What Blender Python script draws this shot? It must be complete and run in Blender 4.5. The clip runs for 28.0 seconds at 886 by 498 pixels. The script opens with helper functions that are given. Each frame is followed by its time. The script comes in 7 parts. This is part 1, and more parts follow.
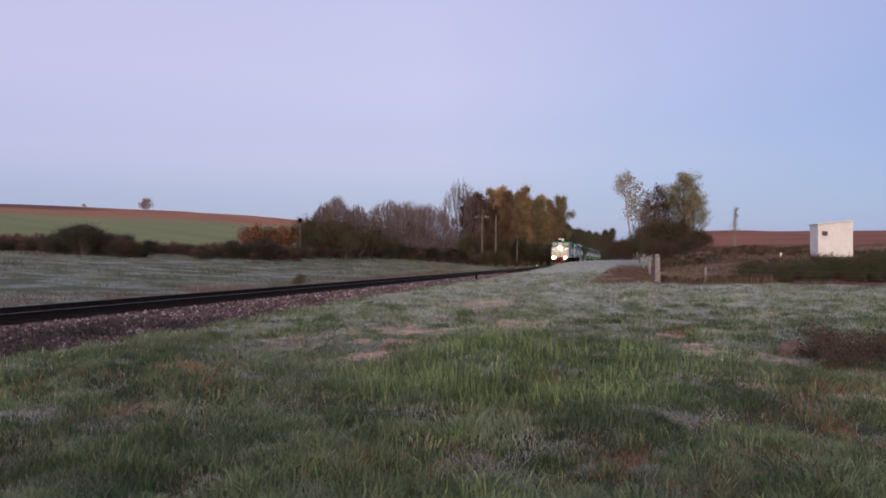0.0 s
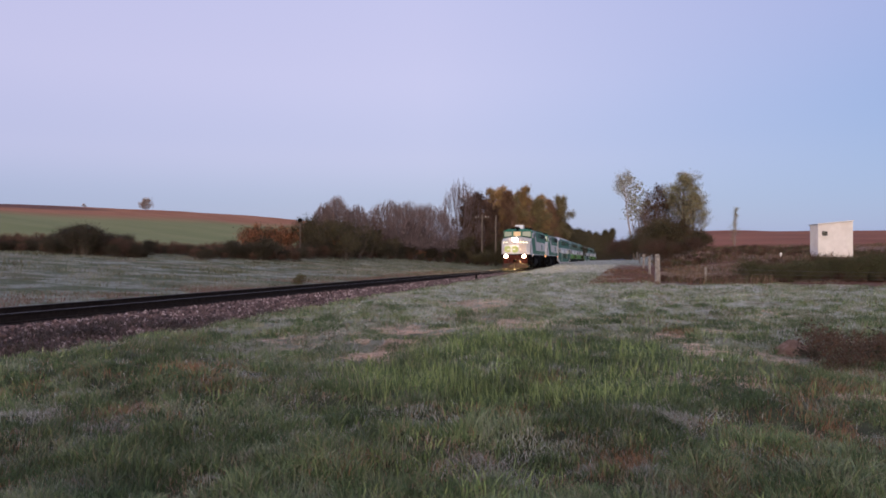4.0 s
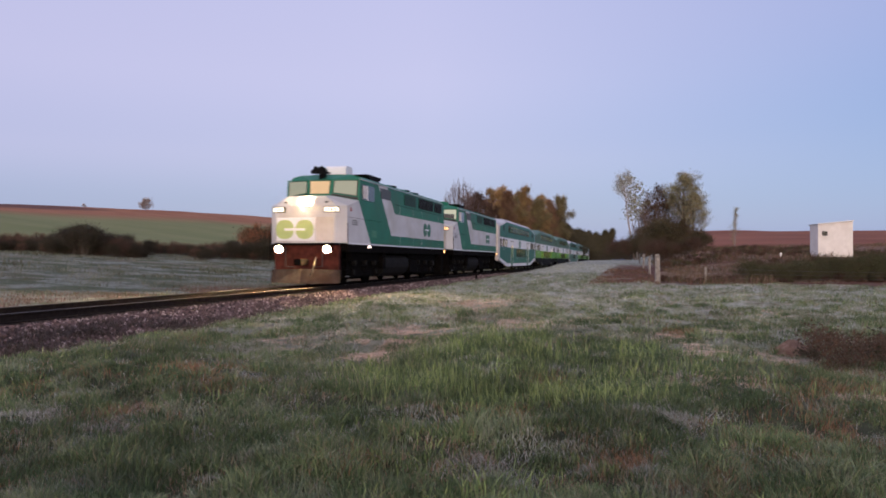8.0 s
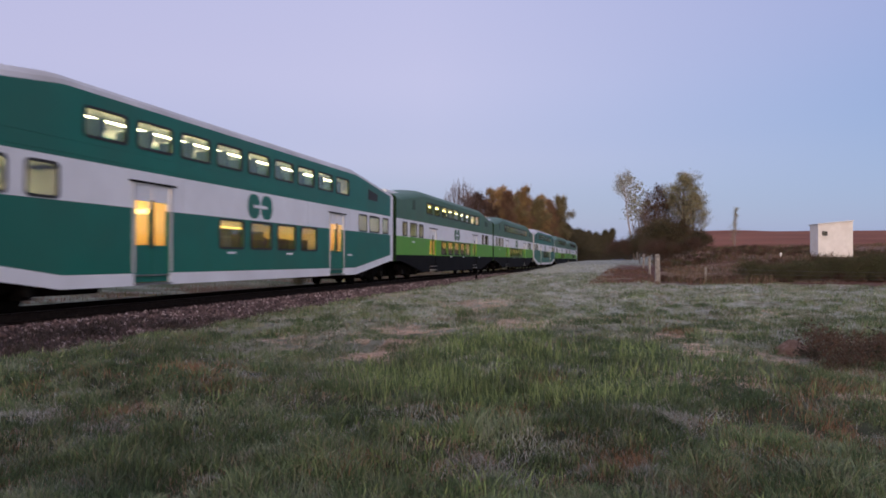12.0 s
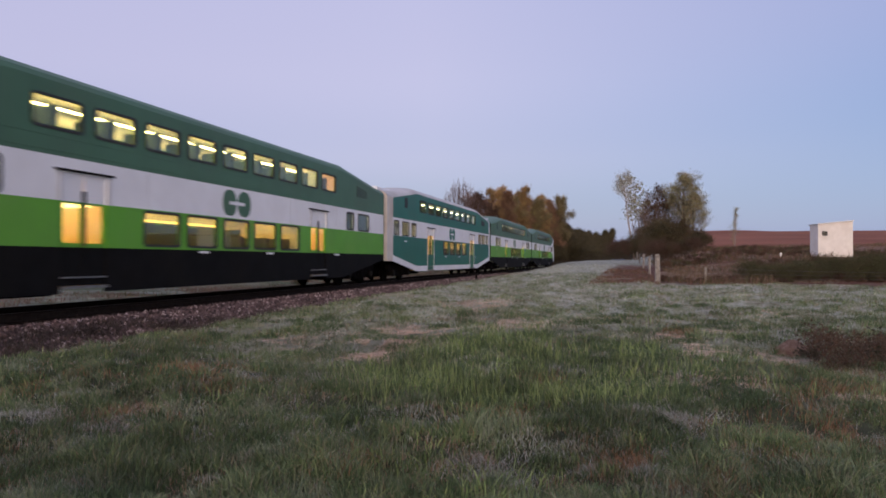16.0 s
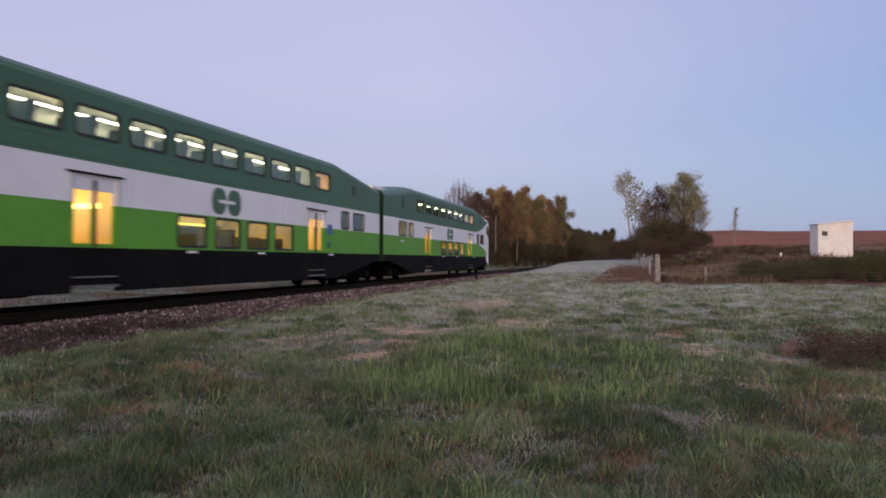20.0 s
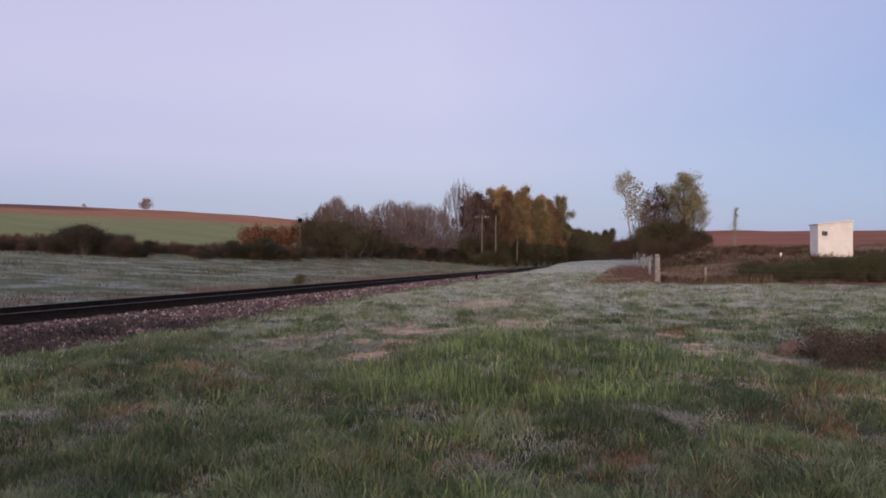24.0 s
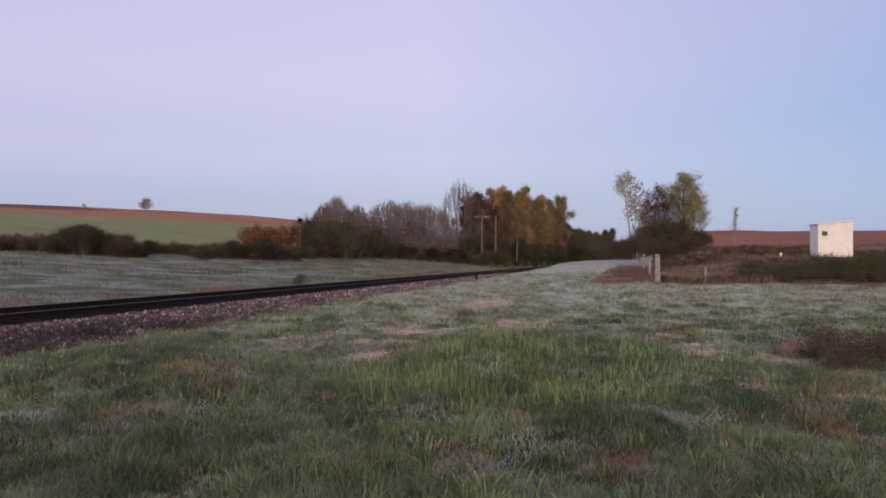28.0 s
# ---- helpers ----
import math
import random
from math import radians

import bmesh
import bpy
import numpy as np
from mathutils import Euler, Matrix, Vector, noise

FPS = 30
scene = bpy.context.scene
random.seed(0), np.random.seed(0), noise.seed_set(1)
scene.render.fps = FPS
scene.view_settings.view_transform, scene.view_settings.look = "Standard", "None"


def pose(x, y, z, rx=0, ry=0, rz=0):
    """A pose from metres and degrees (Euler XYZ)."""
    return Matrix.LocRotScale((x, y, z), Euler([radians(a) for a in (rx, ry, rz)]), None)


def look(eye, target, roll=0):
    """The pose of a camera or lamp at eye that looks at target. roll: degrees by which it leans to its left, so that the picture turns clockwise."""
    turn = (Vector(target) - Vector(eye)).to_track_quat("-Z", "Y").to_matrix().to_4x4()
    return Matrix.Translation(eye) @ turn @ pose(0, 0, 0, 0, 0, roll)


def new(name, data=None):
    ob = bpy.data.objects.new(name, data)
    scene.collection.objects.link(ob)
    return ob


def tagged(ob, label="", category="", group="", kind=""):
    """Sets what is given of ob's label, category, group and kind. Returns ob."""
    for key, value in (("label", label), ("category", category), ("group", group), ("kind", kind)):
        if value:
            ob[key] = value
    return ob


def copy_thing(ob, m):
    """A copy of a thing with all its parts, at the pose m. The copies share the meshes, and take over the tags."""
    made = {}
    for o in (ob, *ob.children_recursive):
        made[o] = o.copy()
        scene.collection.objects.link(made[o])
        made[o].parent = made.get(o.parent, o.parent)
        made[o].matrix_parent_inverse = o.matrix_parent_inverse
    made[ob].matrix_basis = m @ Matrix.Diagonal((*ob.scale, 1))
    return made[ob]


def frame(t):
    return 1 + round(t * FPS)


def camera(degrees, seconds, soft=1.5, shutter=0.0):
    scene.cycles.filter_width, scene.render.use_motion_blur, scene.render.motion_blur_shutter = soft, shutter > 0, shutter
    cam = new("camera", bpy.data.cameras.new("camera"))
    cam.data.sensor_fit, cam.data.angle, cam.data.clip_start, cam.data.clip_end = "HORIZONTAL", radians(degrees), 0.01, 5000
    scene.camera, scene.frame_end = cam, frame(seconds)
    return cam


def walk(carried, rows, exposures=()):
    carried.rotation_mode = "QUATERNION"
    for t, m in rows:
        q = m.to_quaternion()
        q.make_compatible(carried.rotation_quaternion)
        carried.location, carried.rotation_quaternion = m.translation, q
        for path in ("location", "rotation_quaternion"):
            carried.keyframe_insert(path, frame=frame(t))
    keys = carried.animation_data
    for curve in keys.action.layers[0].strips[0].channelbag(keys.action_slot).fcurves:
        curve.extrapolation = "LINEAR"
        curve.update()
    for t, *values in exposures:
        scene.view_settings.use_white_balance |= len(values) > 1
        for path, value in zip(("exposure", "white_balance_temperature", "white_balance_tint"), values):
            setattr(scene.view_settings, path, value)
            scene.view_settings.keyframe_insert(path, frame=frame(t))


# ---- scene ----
# ---- camera: stands still beside the line ----
EYE = Vector((0.0, 0.0, 1.018))
YAW, RISE = radians(13.864), radians(0.804)
cam = camera(60.71, 28.0, soft=1.72, shutter=0.45)
STAND = look(EYE, EYE + Vector((-math.sin(YAW) * math.cos(RISE), math.cos(YAW) * math.cos(RISE), math.sin(RISE))), 0.14)
walk(cam, [(0.0, STAND), (28.0, STAND)],
     exposures=[(0.0, -0.06, 6250, 10), (7.0, -0.06, 6200, 10), (10.5, -0.17, 6200, 10), (15.0, -0.15, 6300, 10), (21.0, -0.15, 6330, 10), (24.0, -0.03, 6500, 10), (28.0, 0.0, 6500, 10)])

# ---- world: clear dawn sky, sun just up behind the camera ----
SUN_AZ = radians(-14)      # direction to the sun, measured from -Y towards -X
SUN_EL = radians(5)


def build_world():
    w = bpy.data.worlds.new("dawn_sky")
    scene.world = w
    w.use_nodes = True
    nt = w.node_tree
    nt.nodes.clear()
    n = nt.nodes.new
    out, bg, tc = n("ShaderNodeOutputWorld"), n("ShaderNodeBackground"), n("ShaderNodeTexCoord")
    sep = n("ShaderNodeSeparateXYZ")
    nt.links.new(tc.outputs["Generated"], sep.inputs[0])
    # height bands of the opposite twilight: blue at the rim, pink above, pale lilac overhead
    up = n("ShaderNodeValToRGB")
    up.color_ramp.interpolation = "EASE"
    stops = [(0.0, (0.255, 0.335, 0.585)), (0.06, (0.315, 0.365, 0.60)), (0.14, (0.455, 0.440, 0.675)),
             (0.24, (0.53, 0.49, 0.715)), (0.60, (0.52, 0.51, 0.77)), (1.0, (0.40, 0.47, 0.77))]
    el = up.color_ramp.elements
    while len(el) < len(stops):
        el.new(0.5)
    for e, (p, c) in zip(el, stops):
        e.position, e.color = p, (*c, 1)
    nt.links.new(sep.outputs["Z"], up.inputs[0])
    # towards the sun the sky is brighter and warmer
    dot = n("ShaderNodeVectorMath")
    dot.operation = "DOT_PRODUCT"
    sx, sy = math.sin(-SUN_AZ), -math.cos(SUN_AZ)
    dot.inputs[1].default_value = (sx, sy, 0.0)
    nt.links.new(tc.outputs["Generated"], dot.inputs[0])
    warm = n("ShaderNodeMapRange")
    warm.interpolation_type = "SMOOTHSTEP"
    warm.inputs["From Min"].default_value, warm.inputs["From Max"].default_value = -0.2, 1.0
    warm.inputs["To Max"].default_value = 0.8
    nt.links.new(dot.outputs["Value"], warm.inputs["Value"])
    # clearer, deeper blue away to the right
    side = n("ShaderNodeMapRange")
    side.inputs["From Min"].default_value, side.inputs["From Max"].default_value = -0.25, 0.30
    side.inputs["To Max"].default_value = 1.0
    nt.links.new(sep.outputs["X"], side.inputs["Value"])
    mixl = n("ShaderNodeMix")
    mixl.data_type = "RGBA"
    deep = n("ShaderNodeValToRGB")
    deep.color_ramp.interpolation = "EASE"
    de = deep.color_ramp.elements
    de.new(0.5)
    for e, (p, c) in zip(de, [(0.02, (0.22, 0.315, 0.61)), (0.15, (0.245, 0.315, 0.60)), (0.32, (0.335, 0.355, 0.62))]):
        e.position, e.color = p, (*c, 1)
    nt.links.new(sep.outputs["Z"], deep.inputs[0])
    nt.links.new(deep.outputs[0], mixl.inputs["B"])
    nt.links.new(side.outputs[0], mixl.inputs["Factor"])
    nt.links.new(up.outputs[0], mixl.inputs["A"])
    mix = n("ShaderNodeMix")
    mix.data_type = "RGBA"
    mix.inputs["B"].default_value = (1.25, 0.95, 0.78, 1)
    nt.links.new(warm.outputs[0], mix.inputs["Factor"])
    nt.links.new(mixl.outputs["Result"], mix.inputs["A"])
    sky = n("ShaderNodeTexSky")
    sky.sky_type, sky.sun_disc = "NISHITA", False
    sky.sun_elevation, sky.sun_rotation = SUN_EL, math.pi - SUN_AZ
    add = n("ShaderNodeMix")
    add.data_type, add.blend_type = "RGBA", "ADD"
    add.inputs["Factor"].default_value = 0.05
    nt.links.new(mix.outputs["Result"], add.inputs["A"])
    nt.links.new(sky.outputs[0], add.inputs["B"])
    nt.links.new(add.outputs["Result"], bg.inputs[0])
    bg.inputs[1].default_value = 1.0
    nt.links.new(bg.outputs[0], out.inputs[0])
    lamp = bpy.data.lights.new("sun", "SUN")
    lamp.energy, lamp.angle, lamp.color = 1.7, radians(22), (1.0, 0.80, 0.70)
    ob = new("sun", lamp)
    d = Vector((sx * math.cos(SUN_EL), sy * math.cos(SUN_EL), math.sin(SUN_EL)))
    ob.matrix_world = look(d * 50, (0, 0, 0))


build_world()

# ---- materials ----
def mat(name, a, b=None, rough=0.7, metal=0.0, scale=3.0, detail=6.0, lo=0.35, hi=0.65, bump=0.0, bscale=None,
        dist=0.02, grime=None, gscale=0.6, spec=None, island=0.0, obrand=0.0, coat=0.0):
    """Principled paint or stone: two tones by fine noise, a third (grime) by broad noise, relief by bump."""
    m = bpy.data.materials.new(name)
    m.use_nodes = True
    nt = m.node_tree
    p = nt.nodes["Principled BSDF"]
    n, ln = nt.nodes.new, nt.links.new
    p.inputs["Roughness"].default_value, p.inputs["Metallic"].default_value = rough, metal
    if spec is not None:
        p.inputs["Specular IOR Level"].default_value = spec
    p.inputs["Coat Weight"].default_value = coat
    tc = n("ShaderNodeTexCoord")
    b = b or tuple(c * 0.8 for c in a)
    noi = n("ShaderNodeTexNoise")
    noi.inputs["Scale"].default_value, noi.inputs["Detail"].default_value = scale, detail
    ln(tc.outputs["Object"], noi.inputs["Vector"])
    ramp = n("ShaderNodeValToRGB")
    ramp.color_ramp.elements[0].position, ramp.color_ramp.elements[0].color = lo, (*b, 1)
    ramp.color_ramp.elements[1].position, ramp.color_ramp.elements[1].color = hi, (*a, 1)
    ln(noi.outputs["Fac"], ramp.inputs[0])
    col = ramp.outputs[0]
    if grime:
        g = n("ShaderNodeTexNoise")
        g.inputs["Scale"].default_value, g.inputs["Detail"].default_value = gscale, 5
        ln(tc.outputs["Object"], g.inputs["Vector"])
        gr = n("ShaderNodeMapRange")
        gr.inputs["From Min"].default_value, gr.inputs["From Max"].default_value = 0.45, 0.7
        ln(g.outputs["Fac"], gr.inputs["Value"])
        mx = n("ShaderNodeMix")
        mx.data_type = "RGBA"
        mx.inputs["B"].default_value = (*grime, 1)
        ln(gr.outputs[0], mx.inputs["Factor"])
        ln(col, mx.inputs["A"])
        col = mx.outputs["Result"]
    if island or obrand:
        if island:
            src = n("ShaderNodeNewGeometry").outputs["Random Per Island"]
        else:
            src = n("ShaderNodeObjectInfo").outputs["Random"]
        k = island or obrand
        mr = n("ShaderNodeMapRange")
        mr.inputs["To Min"].default_value, mr.inputs["To Max"].default_value = 1 - k, 1 + k
        ln(src, mr.inputs["Value"])
        hsv = n("ShaderNodeHueSaturation")
        ln(mr.outputs[0], hsv.inputs["Value"])
        ln(col, hsv.inputs["Color"])
        col = hsv.outputs[0]
    ln(col, p.inputs["Base Color"])
    if bump:
        bn = n("ShaderNodeTexNoise")
        bn.inputs["Scale"].default_value, bn.inputs["Detail"].default_value = bscale or scale * 3, 5
        ln(tc.outputs["Object"], bn.inputs["Vector"])
        bu = n("ShaderNodeBump")
        bu.inputs["Strength"].default_value, bu.inputs["Distance"].default_value = bump, dist
        ln(bn.outputs["Fac"], bu.inputs["Height"])
        ln(bu.outputs[0], p.inputs["Normal"])
    return m


def glow(name, colour, strength, base=0.6):
    m = bpy.data.materials.new(name)
    m.use_nodes = True
    nt = m.node_tree
    p = nt.nodes["Principled BSDF"]
    p.inputs["Base Color"].default_value = (base, base, base, 1)
    p.inputs["Emission Color"].default_value = (*colour, 1)
    p.inputs["Emission Strength"].default_value = strength
    return m


def glass(name, tint=(0.80, 0.84, 0.82)):
    m = bpy.data.materials.new(name)
    m.use_nodes = True
    nt = m.node_tree
    nt.nodes.clear()
    n, ln = nt.nodes.new, nt.links.new
    out, mx = n("ShaderNodeOutputMaterial"), n("ShaderNodeMixShader")
    tr, gl, fr = n("ShaderNodeBsdfTransparent"), n("ShaderNodeBsdfGlossy"), n("ShaderNodeLayerWeight")
    tr.inputs[0].default_value = (*tint, 1)
    gl.inputs["Roughness"].default_value = 0.03
    mr, pw = n("ShaderNodeMapRange"), n("ShaderNodeMath")
    pw.operation, pw.inputs[1].default_value = "POWER", 2.6
    mr.inputs["To Min"].default_value, mr.inputs["To Max"].default_value = 0.04, 0.42
    ln(fr.outputs["Facing"], pw.inputs[0])
    ln(pw.outputs[0], mr.inputs["Value"])
    ln(mr.outputs[0], mx.inputs[0])
    ln(tr.outputs[0], mx.inputs[1])
    ln(gl.outputs[0], mx.inputs[2])
    ln(mx.outputs[0], out.inputs[0])
    return m


def leaf(name, cols, trans=0.25, rough=0.6):
    """Foliage: each leaf or blade takes one of the tones by its island."""
    m = bpy.data.materials.new(name)
    m.use_nodes = True
    nt = m.node_tree
    p = nt.nodes["Principled BSDF"]
    n, ln = nt.nodes.new, nt.links.new
    p.inputs["Roughness"].default_value = rough
    p.inputs["Specular IOR Level"].default_value = 0.25
    geo = n("ShaderNodeNewGeometry")
    ramp = n("ShaderNodeValToRGB")
    el = ramp.color_ramp.elements
    while len(el) < len(cols):
        el.new(0.5)
    for i, (e, c) in enumerate(zip(el, cols)):
        e.position, e.color = i / (len(cols) - 1), (*c, 1)
    ln(geo.outputs["Random Per Island"], ramp.inputs[0])
    tc, noi = n("ShaderNodeTexCoord"), n("ShaderNodeTexNoise")
    noi.inputs["Scale"].default_value = 0.8
    ln(tc.outputs["Object"], noi.inputs["Vector"])
    mr = n("ShaderNodeMapRange")
    mr.inputs["From Min"].default_value, mr.inputs["From Max"].default_value = 0.3, 0.7
    mr.inputs["To Min"].default_value, mr.inputs["To Max"].default_value = 0.7, 1.3
    ln(noi.outputs["Fac"], mr.inputs["Value"])
    oi = n("ShaderNodeObjectInfo")
    mo = n("ShaderNodeMapRange")
    mo.inputs["To Min"].default_value, mo.inputs["To Max"].default_value = 0.8, 1.2
    ln(oi.outputs["Random"], mo.inputs["Value"])
    mu = n("ShaderNodeMath")
    mu.operation = "MULTIPLY"
    ln(mr.outputs[0], mu.inputs[0])
    ln(mo.outputs[0], mu.inputs[1])
    hsv = n("ShaderNodeHueSaturation")
    ln(mu.outputs[0], hsv.inputs["Value"])
    ln(ramp.outputs[0], hsv.inputs["Color"])
    ln(hsv.outputs[0], p.inputs["Base Color"])
    tl, mx = n("ShaderNodeBsdfTranslucent"), n("ShaderNodeMixShader")
    ln(hsv.outputs[0], tl.inputs["Color"])
    mx.inputs[0].default_value = trans
    ln(p.outputs[0], mx.inputs[1])
    ln(tl.outputs[0], mx.inputs[2])
    ln(mx.outputs[0], nt.nodes["Material Output"].inputs[0])
    return m


M = {}
M["white"] = mat("white_paint", (0.80, 0.82, 0.86), (0.75, 0.77, 0.81), 0.5, scale=1.3, grime=(0.69, 0.70, 0.73), gscale=0.5)
M["locowhite"] = mat("weathered_white_paint", (0.61, 0.61, 0.63), (0.53, 0.53, 0.55), 0.55, scale=1.3, grime=(0.47, 0.46, 0.45), gscale=0.8, spec=0.3)
M["cream"] = mat("soiled_white_paint", (0.66, 0.62, 0.58), (0.56, 0.52, 0.48), 0.55, scale=1.5, grime=(0.45, 0.38, 0.30), gscale=0.8)
M["teal"] = mat("teal_paint", (0.011, 0.158, 0.114), (0.010, 0.134, 0.097), 0.45, scale=1.0, grime=(0.022, 0.128, 0.092), gscale=0.4, spec=0.3)
M["locogreen"] = mat("loco_green_paint", (0.013, 0.165, 0.096), (0.010, 0.130, 0.076), 0.45, scale=1.0, grime=(0.026, 0.125, 0.070), gscale=0.7, spec=0.25, bump=0.03, bscale=1.6)
M["grass_green"] = mat("bright_green_paint", (0.115, 0.37, 0.026), (0.098, 0.32, 0.022), 0.42, scale=1.0, grime=(0.13, 0.33, 0.045), gscale=0.4, spec=0.3, bump=0.02, bscale=1.2)
M["moss"] = mat("grey_green_paint", (0.064, 0.156, 0.092), (0.054, 0.132, 0.078), 0.48, scale=1.0, grime=(0.064, 0.132, 0.080), gscale=0.4, spec=0.3)
M["black"] = mat("black_paint", (0.008, 0.008, 0.0085), (0.005, 0.005, 0.005), 0.75, scale=2, grime=(0.010, 0.009, 0.008), spec=0.08)
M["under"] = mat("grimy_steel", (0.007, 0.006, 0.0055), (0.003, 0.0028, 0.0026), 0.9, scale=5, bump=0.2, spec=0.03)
M["steel"] = mat("worn_steel", (0.30, 0.29, 0.28), (0.20, 0.19, 0.18), 0.4, 0.8, scale=6)
M["greyroof"] = mat("dull_grey_roof", (0.60, 0.60, 0.61), (0.50, 0.50, 0.51), 0.55, scale=1.2, grime=(0.36, 0.35, 0.34))
M["darkend"] = mat("dull_green_end_paint", (0.020, 0.046, 0.018), (0.014, 0.032, 0.013), 0.8, spec=0.1)
M["vent_moss"] = mat("moss_vent_paint", (0.045, 0.085, 0.058), (0.035, 0.065, 0.045), 0.7)
M["dust"] = mat("dusty_plough_paint", (0.065, 0.056, 0.050), (0.034, 0.028, 0.024), 0.9, scale=4, grime=(0.045, 0.030, 0.025), gscale=1.5, spec=0.1)
M["redpaint"] = mat("dull_red_pilot_paint", (0.085, 0.024, 0.018), (0.04, 0.013, 0.010), 0.85, scale=4, spec=0.1)
M["axlecap"] = mat("dusty_axle_cap", (0.017, 0.016, 0.015), (0.009, 0.0085, 0.008), 0.8, scale=6, spec=0.06)
M["louvre_green"] = mat("dark_green_louvre", (0.008, 0.055, 0.032), (0.006, 0.04, 0.022), 0.6)
M["faint"] = mat("worn_pale_green", (0.09, 0.26, 0.17), (0.06, 0.20, 0.12), 0.6)
M["brownglass"] = mat("dirty_brown_glass", (0.050, 0.038, 0.032), (0.030, 0.024, 0.020), 0.35, spec=0.3)
# opaque pane with its own dim glow, in place of light behind glass
M["cabdim"] = glow("dim_cab_glass", (0.72, 0.70, 0.48), 0.45, 0.03)
M["gasket"] = mat("rubber_gasket", (0.03, 0.03, 0.03), (0.02, 0.02, 0.02), 0.7)
M["glass"] = glass("window_glass")
M["darkglass"] = mat("dark_glass", (0.012, 0.014, 0.014), (0.01, 0.011, 0.011), 0.05, spec=1.0)
M["lining"] = mat("pale_car_lining", (0.74, 0.70, 0.58), (0.68, 0.64, 0.52), 0.6)
# the lower deck's amber lamp glow is put into this lining's colour
M["lining_low"] = mat("amber_car_lining", (0.40, 0.25, 0.05), (0.32, 0.20, 0.04), 0.6)
M["seat"] = mat("blue_green_seat_cloth", (0.05, 0.09, 0.07), (0.04, 0.07, 0.05), 0.9)
M["tube"] = glow("fluorescent_tube", (1.0, 0.84, 0.52), 24.0)
M["tube_warm"] = glow("warm_fluorescent_tube", (1.0, 0.72, 0.26), 34.0)
M["tube_white"] = glow("white_fluorescent_tube", (1.0, 0.86, 0.62), 20.0)
M["tube_amber"] = glow("amber_bay_light", (1.0, 0.44, 0.14), 26.0)
M["lobby_lamp"] = glow("vestibule_wall_lamp", (1.0, 0.62, 0.20), 6.0)
M["tube_end"] = glow("warm_end_saloon_light", (1.0, 0.80, 0.46), 18.0)
# opaque pane with its own pale glow, in place of a lit cab
M["cabpale"] = glow("pale_lit_cab_glass", (0.90, 0.88, 0.62), 0.55, 0.05)
M["tube_low"] = glow("amber_lower_deck_light", (1.0, 0.60, 0.12), 3.2)
M["tube_saloon"] = glow("amber_saloon_light", (1.0, 0.56, 0.10), 26.0)
M["lobby"] = glow("amber_vestibule_light", (1.0, 0.44, 0.07), 15.0)
M["headlight"] = glow("headlight_lens", (1.0, 0.68, 0.34), 6500.0)
M["ditch"] = glow("ditch_light_lens", (1.0, 0.60, 0.26), 3600.0)
M["numlit"] = glow("lit_number_board", (1.0, 0.86, 0.60), 3.0)
M["numamber"] = glow("amber_number_board", (1.0, 0.50, 0.15), 2.6)
# opaque pane with its own orange glow, in place of a lit cab
M["cablit"] = glow("lit_cab_pane", (1.0, 0.62, 0.28), 0.75, 0.08)
M["marker"] = glow("marker_lamp", (1.0, 0.72, 0.6), 5.0)
M["amber"] = glow("amber_marker_lamp", (1.0, 0.42, 0.10), 4.0)
M["logo"] = mat("pale_green_logo", (0.42, 0.52, 0.20), (0.38, 0.48, 0.18), 0.5)
M["rail"] = mat("rusty_rail", (0.022, 0.017, 0.015), (0.013, 0.010, 0.009), 0.85, 0.0, scale=8, spec=0.1)
M["railhead"] = mat("worn_rail_head", (0.055, 0.046, 0.044), (0.030, 0.025, 0.024), 0.55, 0.5, scale=10)
M["tie"] = mat("dark_timber_tie", (0.024, 0.020, 0.018), (0.013, 0.011, 0.010), 0.95, spec=0.08, scale=12, bump=0.4, obrand=0.3)
M["bed"] = mat("ballast_bed", (0.09, 0.06, 0.058), (0.035, 0.025, 0.024), 0.95, spec=0.1, scale=14, bump=0.8, dist=0.05, grime=(0.13, 0.10, 0.10), gscale=0.7)
M["post"] = mat("weathered_post", (0.34, 0.31, 0.28), (0.20, 0.18, 0.16), 0.9, scale=8, bump=0.5)
M["pole"] = mat("weathered_pole", (0.165, 0.135, 0.11), (0.10, 0.08, 0.065), 0.9, scale=6, bump=0.4)
M["wire"] = mat("fence_wire", (0.25, 0.24, 0.23), (0.16, 0.15, 0.15), 0.6, 0.6)
M["hut"] = mat("white_painted_board", (0.80, 0.77, 0.75), (0.73, 0.70, 0.68), 0.6, scale=2.5, grime=(0.68, 0.64, 0.61), gscale=1.0)
M["bark"] = mat("grey_brown_bark", (0.14, 0.11, 0.085), (0.07, 0.055, 0.045), 0.95, scale=7, bump=0.5)
M["birch"] = mat("pale_birch_bark", (0.42, 0.34, 0.30), (0.24, 0.19, 0.17), 0.9, scale=7, bump=0.4)
M["twig"] = mat("bare_twigs", (0.20, 0.150, 0.150), (0.125, 0.092, 0.092), 0.95, scale=4)
M["stone"] = leaf("ballast_stone", [(0.036, 0.027, 0.027), (0.10, 0.068, 0.068), (0.17, 0.118, 0.116), (0.05, 0.037, 0.037), (0.125, 0.082, 0.082), (0.40, 0.33, 0.325)], 0.0, 0.9)
M["leaf_olive"] = leaf("olive_yellow_leaves", [(0.203, 0.146, 0.076), (0.351, 0.250, 0.108), (0.540, 0.392, 0.155), (0.270, 0.189, 0.092), (0.419, 0.209, 0.115), (0.121, 0.095, 0.054)])
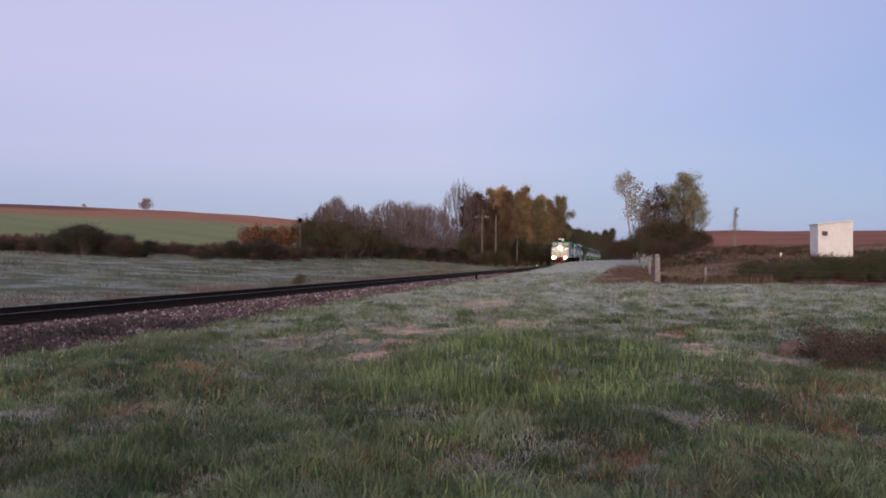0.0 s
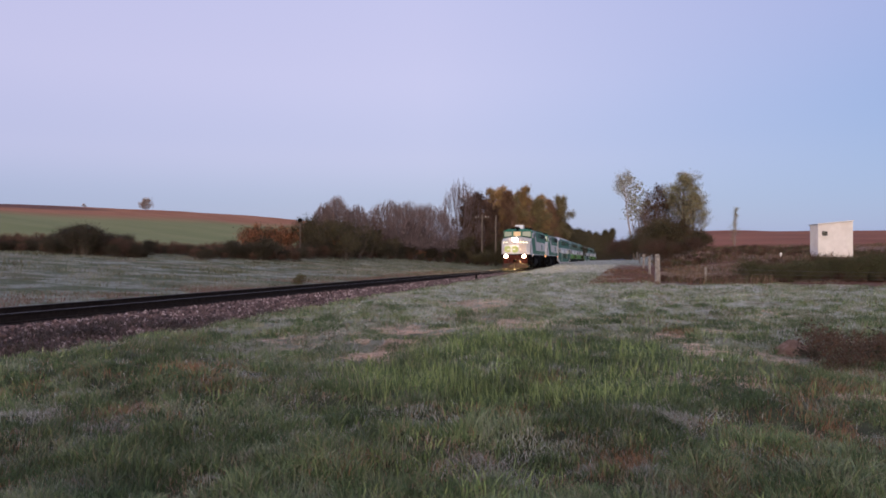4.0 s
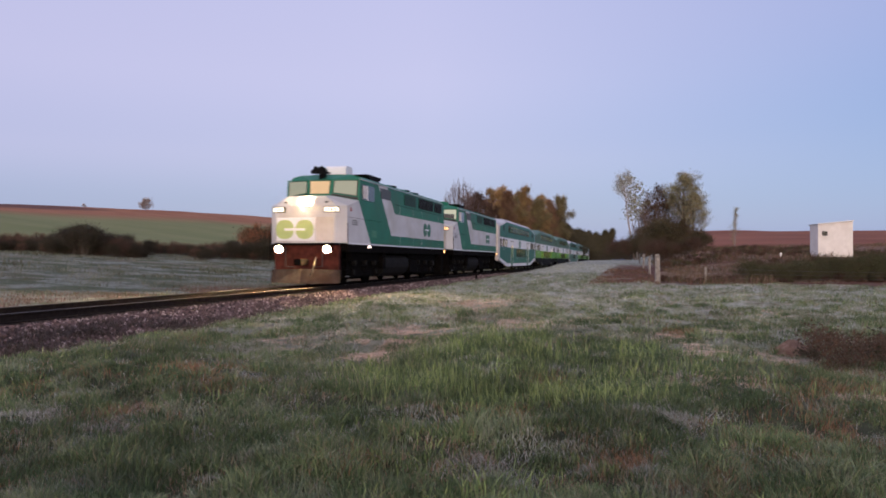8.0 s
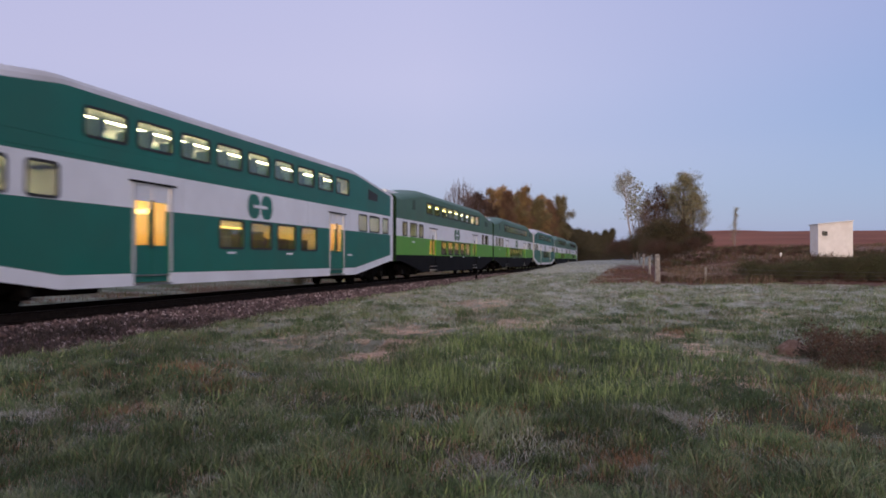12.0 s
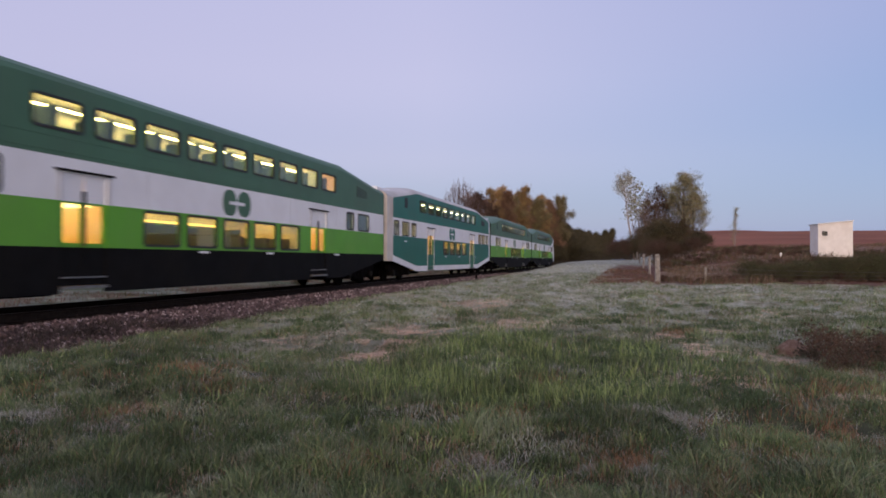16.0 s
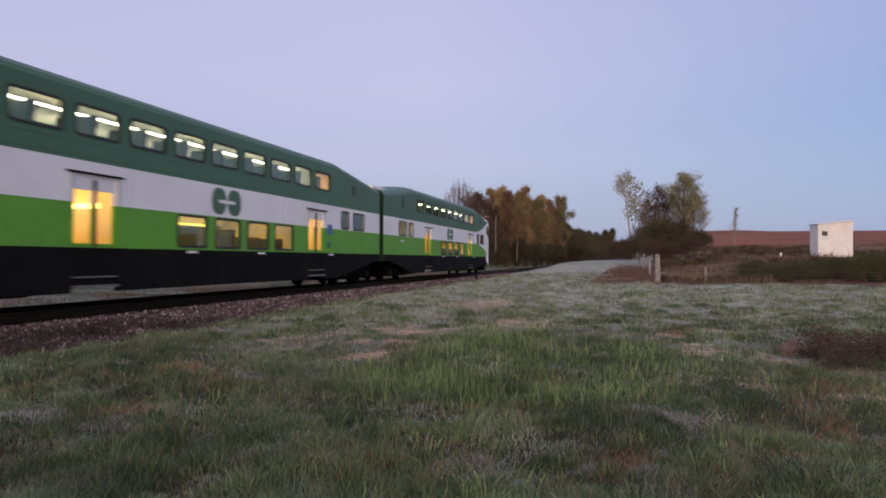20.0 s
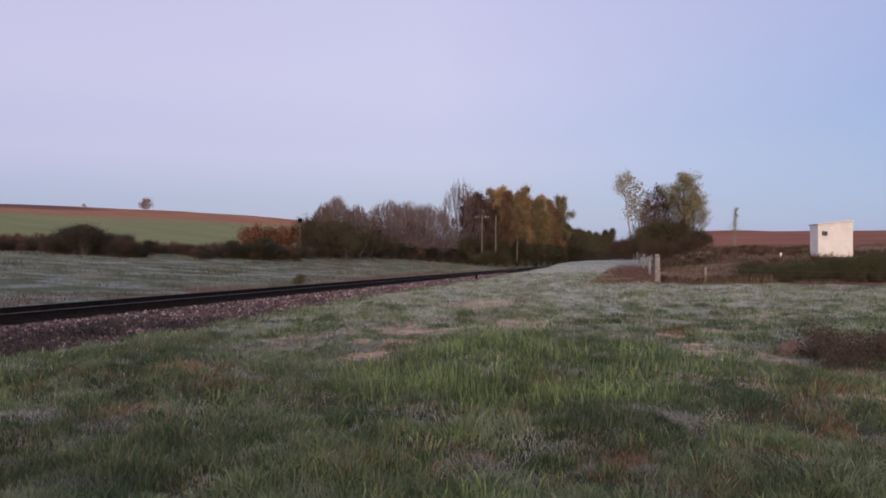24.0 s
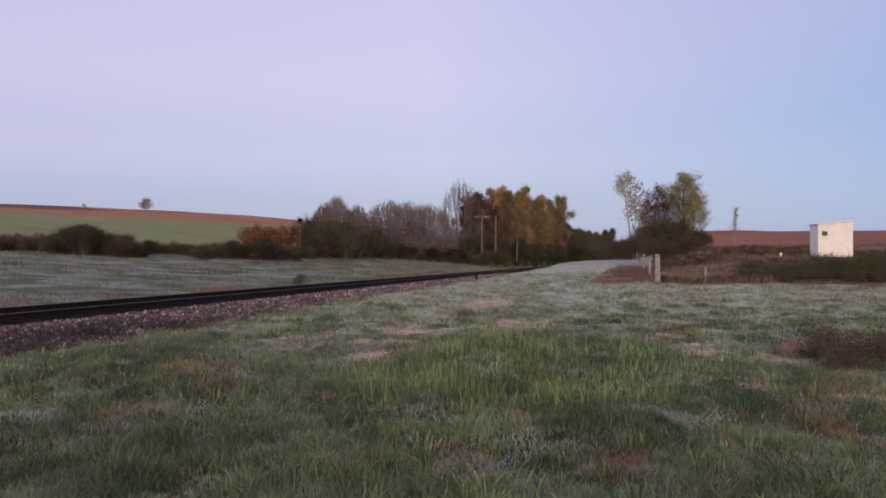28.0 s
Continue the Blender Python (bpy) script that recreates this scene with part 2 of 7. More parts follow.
M["leaf_russet"] = leaf("russet_leaves", [(0.203, 0.115, 0.074), (0.297, 0.169, 0.101), (0.405, 0.230, 0.135), (0.149, 0.092, 0.065), (0.257, 0.176, 0.101)])
M["leaf_moss"] = leaf("dull_olive_green_leaves", [(0.149, 0.128, 0.068), (0.243, 0.209, 0.097), (0.365, 0.297, 0.135), (0.189, 0.155, 0.078), (0.270, 0.176, 0.095)])
M["leaf_dark"] = leaf("dark_green_leaves", [(0.045, 0.046, 0.026), (0.075, 0.072, 0.035), (0.13, 0.105, 0.050), (0.085, 0.058, 0.036)])
M["leaf_brown"] = leaf("brown_leaves", [(0.085, 0.050, 0.038), (0.14, 0.080, 0.052), (0.06, 0.042, 0.033), (0.18, 0.10, 0.062)])
M["leaf_hedge"] = leaf("dark_hedge_leaves", [(0.032, 0.030, 0.020), (0.052, 0.046, 0.028), (0.044, 0.050, 0.025), (0.088, 0.060, 0.042), (0.030, 0.026, 0.020)])
M["leaf_orange"] = leaf("orange_leaves", [(0.36, 0.12, 0.065), (0.44, 0.17, 0.085), (0.17, 0.085, 0.045), (0.08, 0.06, 0.034), (0.10, 0.08, 0.042), (0.07, 0.06, 0.034)])
M["leaf_green"] = leaf("grey_green_leaves", [(0.14, 0.145, 0.078), (0.24, 0.235, 0.125), (0.33, 0.30, 0.17), (0.26, 0.18, 0.125)])
M["leaf_dry"] = leaf("dry_red_brown_leaves", [(0.17, 0.085, 0.052), (0.11, 0.06, 0.036), (0.075, 0.06, 0.036), (0.21, 0.12, 0.08)])
M["weed"] = leaf("dark_weeds", [(0.085, 0.07, 0.038), (0.12, 0.09, 0.048), (0.085, 0.11, 0.042), (0.16, 0.10, 0.06)])
M["leaf_pale"] = leaf("pale_grey_brown_leaves", [(0.34, 0.29, 0.27), (0.42, 0.36, 0.34), (0.27, 0.22, 0.20)])
M["weed_green"] = leaf("green_weeds", [(0.070, 0.082, 0.036), (0.115, 0.120, 0.050), (0.055, 0.058, 0.031), (0.15, 0.105, 0.060)])

# ---- mesh helpers ----
class Shape:
    """Collects vertices and faces, with a material slot per face."""

    def __init__(self):
        self.v, self.f, self.m = [], [], []

    def add(self, verts, faces, slot=0):
        k = len(self.v)
        self.v.extend(tuple(p) for p in verts)
        self.f.extend(tuple(i + k for i in q) for q in faces)
        self.m.extend([slot] * len(faces))
        return self

    def box(self, x0, x1, y0, y1, z0, z1, slot=0, c=0.0):
        """A box; c chamfers the edges that run along its longest side."""
        if c <= 0:
            v = [(x, y, z) for x in (x0, x1) for y in (y0, y1) for z in (z0, z1)]
            return self.add(v, [(0, 1, 3, 2), (4, 6, 7, 5), (0, 4, 5, 1), (2, 3, 7, 6), (0, 2, 6, 4), (1, 5, 7, 3)], slot)
        size = (x1 - x0, y1 - y0, z1 - z0)
        ax = size.index(max(size))
        lo, hi = [(x0, x1), (y0, y1), (z0, z1)][ax]
        (a0, a1), (b0, b1) = [r for i, r in enumerate([(x0, x1), (y0, y1), (z0, z1)]) if i != ax]
        ring = [(a0 + c, b0), (a1 - c, b0), (a1, b0 + c), (a1, b1 - c), (a1 - c, b1), (a0 + c, b1), (a0, b1 - c), (a0, b0 + c)]

        def at(t, a, b):
            return (t, a, b) if ax == 0 else ((a, t, b) if ax == 1 else (a, b, t))
        v = [at(lo, *p) for p in ring] + [at(hi, *p) for p in ring]
        f = [(i, (i + 1) % 8, 8 + (i + 1) % 8, 8 + i) for i in range(8)] + [tuple(range(7, -1, -1)), tuple(range(8, 16))]
        return self.add(v, f, slot)

    def prism(self, ring, axis, lo, hi, slot=0):
        """A flat outline, pushed along an axis (0, 1, 2) from lo to hi."""
        k = len(ring)

        def at(t, p):
            return (t, p[0], p[1]) if axis == 0 else ((p[0], t, p[1]) if axis == 1 else (p[0], p[1], t))
        v = [at(lo, p) for p in ring] + [at(hi, p) for p in ring]
        f = [(i, (i + 1) % k, k + (i + 1) % k, k + i) for i in range(k)] + [tuple(range(k - 1, -1, -1)), tuple(range(k, 2 * k))]
        return self.add(v, f, slot)

    def cyl(self, centre, r, axis, lo, hi, n=16, slot=0, r2=None):
        r2 = r if r2 is None else r2
        k = len(self.v)
        v = []
        for t, rr in ((lo, r), (hi, r2)):
            for i in range(n):
                a, b = rr * math.cos(2 * math.pi * i / n), rr * math.sin(2 * math.pi * i / n)
                v.append((t, centre[0] + a, centre[1] + b) if axis == 0 else
                         ((centre[0] + a, t, centre[1] + b) if axis == 1 else (centre[0] + a, centre[1] + b, t)))
        f = [(i, (i + 1) % n, n + (i + 1) % n, n + i) for i in range(n)] + [tuple(range(n - 1, -1, -1)), tuple(range(n, 2 * n))]
        return self.add(v, f, slot)

    def tube(self, pts, radii, n=6, slot=0):
        """A tapered tube through points."""
        v, f = [], []
        up = Vector((0.3, 0.2, 1)).normalized()
        for i, p in enumerate(pts):
            d = (Vector(pts[min(i + 1, len(pts) - 1)]) - Vector(pts[max(i - 1, 0)])).normalized()
            s = d.cross(up if abs(d.dot(up)) < 0.95 else Vector((1, 0, 0))).normalized()
            q = s.cross(d)
            for j in range(n):
                a = 2 * math.pi * j / n
                v.append(Vector(p) + radii[i] * (math.cos(a) * s + math.sin(a) * q))
        for i in range(len(pts) - 1):
            for j in range(n):
                f.append((i * n + j, i * n + (j + 1) % n, (i + 1) * n + (j + 1) % n, (i + 1) * n + j))
        f.append(tuple(range(n - 1, -1, -1)))
        f.append(tuple((len(pts) - 1) * n + j for j in range(n)))
        return self.add(v, f, slot)

    def mesh(self, name, mats, smooth=False, weld=False):
        me = bpy.data.meshes.new(name)
        me.from_pydata(self.v, [], self.f)
        mats = mats if isinstance(mats, (list, tuple)) else [mats]
        for k in mats:
            me.materials.append(k)
        if len(mats) > 1:
            me.polygons.foreach_set("material_index", self.m)
        bm = bmesh.new()
        bm.from_mesh(me)
        if weld:
            bmesh.ops.remove_doubles(bm, verts=bm.verts, dist=0.002)
        bmesh.ops.recalc_face_normals(bm, faces=bm.faces)
        bm.to_mesh(me)
        bm.free()
        if smooth:
            me.polygons.foreach_set("use_smooth", [True] * len(me.polygons))
        me.update()
        return me


def part(name, shape, material, parent, label="", at=None, smooth=False):
    """Links a Shape (or a finished mesh) as one mesh object under a thing or a part."""
    me = shape if isinstance(shape, bpy.types.Mesh) else shape.mesh(name, material, smooth)
    ob = new(name, me)
    ob.parent = parent
    if at is not None:
        ob.matrix_basis = at
    if label:
        ob["label"] = label
    return ob


def thing(name, label, category, group="", kind="", shape=None, material=None, at=None, smooth=False):
    me = None
    if shape is not None:
        me = shape if isinstance(shape, bpy.types.Mesh) else shape.mesh(name, material, smooth)
    ob = new(name, me)
    if at is not None:
        ob.matrix_basis = at
    return tagged(ob, label, category, group, kind)


def quick_mesh(name, verts, faces, material, smooth=False):
    """A large mesh from numpy arrays: faces all with the same number of corners."""
    me = bpy.data.meshes.new(name)
    nv, nf, k = len(verts), len(faces), faces.shape[1]
    me.vertices.add(nv)
    me.vertices.foreach_set("co", np.ascontiguousarray(verts, dtype=np.float32).ravel())
    me.loops.add(nf * k)
    me.loops.foreach_set("vertex_index", np.ascontiguousarray(faces, dtype=np.int32).ravel())
    me.polygons.add(nf)
    me.polygons.foreach_set("loop_start", np.arange(0, nf * k, k, dtype=np.int32))
    me.polygons.foreach_set("use_smooth", np.full(nf, smooth))
    for m in (material if isinstance(material, (list, tuple)) else [material]):
        me.materials.append(m)
    me.update(calc_edges=True)
    return me


def ss(a, b, x):
    t = np.clip((np.asarray(x, float) - a) / (b - a), 0, 1)
    return t * t * (3 - 2 * t)


# ---- the plan: the line runs along Y, with a very wide curve to the left ----
LINE_X, BEND = -11.91, 0.00003


def line_x(y):
    return LINE_X - BEND * np.asarray(y, float) ** 2 / 2


def lattice(x, y, cell, seed):
    """Smooth value noise from -1 to 1 on a square lattice."""
    tab = np.random.RandomState(seed).uniform(-1, 1, (64, 64))
    x, y = np.asarray(x, float) / cell + 1000, np.asarray(y, float) / cell + 1000
    i, j = np.floor(x).astype(int), np.floor(y).astype(int)
    u, v = x - i, y - j
    u, v = u * u * (3 - 2 * u), v * v * (3 - 2 * v)
    a, b = tab[i % 64, j % 64], tab[(i + 1) % 64, j % 64]
    c, d = tab[i % 64, (j + 1) % 64], tab[(i + 1) % 64, (j + 1) % 64]
    return (a * (1 - u) + b * u) * (1 - v) + (c * (1 - u) + d * u) * v


def lumps(x, y, cell, seed):
    """Three octaves of lattice noise."""
    return lattice(x, y, cell, seed) + 0.5 * lattice(x, y, cell * 0.47, seed + 1) + 0.25 * lattice(x, y, cell * 0.21, seed + 2)


def swell(x, y, size, seed):
    """Soft rolling noise from a few sine waves."""
    rng = np.random.RandomState(seed)
    z = 0
    for i in range(5):
        a, ph, k = rng.uniform(0, 6.28), rng.uniform(0, 6.28), rng.uniform(0.6, 1.8) / size
        z = z + np.sin((x * math.cos(a) + y * math.sin(a)) * k * 6.28 + ph)
    return z / 5


def ground_z(x, y):
    """Height of the ground: lawn by the line, banks, weedy rise and the fields on both sides."""
    x, y = np.asarray(x, float), np.asarray(y, float)
    yc = np.clip(y, -400, 700)
    s = x - line_x(yc)
    y = y / 0.932
    # towards the camera's side
    zt = np.interp(y, [-60, 10, 21, 46, 75, 130, 200], [-0.42, -0.36, -0.22, -0.10, 0.20, 0.70, 0.90])
    z0 = np.interp(y, [-60, 0, 33, 64, 90, 130, 300], [-0.95, -0.65, -0.02, 0.18, 0.50, 0.92, 1.0])
    lawn = zt + (z0 - zt) * ss(2.6, 10, s)
    lawn = lawn + (0.05 * swell(x, y, 6, 3) + 0.08 * lumps(x, y, 1.5, 4) + 0.045 * lumps(x, y, 0.6, 5)) * ss(3.2, 5, s)
    lawn = lawn + (-0.47 - lawn) * (1 - ss(2.9, 4.1, s)) * ss(110, 70, y)
    rise = np.interp(y, [34, 48, 62, 85, 120, 220, 330, 700], [0.0, 0.5, 1.2, 2.1, 3.4, 8.6, 8.2, 5.0])
    wr = ss(13.0, 21.0, s) * ss(33, 42, y)
    right = lawn * (1 - wr) + (rise + 0.25 * swell(x, y, 30, 7) + 0.3 * swell(x, y, 90, 9) * ss(90, 200, y)) * wr
    # the far side: meadow, hedge bank, then the rising field
    q = -s
    mead = -0.36 + (1.75 + 0.9 * ss(60, 120, y) - 1.5 * ss(140, 220, y)) * ss(3, 38, q) + 0.05 * swell(x, y, 9, 11) * ss(3.5, 8, q)
    peak = np.interp(y, [-200, 150, 260, 300, 397, 589, 800], [19.2, 23, 24.4, 26, 29.7, 35.5, 38])
    hill = peak * (ss(36, 290, q) * 0.75 + 0.25 * np.clip((q - 36) / 254, 0, 1))
    hill = hill + 0.8 * swell(x, y, 160, 13) * ss(60, 200, q)
    left = mead + hill
    z = np.where(s > 0, right, left)
    bed = -0.40
    z = np.where(np.abs(s) < 2.6, bed, z)
    far = np.clip((np.hypot(x, y) - 700) / 1500, 0, 1)
    return z * (1 - 0.5 * far)

# ---- ground: one sheet to the horizon ----
def ground_material():
    m = bpy.data.materials.new("turf_and_fields")
    m.use_nodes = True
    nt = m.node_tree
    p = nt.nodes["Principled BSDF"]
    n, ln = nt.nodes.new, nt.links.new
    p.inputs["Roughness"].default_value = 0.95
    p.inputs["Specular IOR Level"].default_value = 0.15
    tc, sep = n("ShaderNodeTexCoord"), n("ShaderNodeSeparateXYZ")
    ln(tc.outputs["Object"], sep.inputs[0])

    def noise_at(scale, detail=5, rough=0.55):
        k = n("ShaderNodeTexNoise")
        k.inputs["Scale"].default_value, k.inputs["Detail"].default_value = scale, detail
        k.inputs["Roughness"].default_value = rough
        ln(tc.outputs["Object"], k.inputs["Vector"])
        return k.outputs["Fac"]

    def rng(src, a, b, lo=0.0, hi=1.0):
        k = n("ShaderNodeMapRange")
        for key, v in (("From Min", a), ("From Max", b), ("To Min", lo), ("To Max", hi)):
            k.inputs[key].default_value = v
        ln(src, k.inputs["Value"])
        return k.outputs[0]

    def mix(fac, a, b):
        k = n("ShaderNodeMix")
        k.data_type = "RGBA"
        ln(fac, k.inputs["Factor"])
        for key, v in (("A", a), ("B", b)):
            if isinstance(v, tuple):
                k.inputs[key].default_value = (*v, 1)
            else:
                ln(v, k.inputs[key])
        return k.outputs["Result"]

    def mul(a, b):
        k = n("ShaderNodeMath")
        k.operation = "MULTIPLY"
        ln(a, k.inputs[0])
        ln(b, k.inputs[1])
        return k.outputs[0]

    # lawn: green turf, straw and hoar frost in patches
    # near ground is darkened to carry the shade between the grass tufts
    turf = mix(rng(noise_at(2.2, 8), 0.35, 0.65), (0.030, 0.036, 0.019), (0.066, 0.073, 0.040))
    # farther turf is lightened: low sun on blade sides is put into the colour
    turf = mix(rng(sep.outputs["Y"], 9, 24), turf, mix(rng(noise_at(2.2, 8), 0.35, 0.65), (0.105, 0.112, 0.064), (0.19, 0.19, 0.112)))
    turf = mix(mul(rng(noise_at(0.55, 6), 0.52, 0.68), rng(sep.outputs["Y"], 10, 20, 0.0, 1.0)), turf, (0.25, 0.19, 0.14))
    # real frost, but stronger with distance to add the far lawn's sunlit brightness
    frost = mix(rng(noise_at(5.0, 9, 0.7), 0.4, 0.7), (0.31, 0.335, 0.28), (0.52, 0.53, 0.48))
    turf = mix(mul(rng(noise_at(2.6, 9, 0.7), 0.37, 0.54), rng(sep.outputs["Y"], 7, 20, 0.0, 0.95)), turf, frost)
    # meadow across the line: greyer with frost, tawny towards the hedge
    east = n("ShaderNodeMath")
    east.operation = "GREATER_THAN"
    ln(sep.outputs["X"], east.inputs[0])
    east.inputs[1].default_value = -12.0
    mead = mix(rng(noise_at(0.35, 9, 0.65), 0.44, 0.58), (0.085, 0.105, 0.062), (0.27, 0.29, 0.25))
    mead = mix(rng(noise_at(2.2, 8, 0.7), 0.45, 0.62, 0, 0.7), mead, (0.075, 0.088, 0.048))
    mead = mix(rng(noise_at(0.10, 7), 0.5, 0.66), mead, (0.15, 0.12, 0.075))
    mead = mix(rng(sep.outputs["Y"], 55, 120), mead, mix(rng(noise_at(0.2, 8), 0.4, 0.6), (0.085, 0.10, 0.045), (0.14, 0.135, 0.075)))
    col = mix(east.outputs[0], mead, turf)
    # fields: green crop on the far slope, brown earth on its crest and on the other rise
    crop = mix(rng(noise_at(0.03, 8), 0.35, 0.65), (0.165, 0.19, 0.075), (0.22, 0.225, 0.10))
    soil = mix(rng(noise_at(0.05, 8), 0.35, 0.65), (0.27, 0.115, 0.062), (0.35, 0.16, 0.088))
    hill = mix(rng(sep.outputs["X"], -192, -226), crop, soil)
    plough = mul(rng(sep.outputs["X"], -244, -256), rng(sep.outputs["Y"], 334, 322))
    hill = mix(plough, hill, mix(rng(noise_at(0.08, 8), 0.35, 0.65), (0.11, 0.052, 0.042), (0.16, 0.075, 0.058)))
    col = mix(rng(sep.outputs["X"], -52, -60), col, hill)
    rs = mul(rng(sep.outputs["X"], 3, 8), rng(sep.outputs["Y"], 60, 95))
    loam = mix(rng(noise_at(0.05, 8), 0.35, 0.65), (0.21, 0.085, 0.054), (0.29, 0.122, 0.078))
    col = mix(rs, col, loam)
    bare = mul(mul(rng(sep.outputs["X"], -2.0, -0.8), rng(sep.outputs["Y"], 90, 72)), rng(sep.outputs["Y"], 31, 34))
    col = mix(mul(bare, rng(noise_at(0.5, 6), 0.25, 0.45)), col, mix(rng(noise_at(3.0, 6), 0.35, 0.65), (0.090, 0.043, 0.031), (0.15, 0.076, 0.054)))
    ln(col, p.inputs["Base Color"])
    bu = n("ShaderNodeBump")
    bu.inputs["Strength"].default_value, bu.inputs["Distance"].default_value = 0.8, 0.08
    ln(noise_at(7, 8, 0.7), bu.inputs["Height"])
    ln(bu.outputs[0], p.inputs["Normal"])
    return m


def graded(knots):
    out = []
    for (a, b, step) in knots:
        out.extend(np.arange(a, b, step))
    out.append(knots[-1][1])
    return np.array(out)


def build_ground():
    xs = graded([(-3200, -600, 200), (-600, -120, 15), (-120, -20, 2.5), (-20, -9, 0.45), (-9, 9, 0.2), (9, 20, 0.45), (20, 60, 2), (60, 300, 12), (300, 3200, 200)])
    ys = graded([(-1200, -300, 100), (-300, -20, 10), (-20, 0, 2), (0, 4, 0.5), (4, 20, 0.2), (20, 40, 0.4), (40, 140, 2), (140, 720, 10), (720, 4000, 200)])
    gx, gy = np.meshgrid(xs, ys, indexing="ij")
    gz = ground_z(gx, gy)
    v = np.stack([gx, gy, gz], -1).reshape(-1, 3)
    nx, ny = len(xs), len(ys)
    i, j = np.meshgrid(np.arange(nx - 1), np.arange(ny - 1), indexing="ij")
    a = (i * ny + j).ravel()
    f = np.stack([a, a + ny, a + ny + 1, a + 1], -1)
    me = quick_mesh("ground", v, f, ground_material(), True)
    return thing("ground", "frosty autumn grassland with brown and green fields", "ground", kind="structure", shape=me)


build_ground()


# ---- the railway line ----
def along(profile, y0, y1, step):
    """A strip of constant section (list of offset, height) swept along the line."""
    s = Shape()
    ys = np.arange(y0, y1 + 0.01, step)
    k = len(profile)
    v = [(float(line_x(y)) + o, float(y), z) for y in ys for o, z in profile]
    f = [(a * k + b, a * k + (b + 1) % k, (a + 1) * k + (b + 1) % k, (a + 1) * k + b)
         for a in range(len(ys) - 1) for b in range(k)]
    return s.add(v, f)


def build_track():
    bed = along([(-3.6, -0.60), (-1.75, -0.19), (1.75, -0.19), (3.7, -0.49), (3.7, -0.75), (-3.6, -0.75)], -300, 640, 4)
    thing("ballast_bed", "pinkish grey crushed stone ballast under the track", "ballast", kind="structure", shape=bed, material=M["bed"])
    for name, c in (("rail_near", 0.755), ("rail_far", -0.755)):
        prof = [(-0.07, -0.178), (0.07, -0.178), (0.07, -0.165), (0.012, -0.145), (0.012, -0.05), (0.036, -0.035),
                (0.036, -0.006), (-0.036, -0.006), (-0.036, -0.035), (-0.012, -0.05), (-0.012, -0.145), (-0.07, -0.165)]
        r = thing(name, "rusty steel rail with a worn head on dark ties", "rail", group="rails of the track",
                  shape=along([(c + o, z) for o, z in prof], -300, 640, 4), material=M["rail"])
        part("rail_head", along([(c - 0.033, -0.006), (c + 0.033, -0.006), (c + 0.028, 0.0), (c - 0.028, 0.0)], -300, 640, 4), M["railhead"], r, "worn bright running surface")


build_track()


def build_ties():
    bed = bpy.data.objects["ballast_bed"]
    me = Shape().box(-1.3, 1.3, -0.11, 0.11, -0.36, -0.178, c=0.012).mesh("tie", M["tie"])
    rest = Shape()
    for i, y in enumerate(np.arange(-300, 640, 0.53)):
        x = float(line_x(y))
        if -15 < y < 143:
            part("tie", me, None, bed, at=pose(x + 0.02 * math.sin(i * 2.1), float(y), 0.004 * math.sin(i * 1.3), 0, 0, 0.8 * math.sin(i * 3.7)))
        else:
            rest.box(x - 1.3, x + 1.3, y - 0.11, y + 0.11, -0.36, -0.178)
    far = part("ties", rest, M["tie"], bed, "dark timber ties")
    far["kind"] = "stuff"


build_ties()


def build_stones():
    """Loose ballast on the near shoulder and slope, one heap of small stones."""
    rng = np.random.RandomState(5)
    n = 34000
    y = 3 + 62 * rng.rand(n) ** 1.6
    o = np.where(rng.rand(n) < 0.9, 1.3 + 2.5 * rng.rand(n) ** 0.85, rng.uniform(-3.3, -1.4, n))
    h = np.interp(o, [-3.6, -1.75, 1.75, 3.7], [-0.60, -0.19, -0.19, -0.49])
    r = rng.uniform(0.022, 0.05, n) * (1 + y / 60)
    base = np.array([(1, 0, -.2), (-.1, 1, 0), (-1, -.1, .1), (.1, -1, -.1), (.15, .1, .8), (0, 0, -.8)])
    tri = np.array([(0, 1, 4), (1, 2, 4), (2, 3, 4), (3, 0, 4), (1, 0, 5), (2, 1, 5), (3, 2, 5), (0, 3, 5)])
    a = rng.uniform(0, 6.28, n)
    ca, sa = np.cos(a), np.sin(a)
    sc = rng.uniform(0.6, 1.3, (n, 1, 3)) * r[:, None, None]
    b = base[None] * sc + rng.uniform(-.25, .25, (n, 6, 3)) * r[:, None, None]
    bx = b[..., 0] * ca[:, None] - b[..., 1] * sa[:, None]
    by = b[..., 0] * sa[:, None] + b[..., 1] * ca[:, None]
    v = np.stack([bx + (line_x(y) + o)[:, None], by + y[:, None], b[..., 2] + (h + r * 0.3)[:, None]], -1).reshape(-1, 3)
    f = (tri[None] + (np.arange(n) * 6)[:, None, None]).reshape(-1, 3)
    thing("ballast_stones", "loose pinkish grey crushed stones beside the rails", "ballast", kind="stuff",
          shape=quick_mesh("ballast_stones", v, f, M["stone"]))


build_stones()

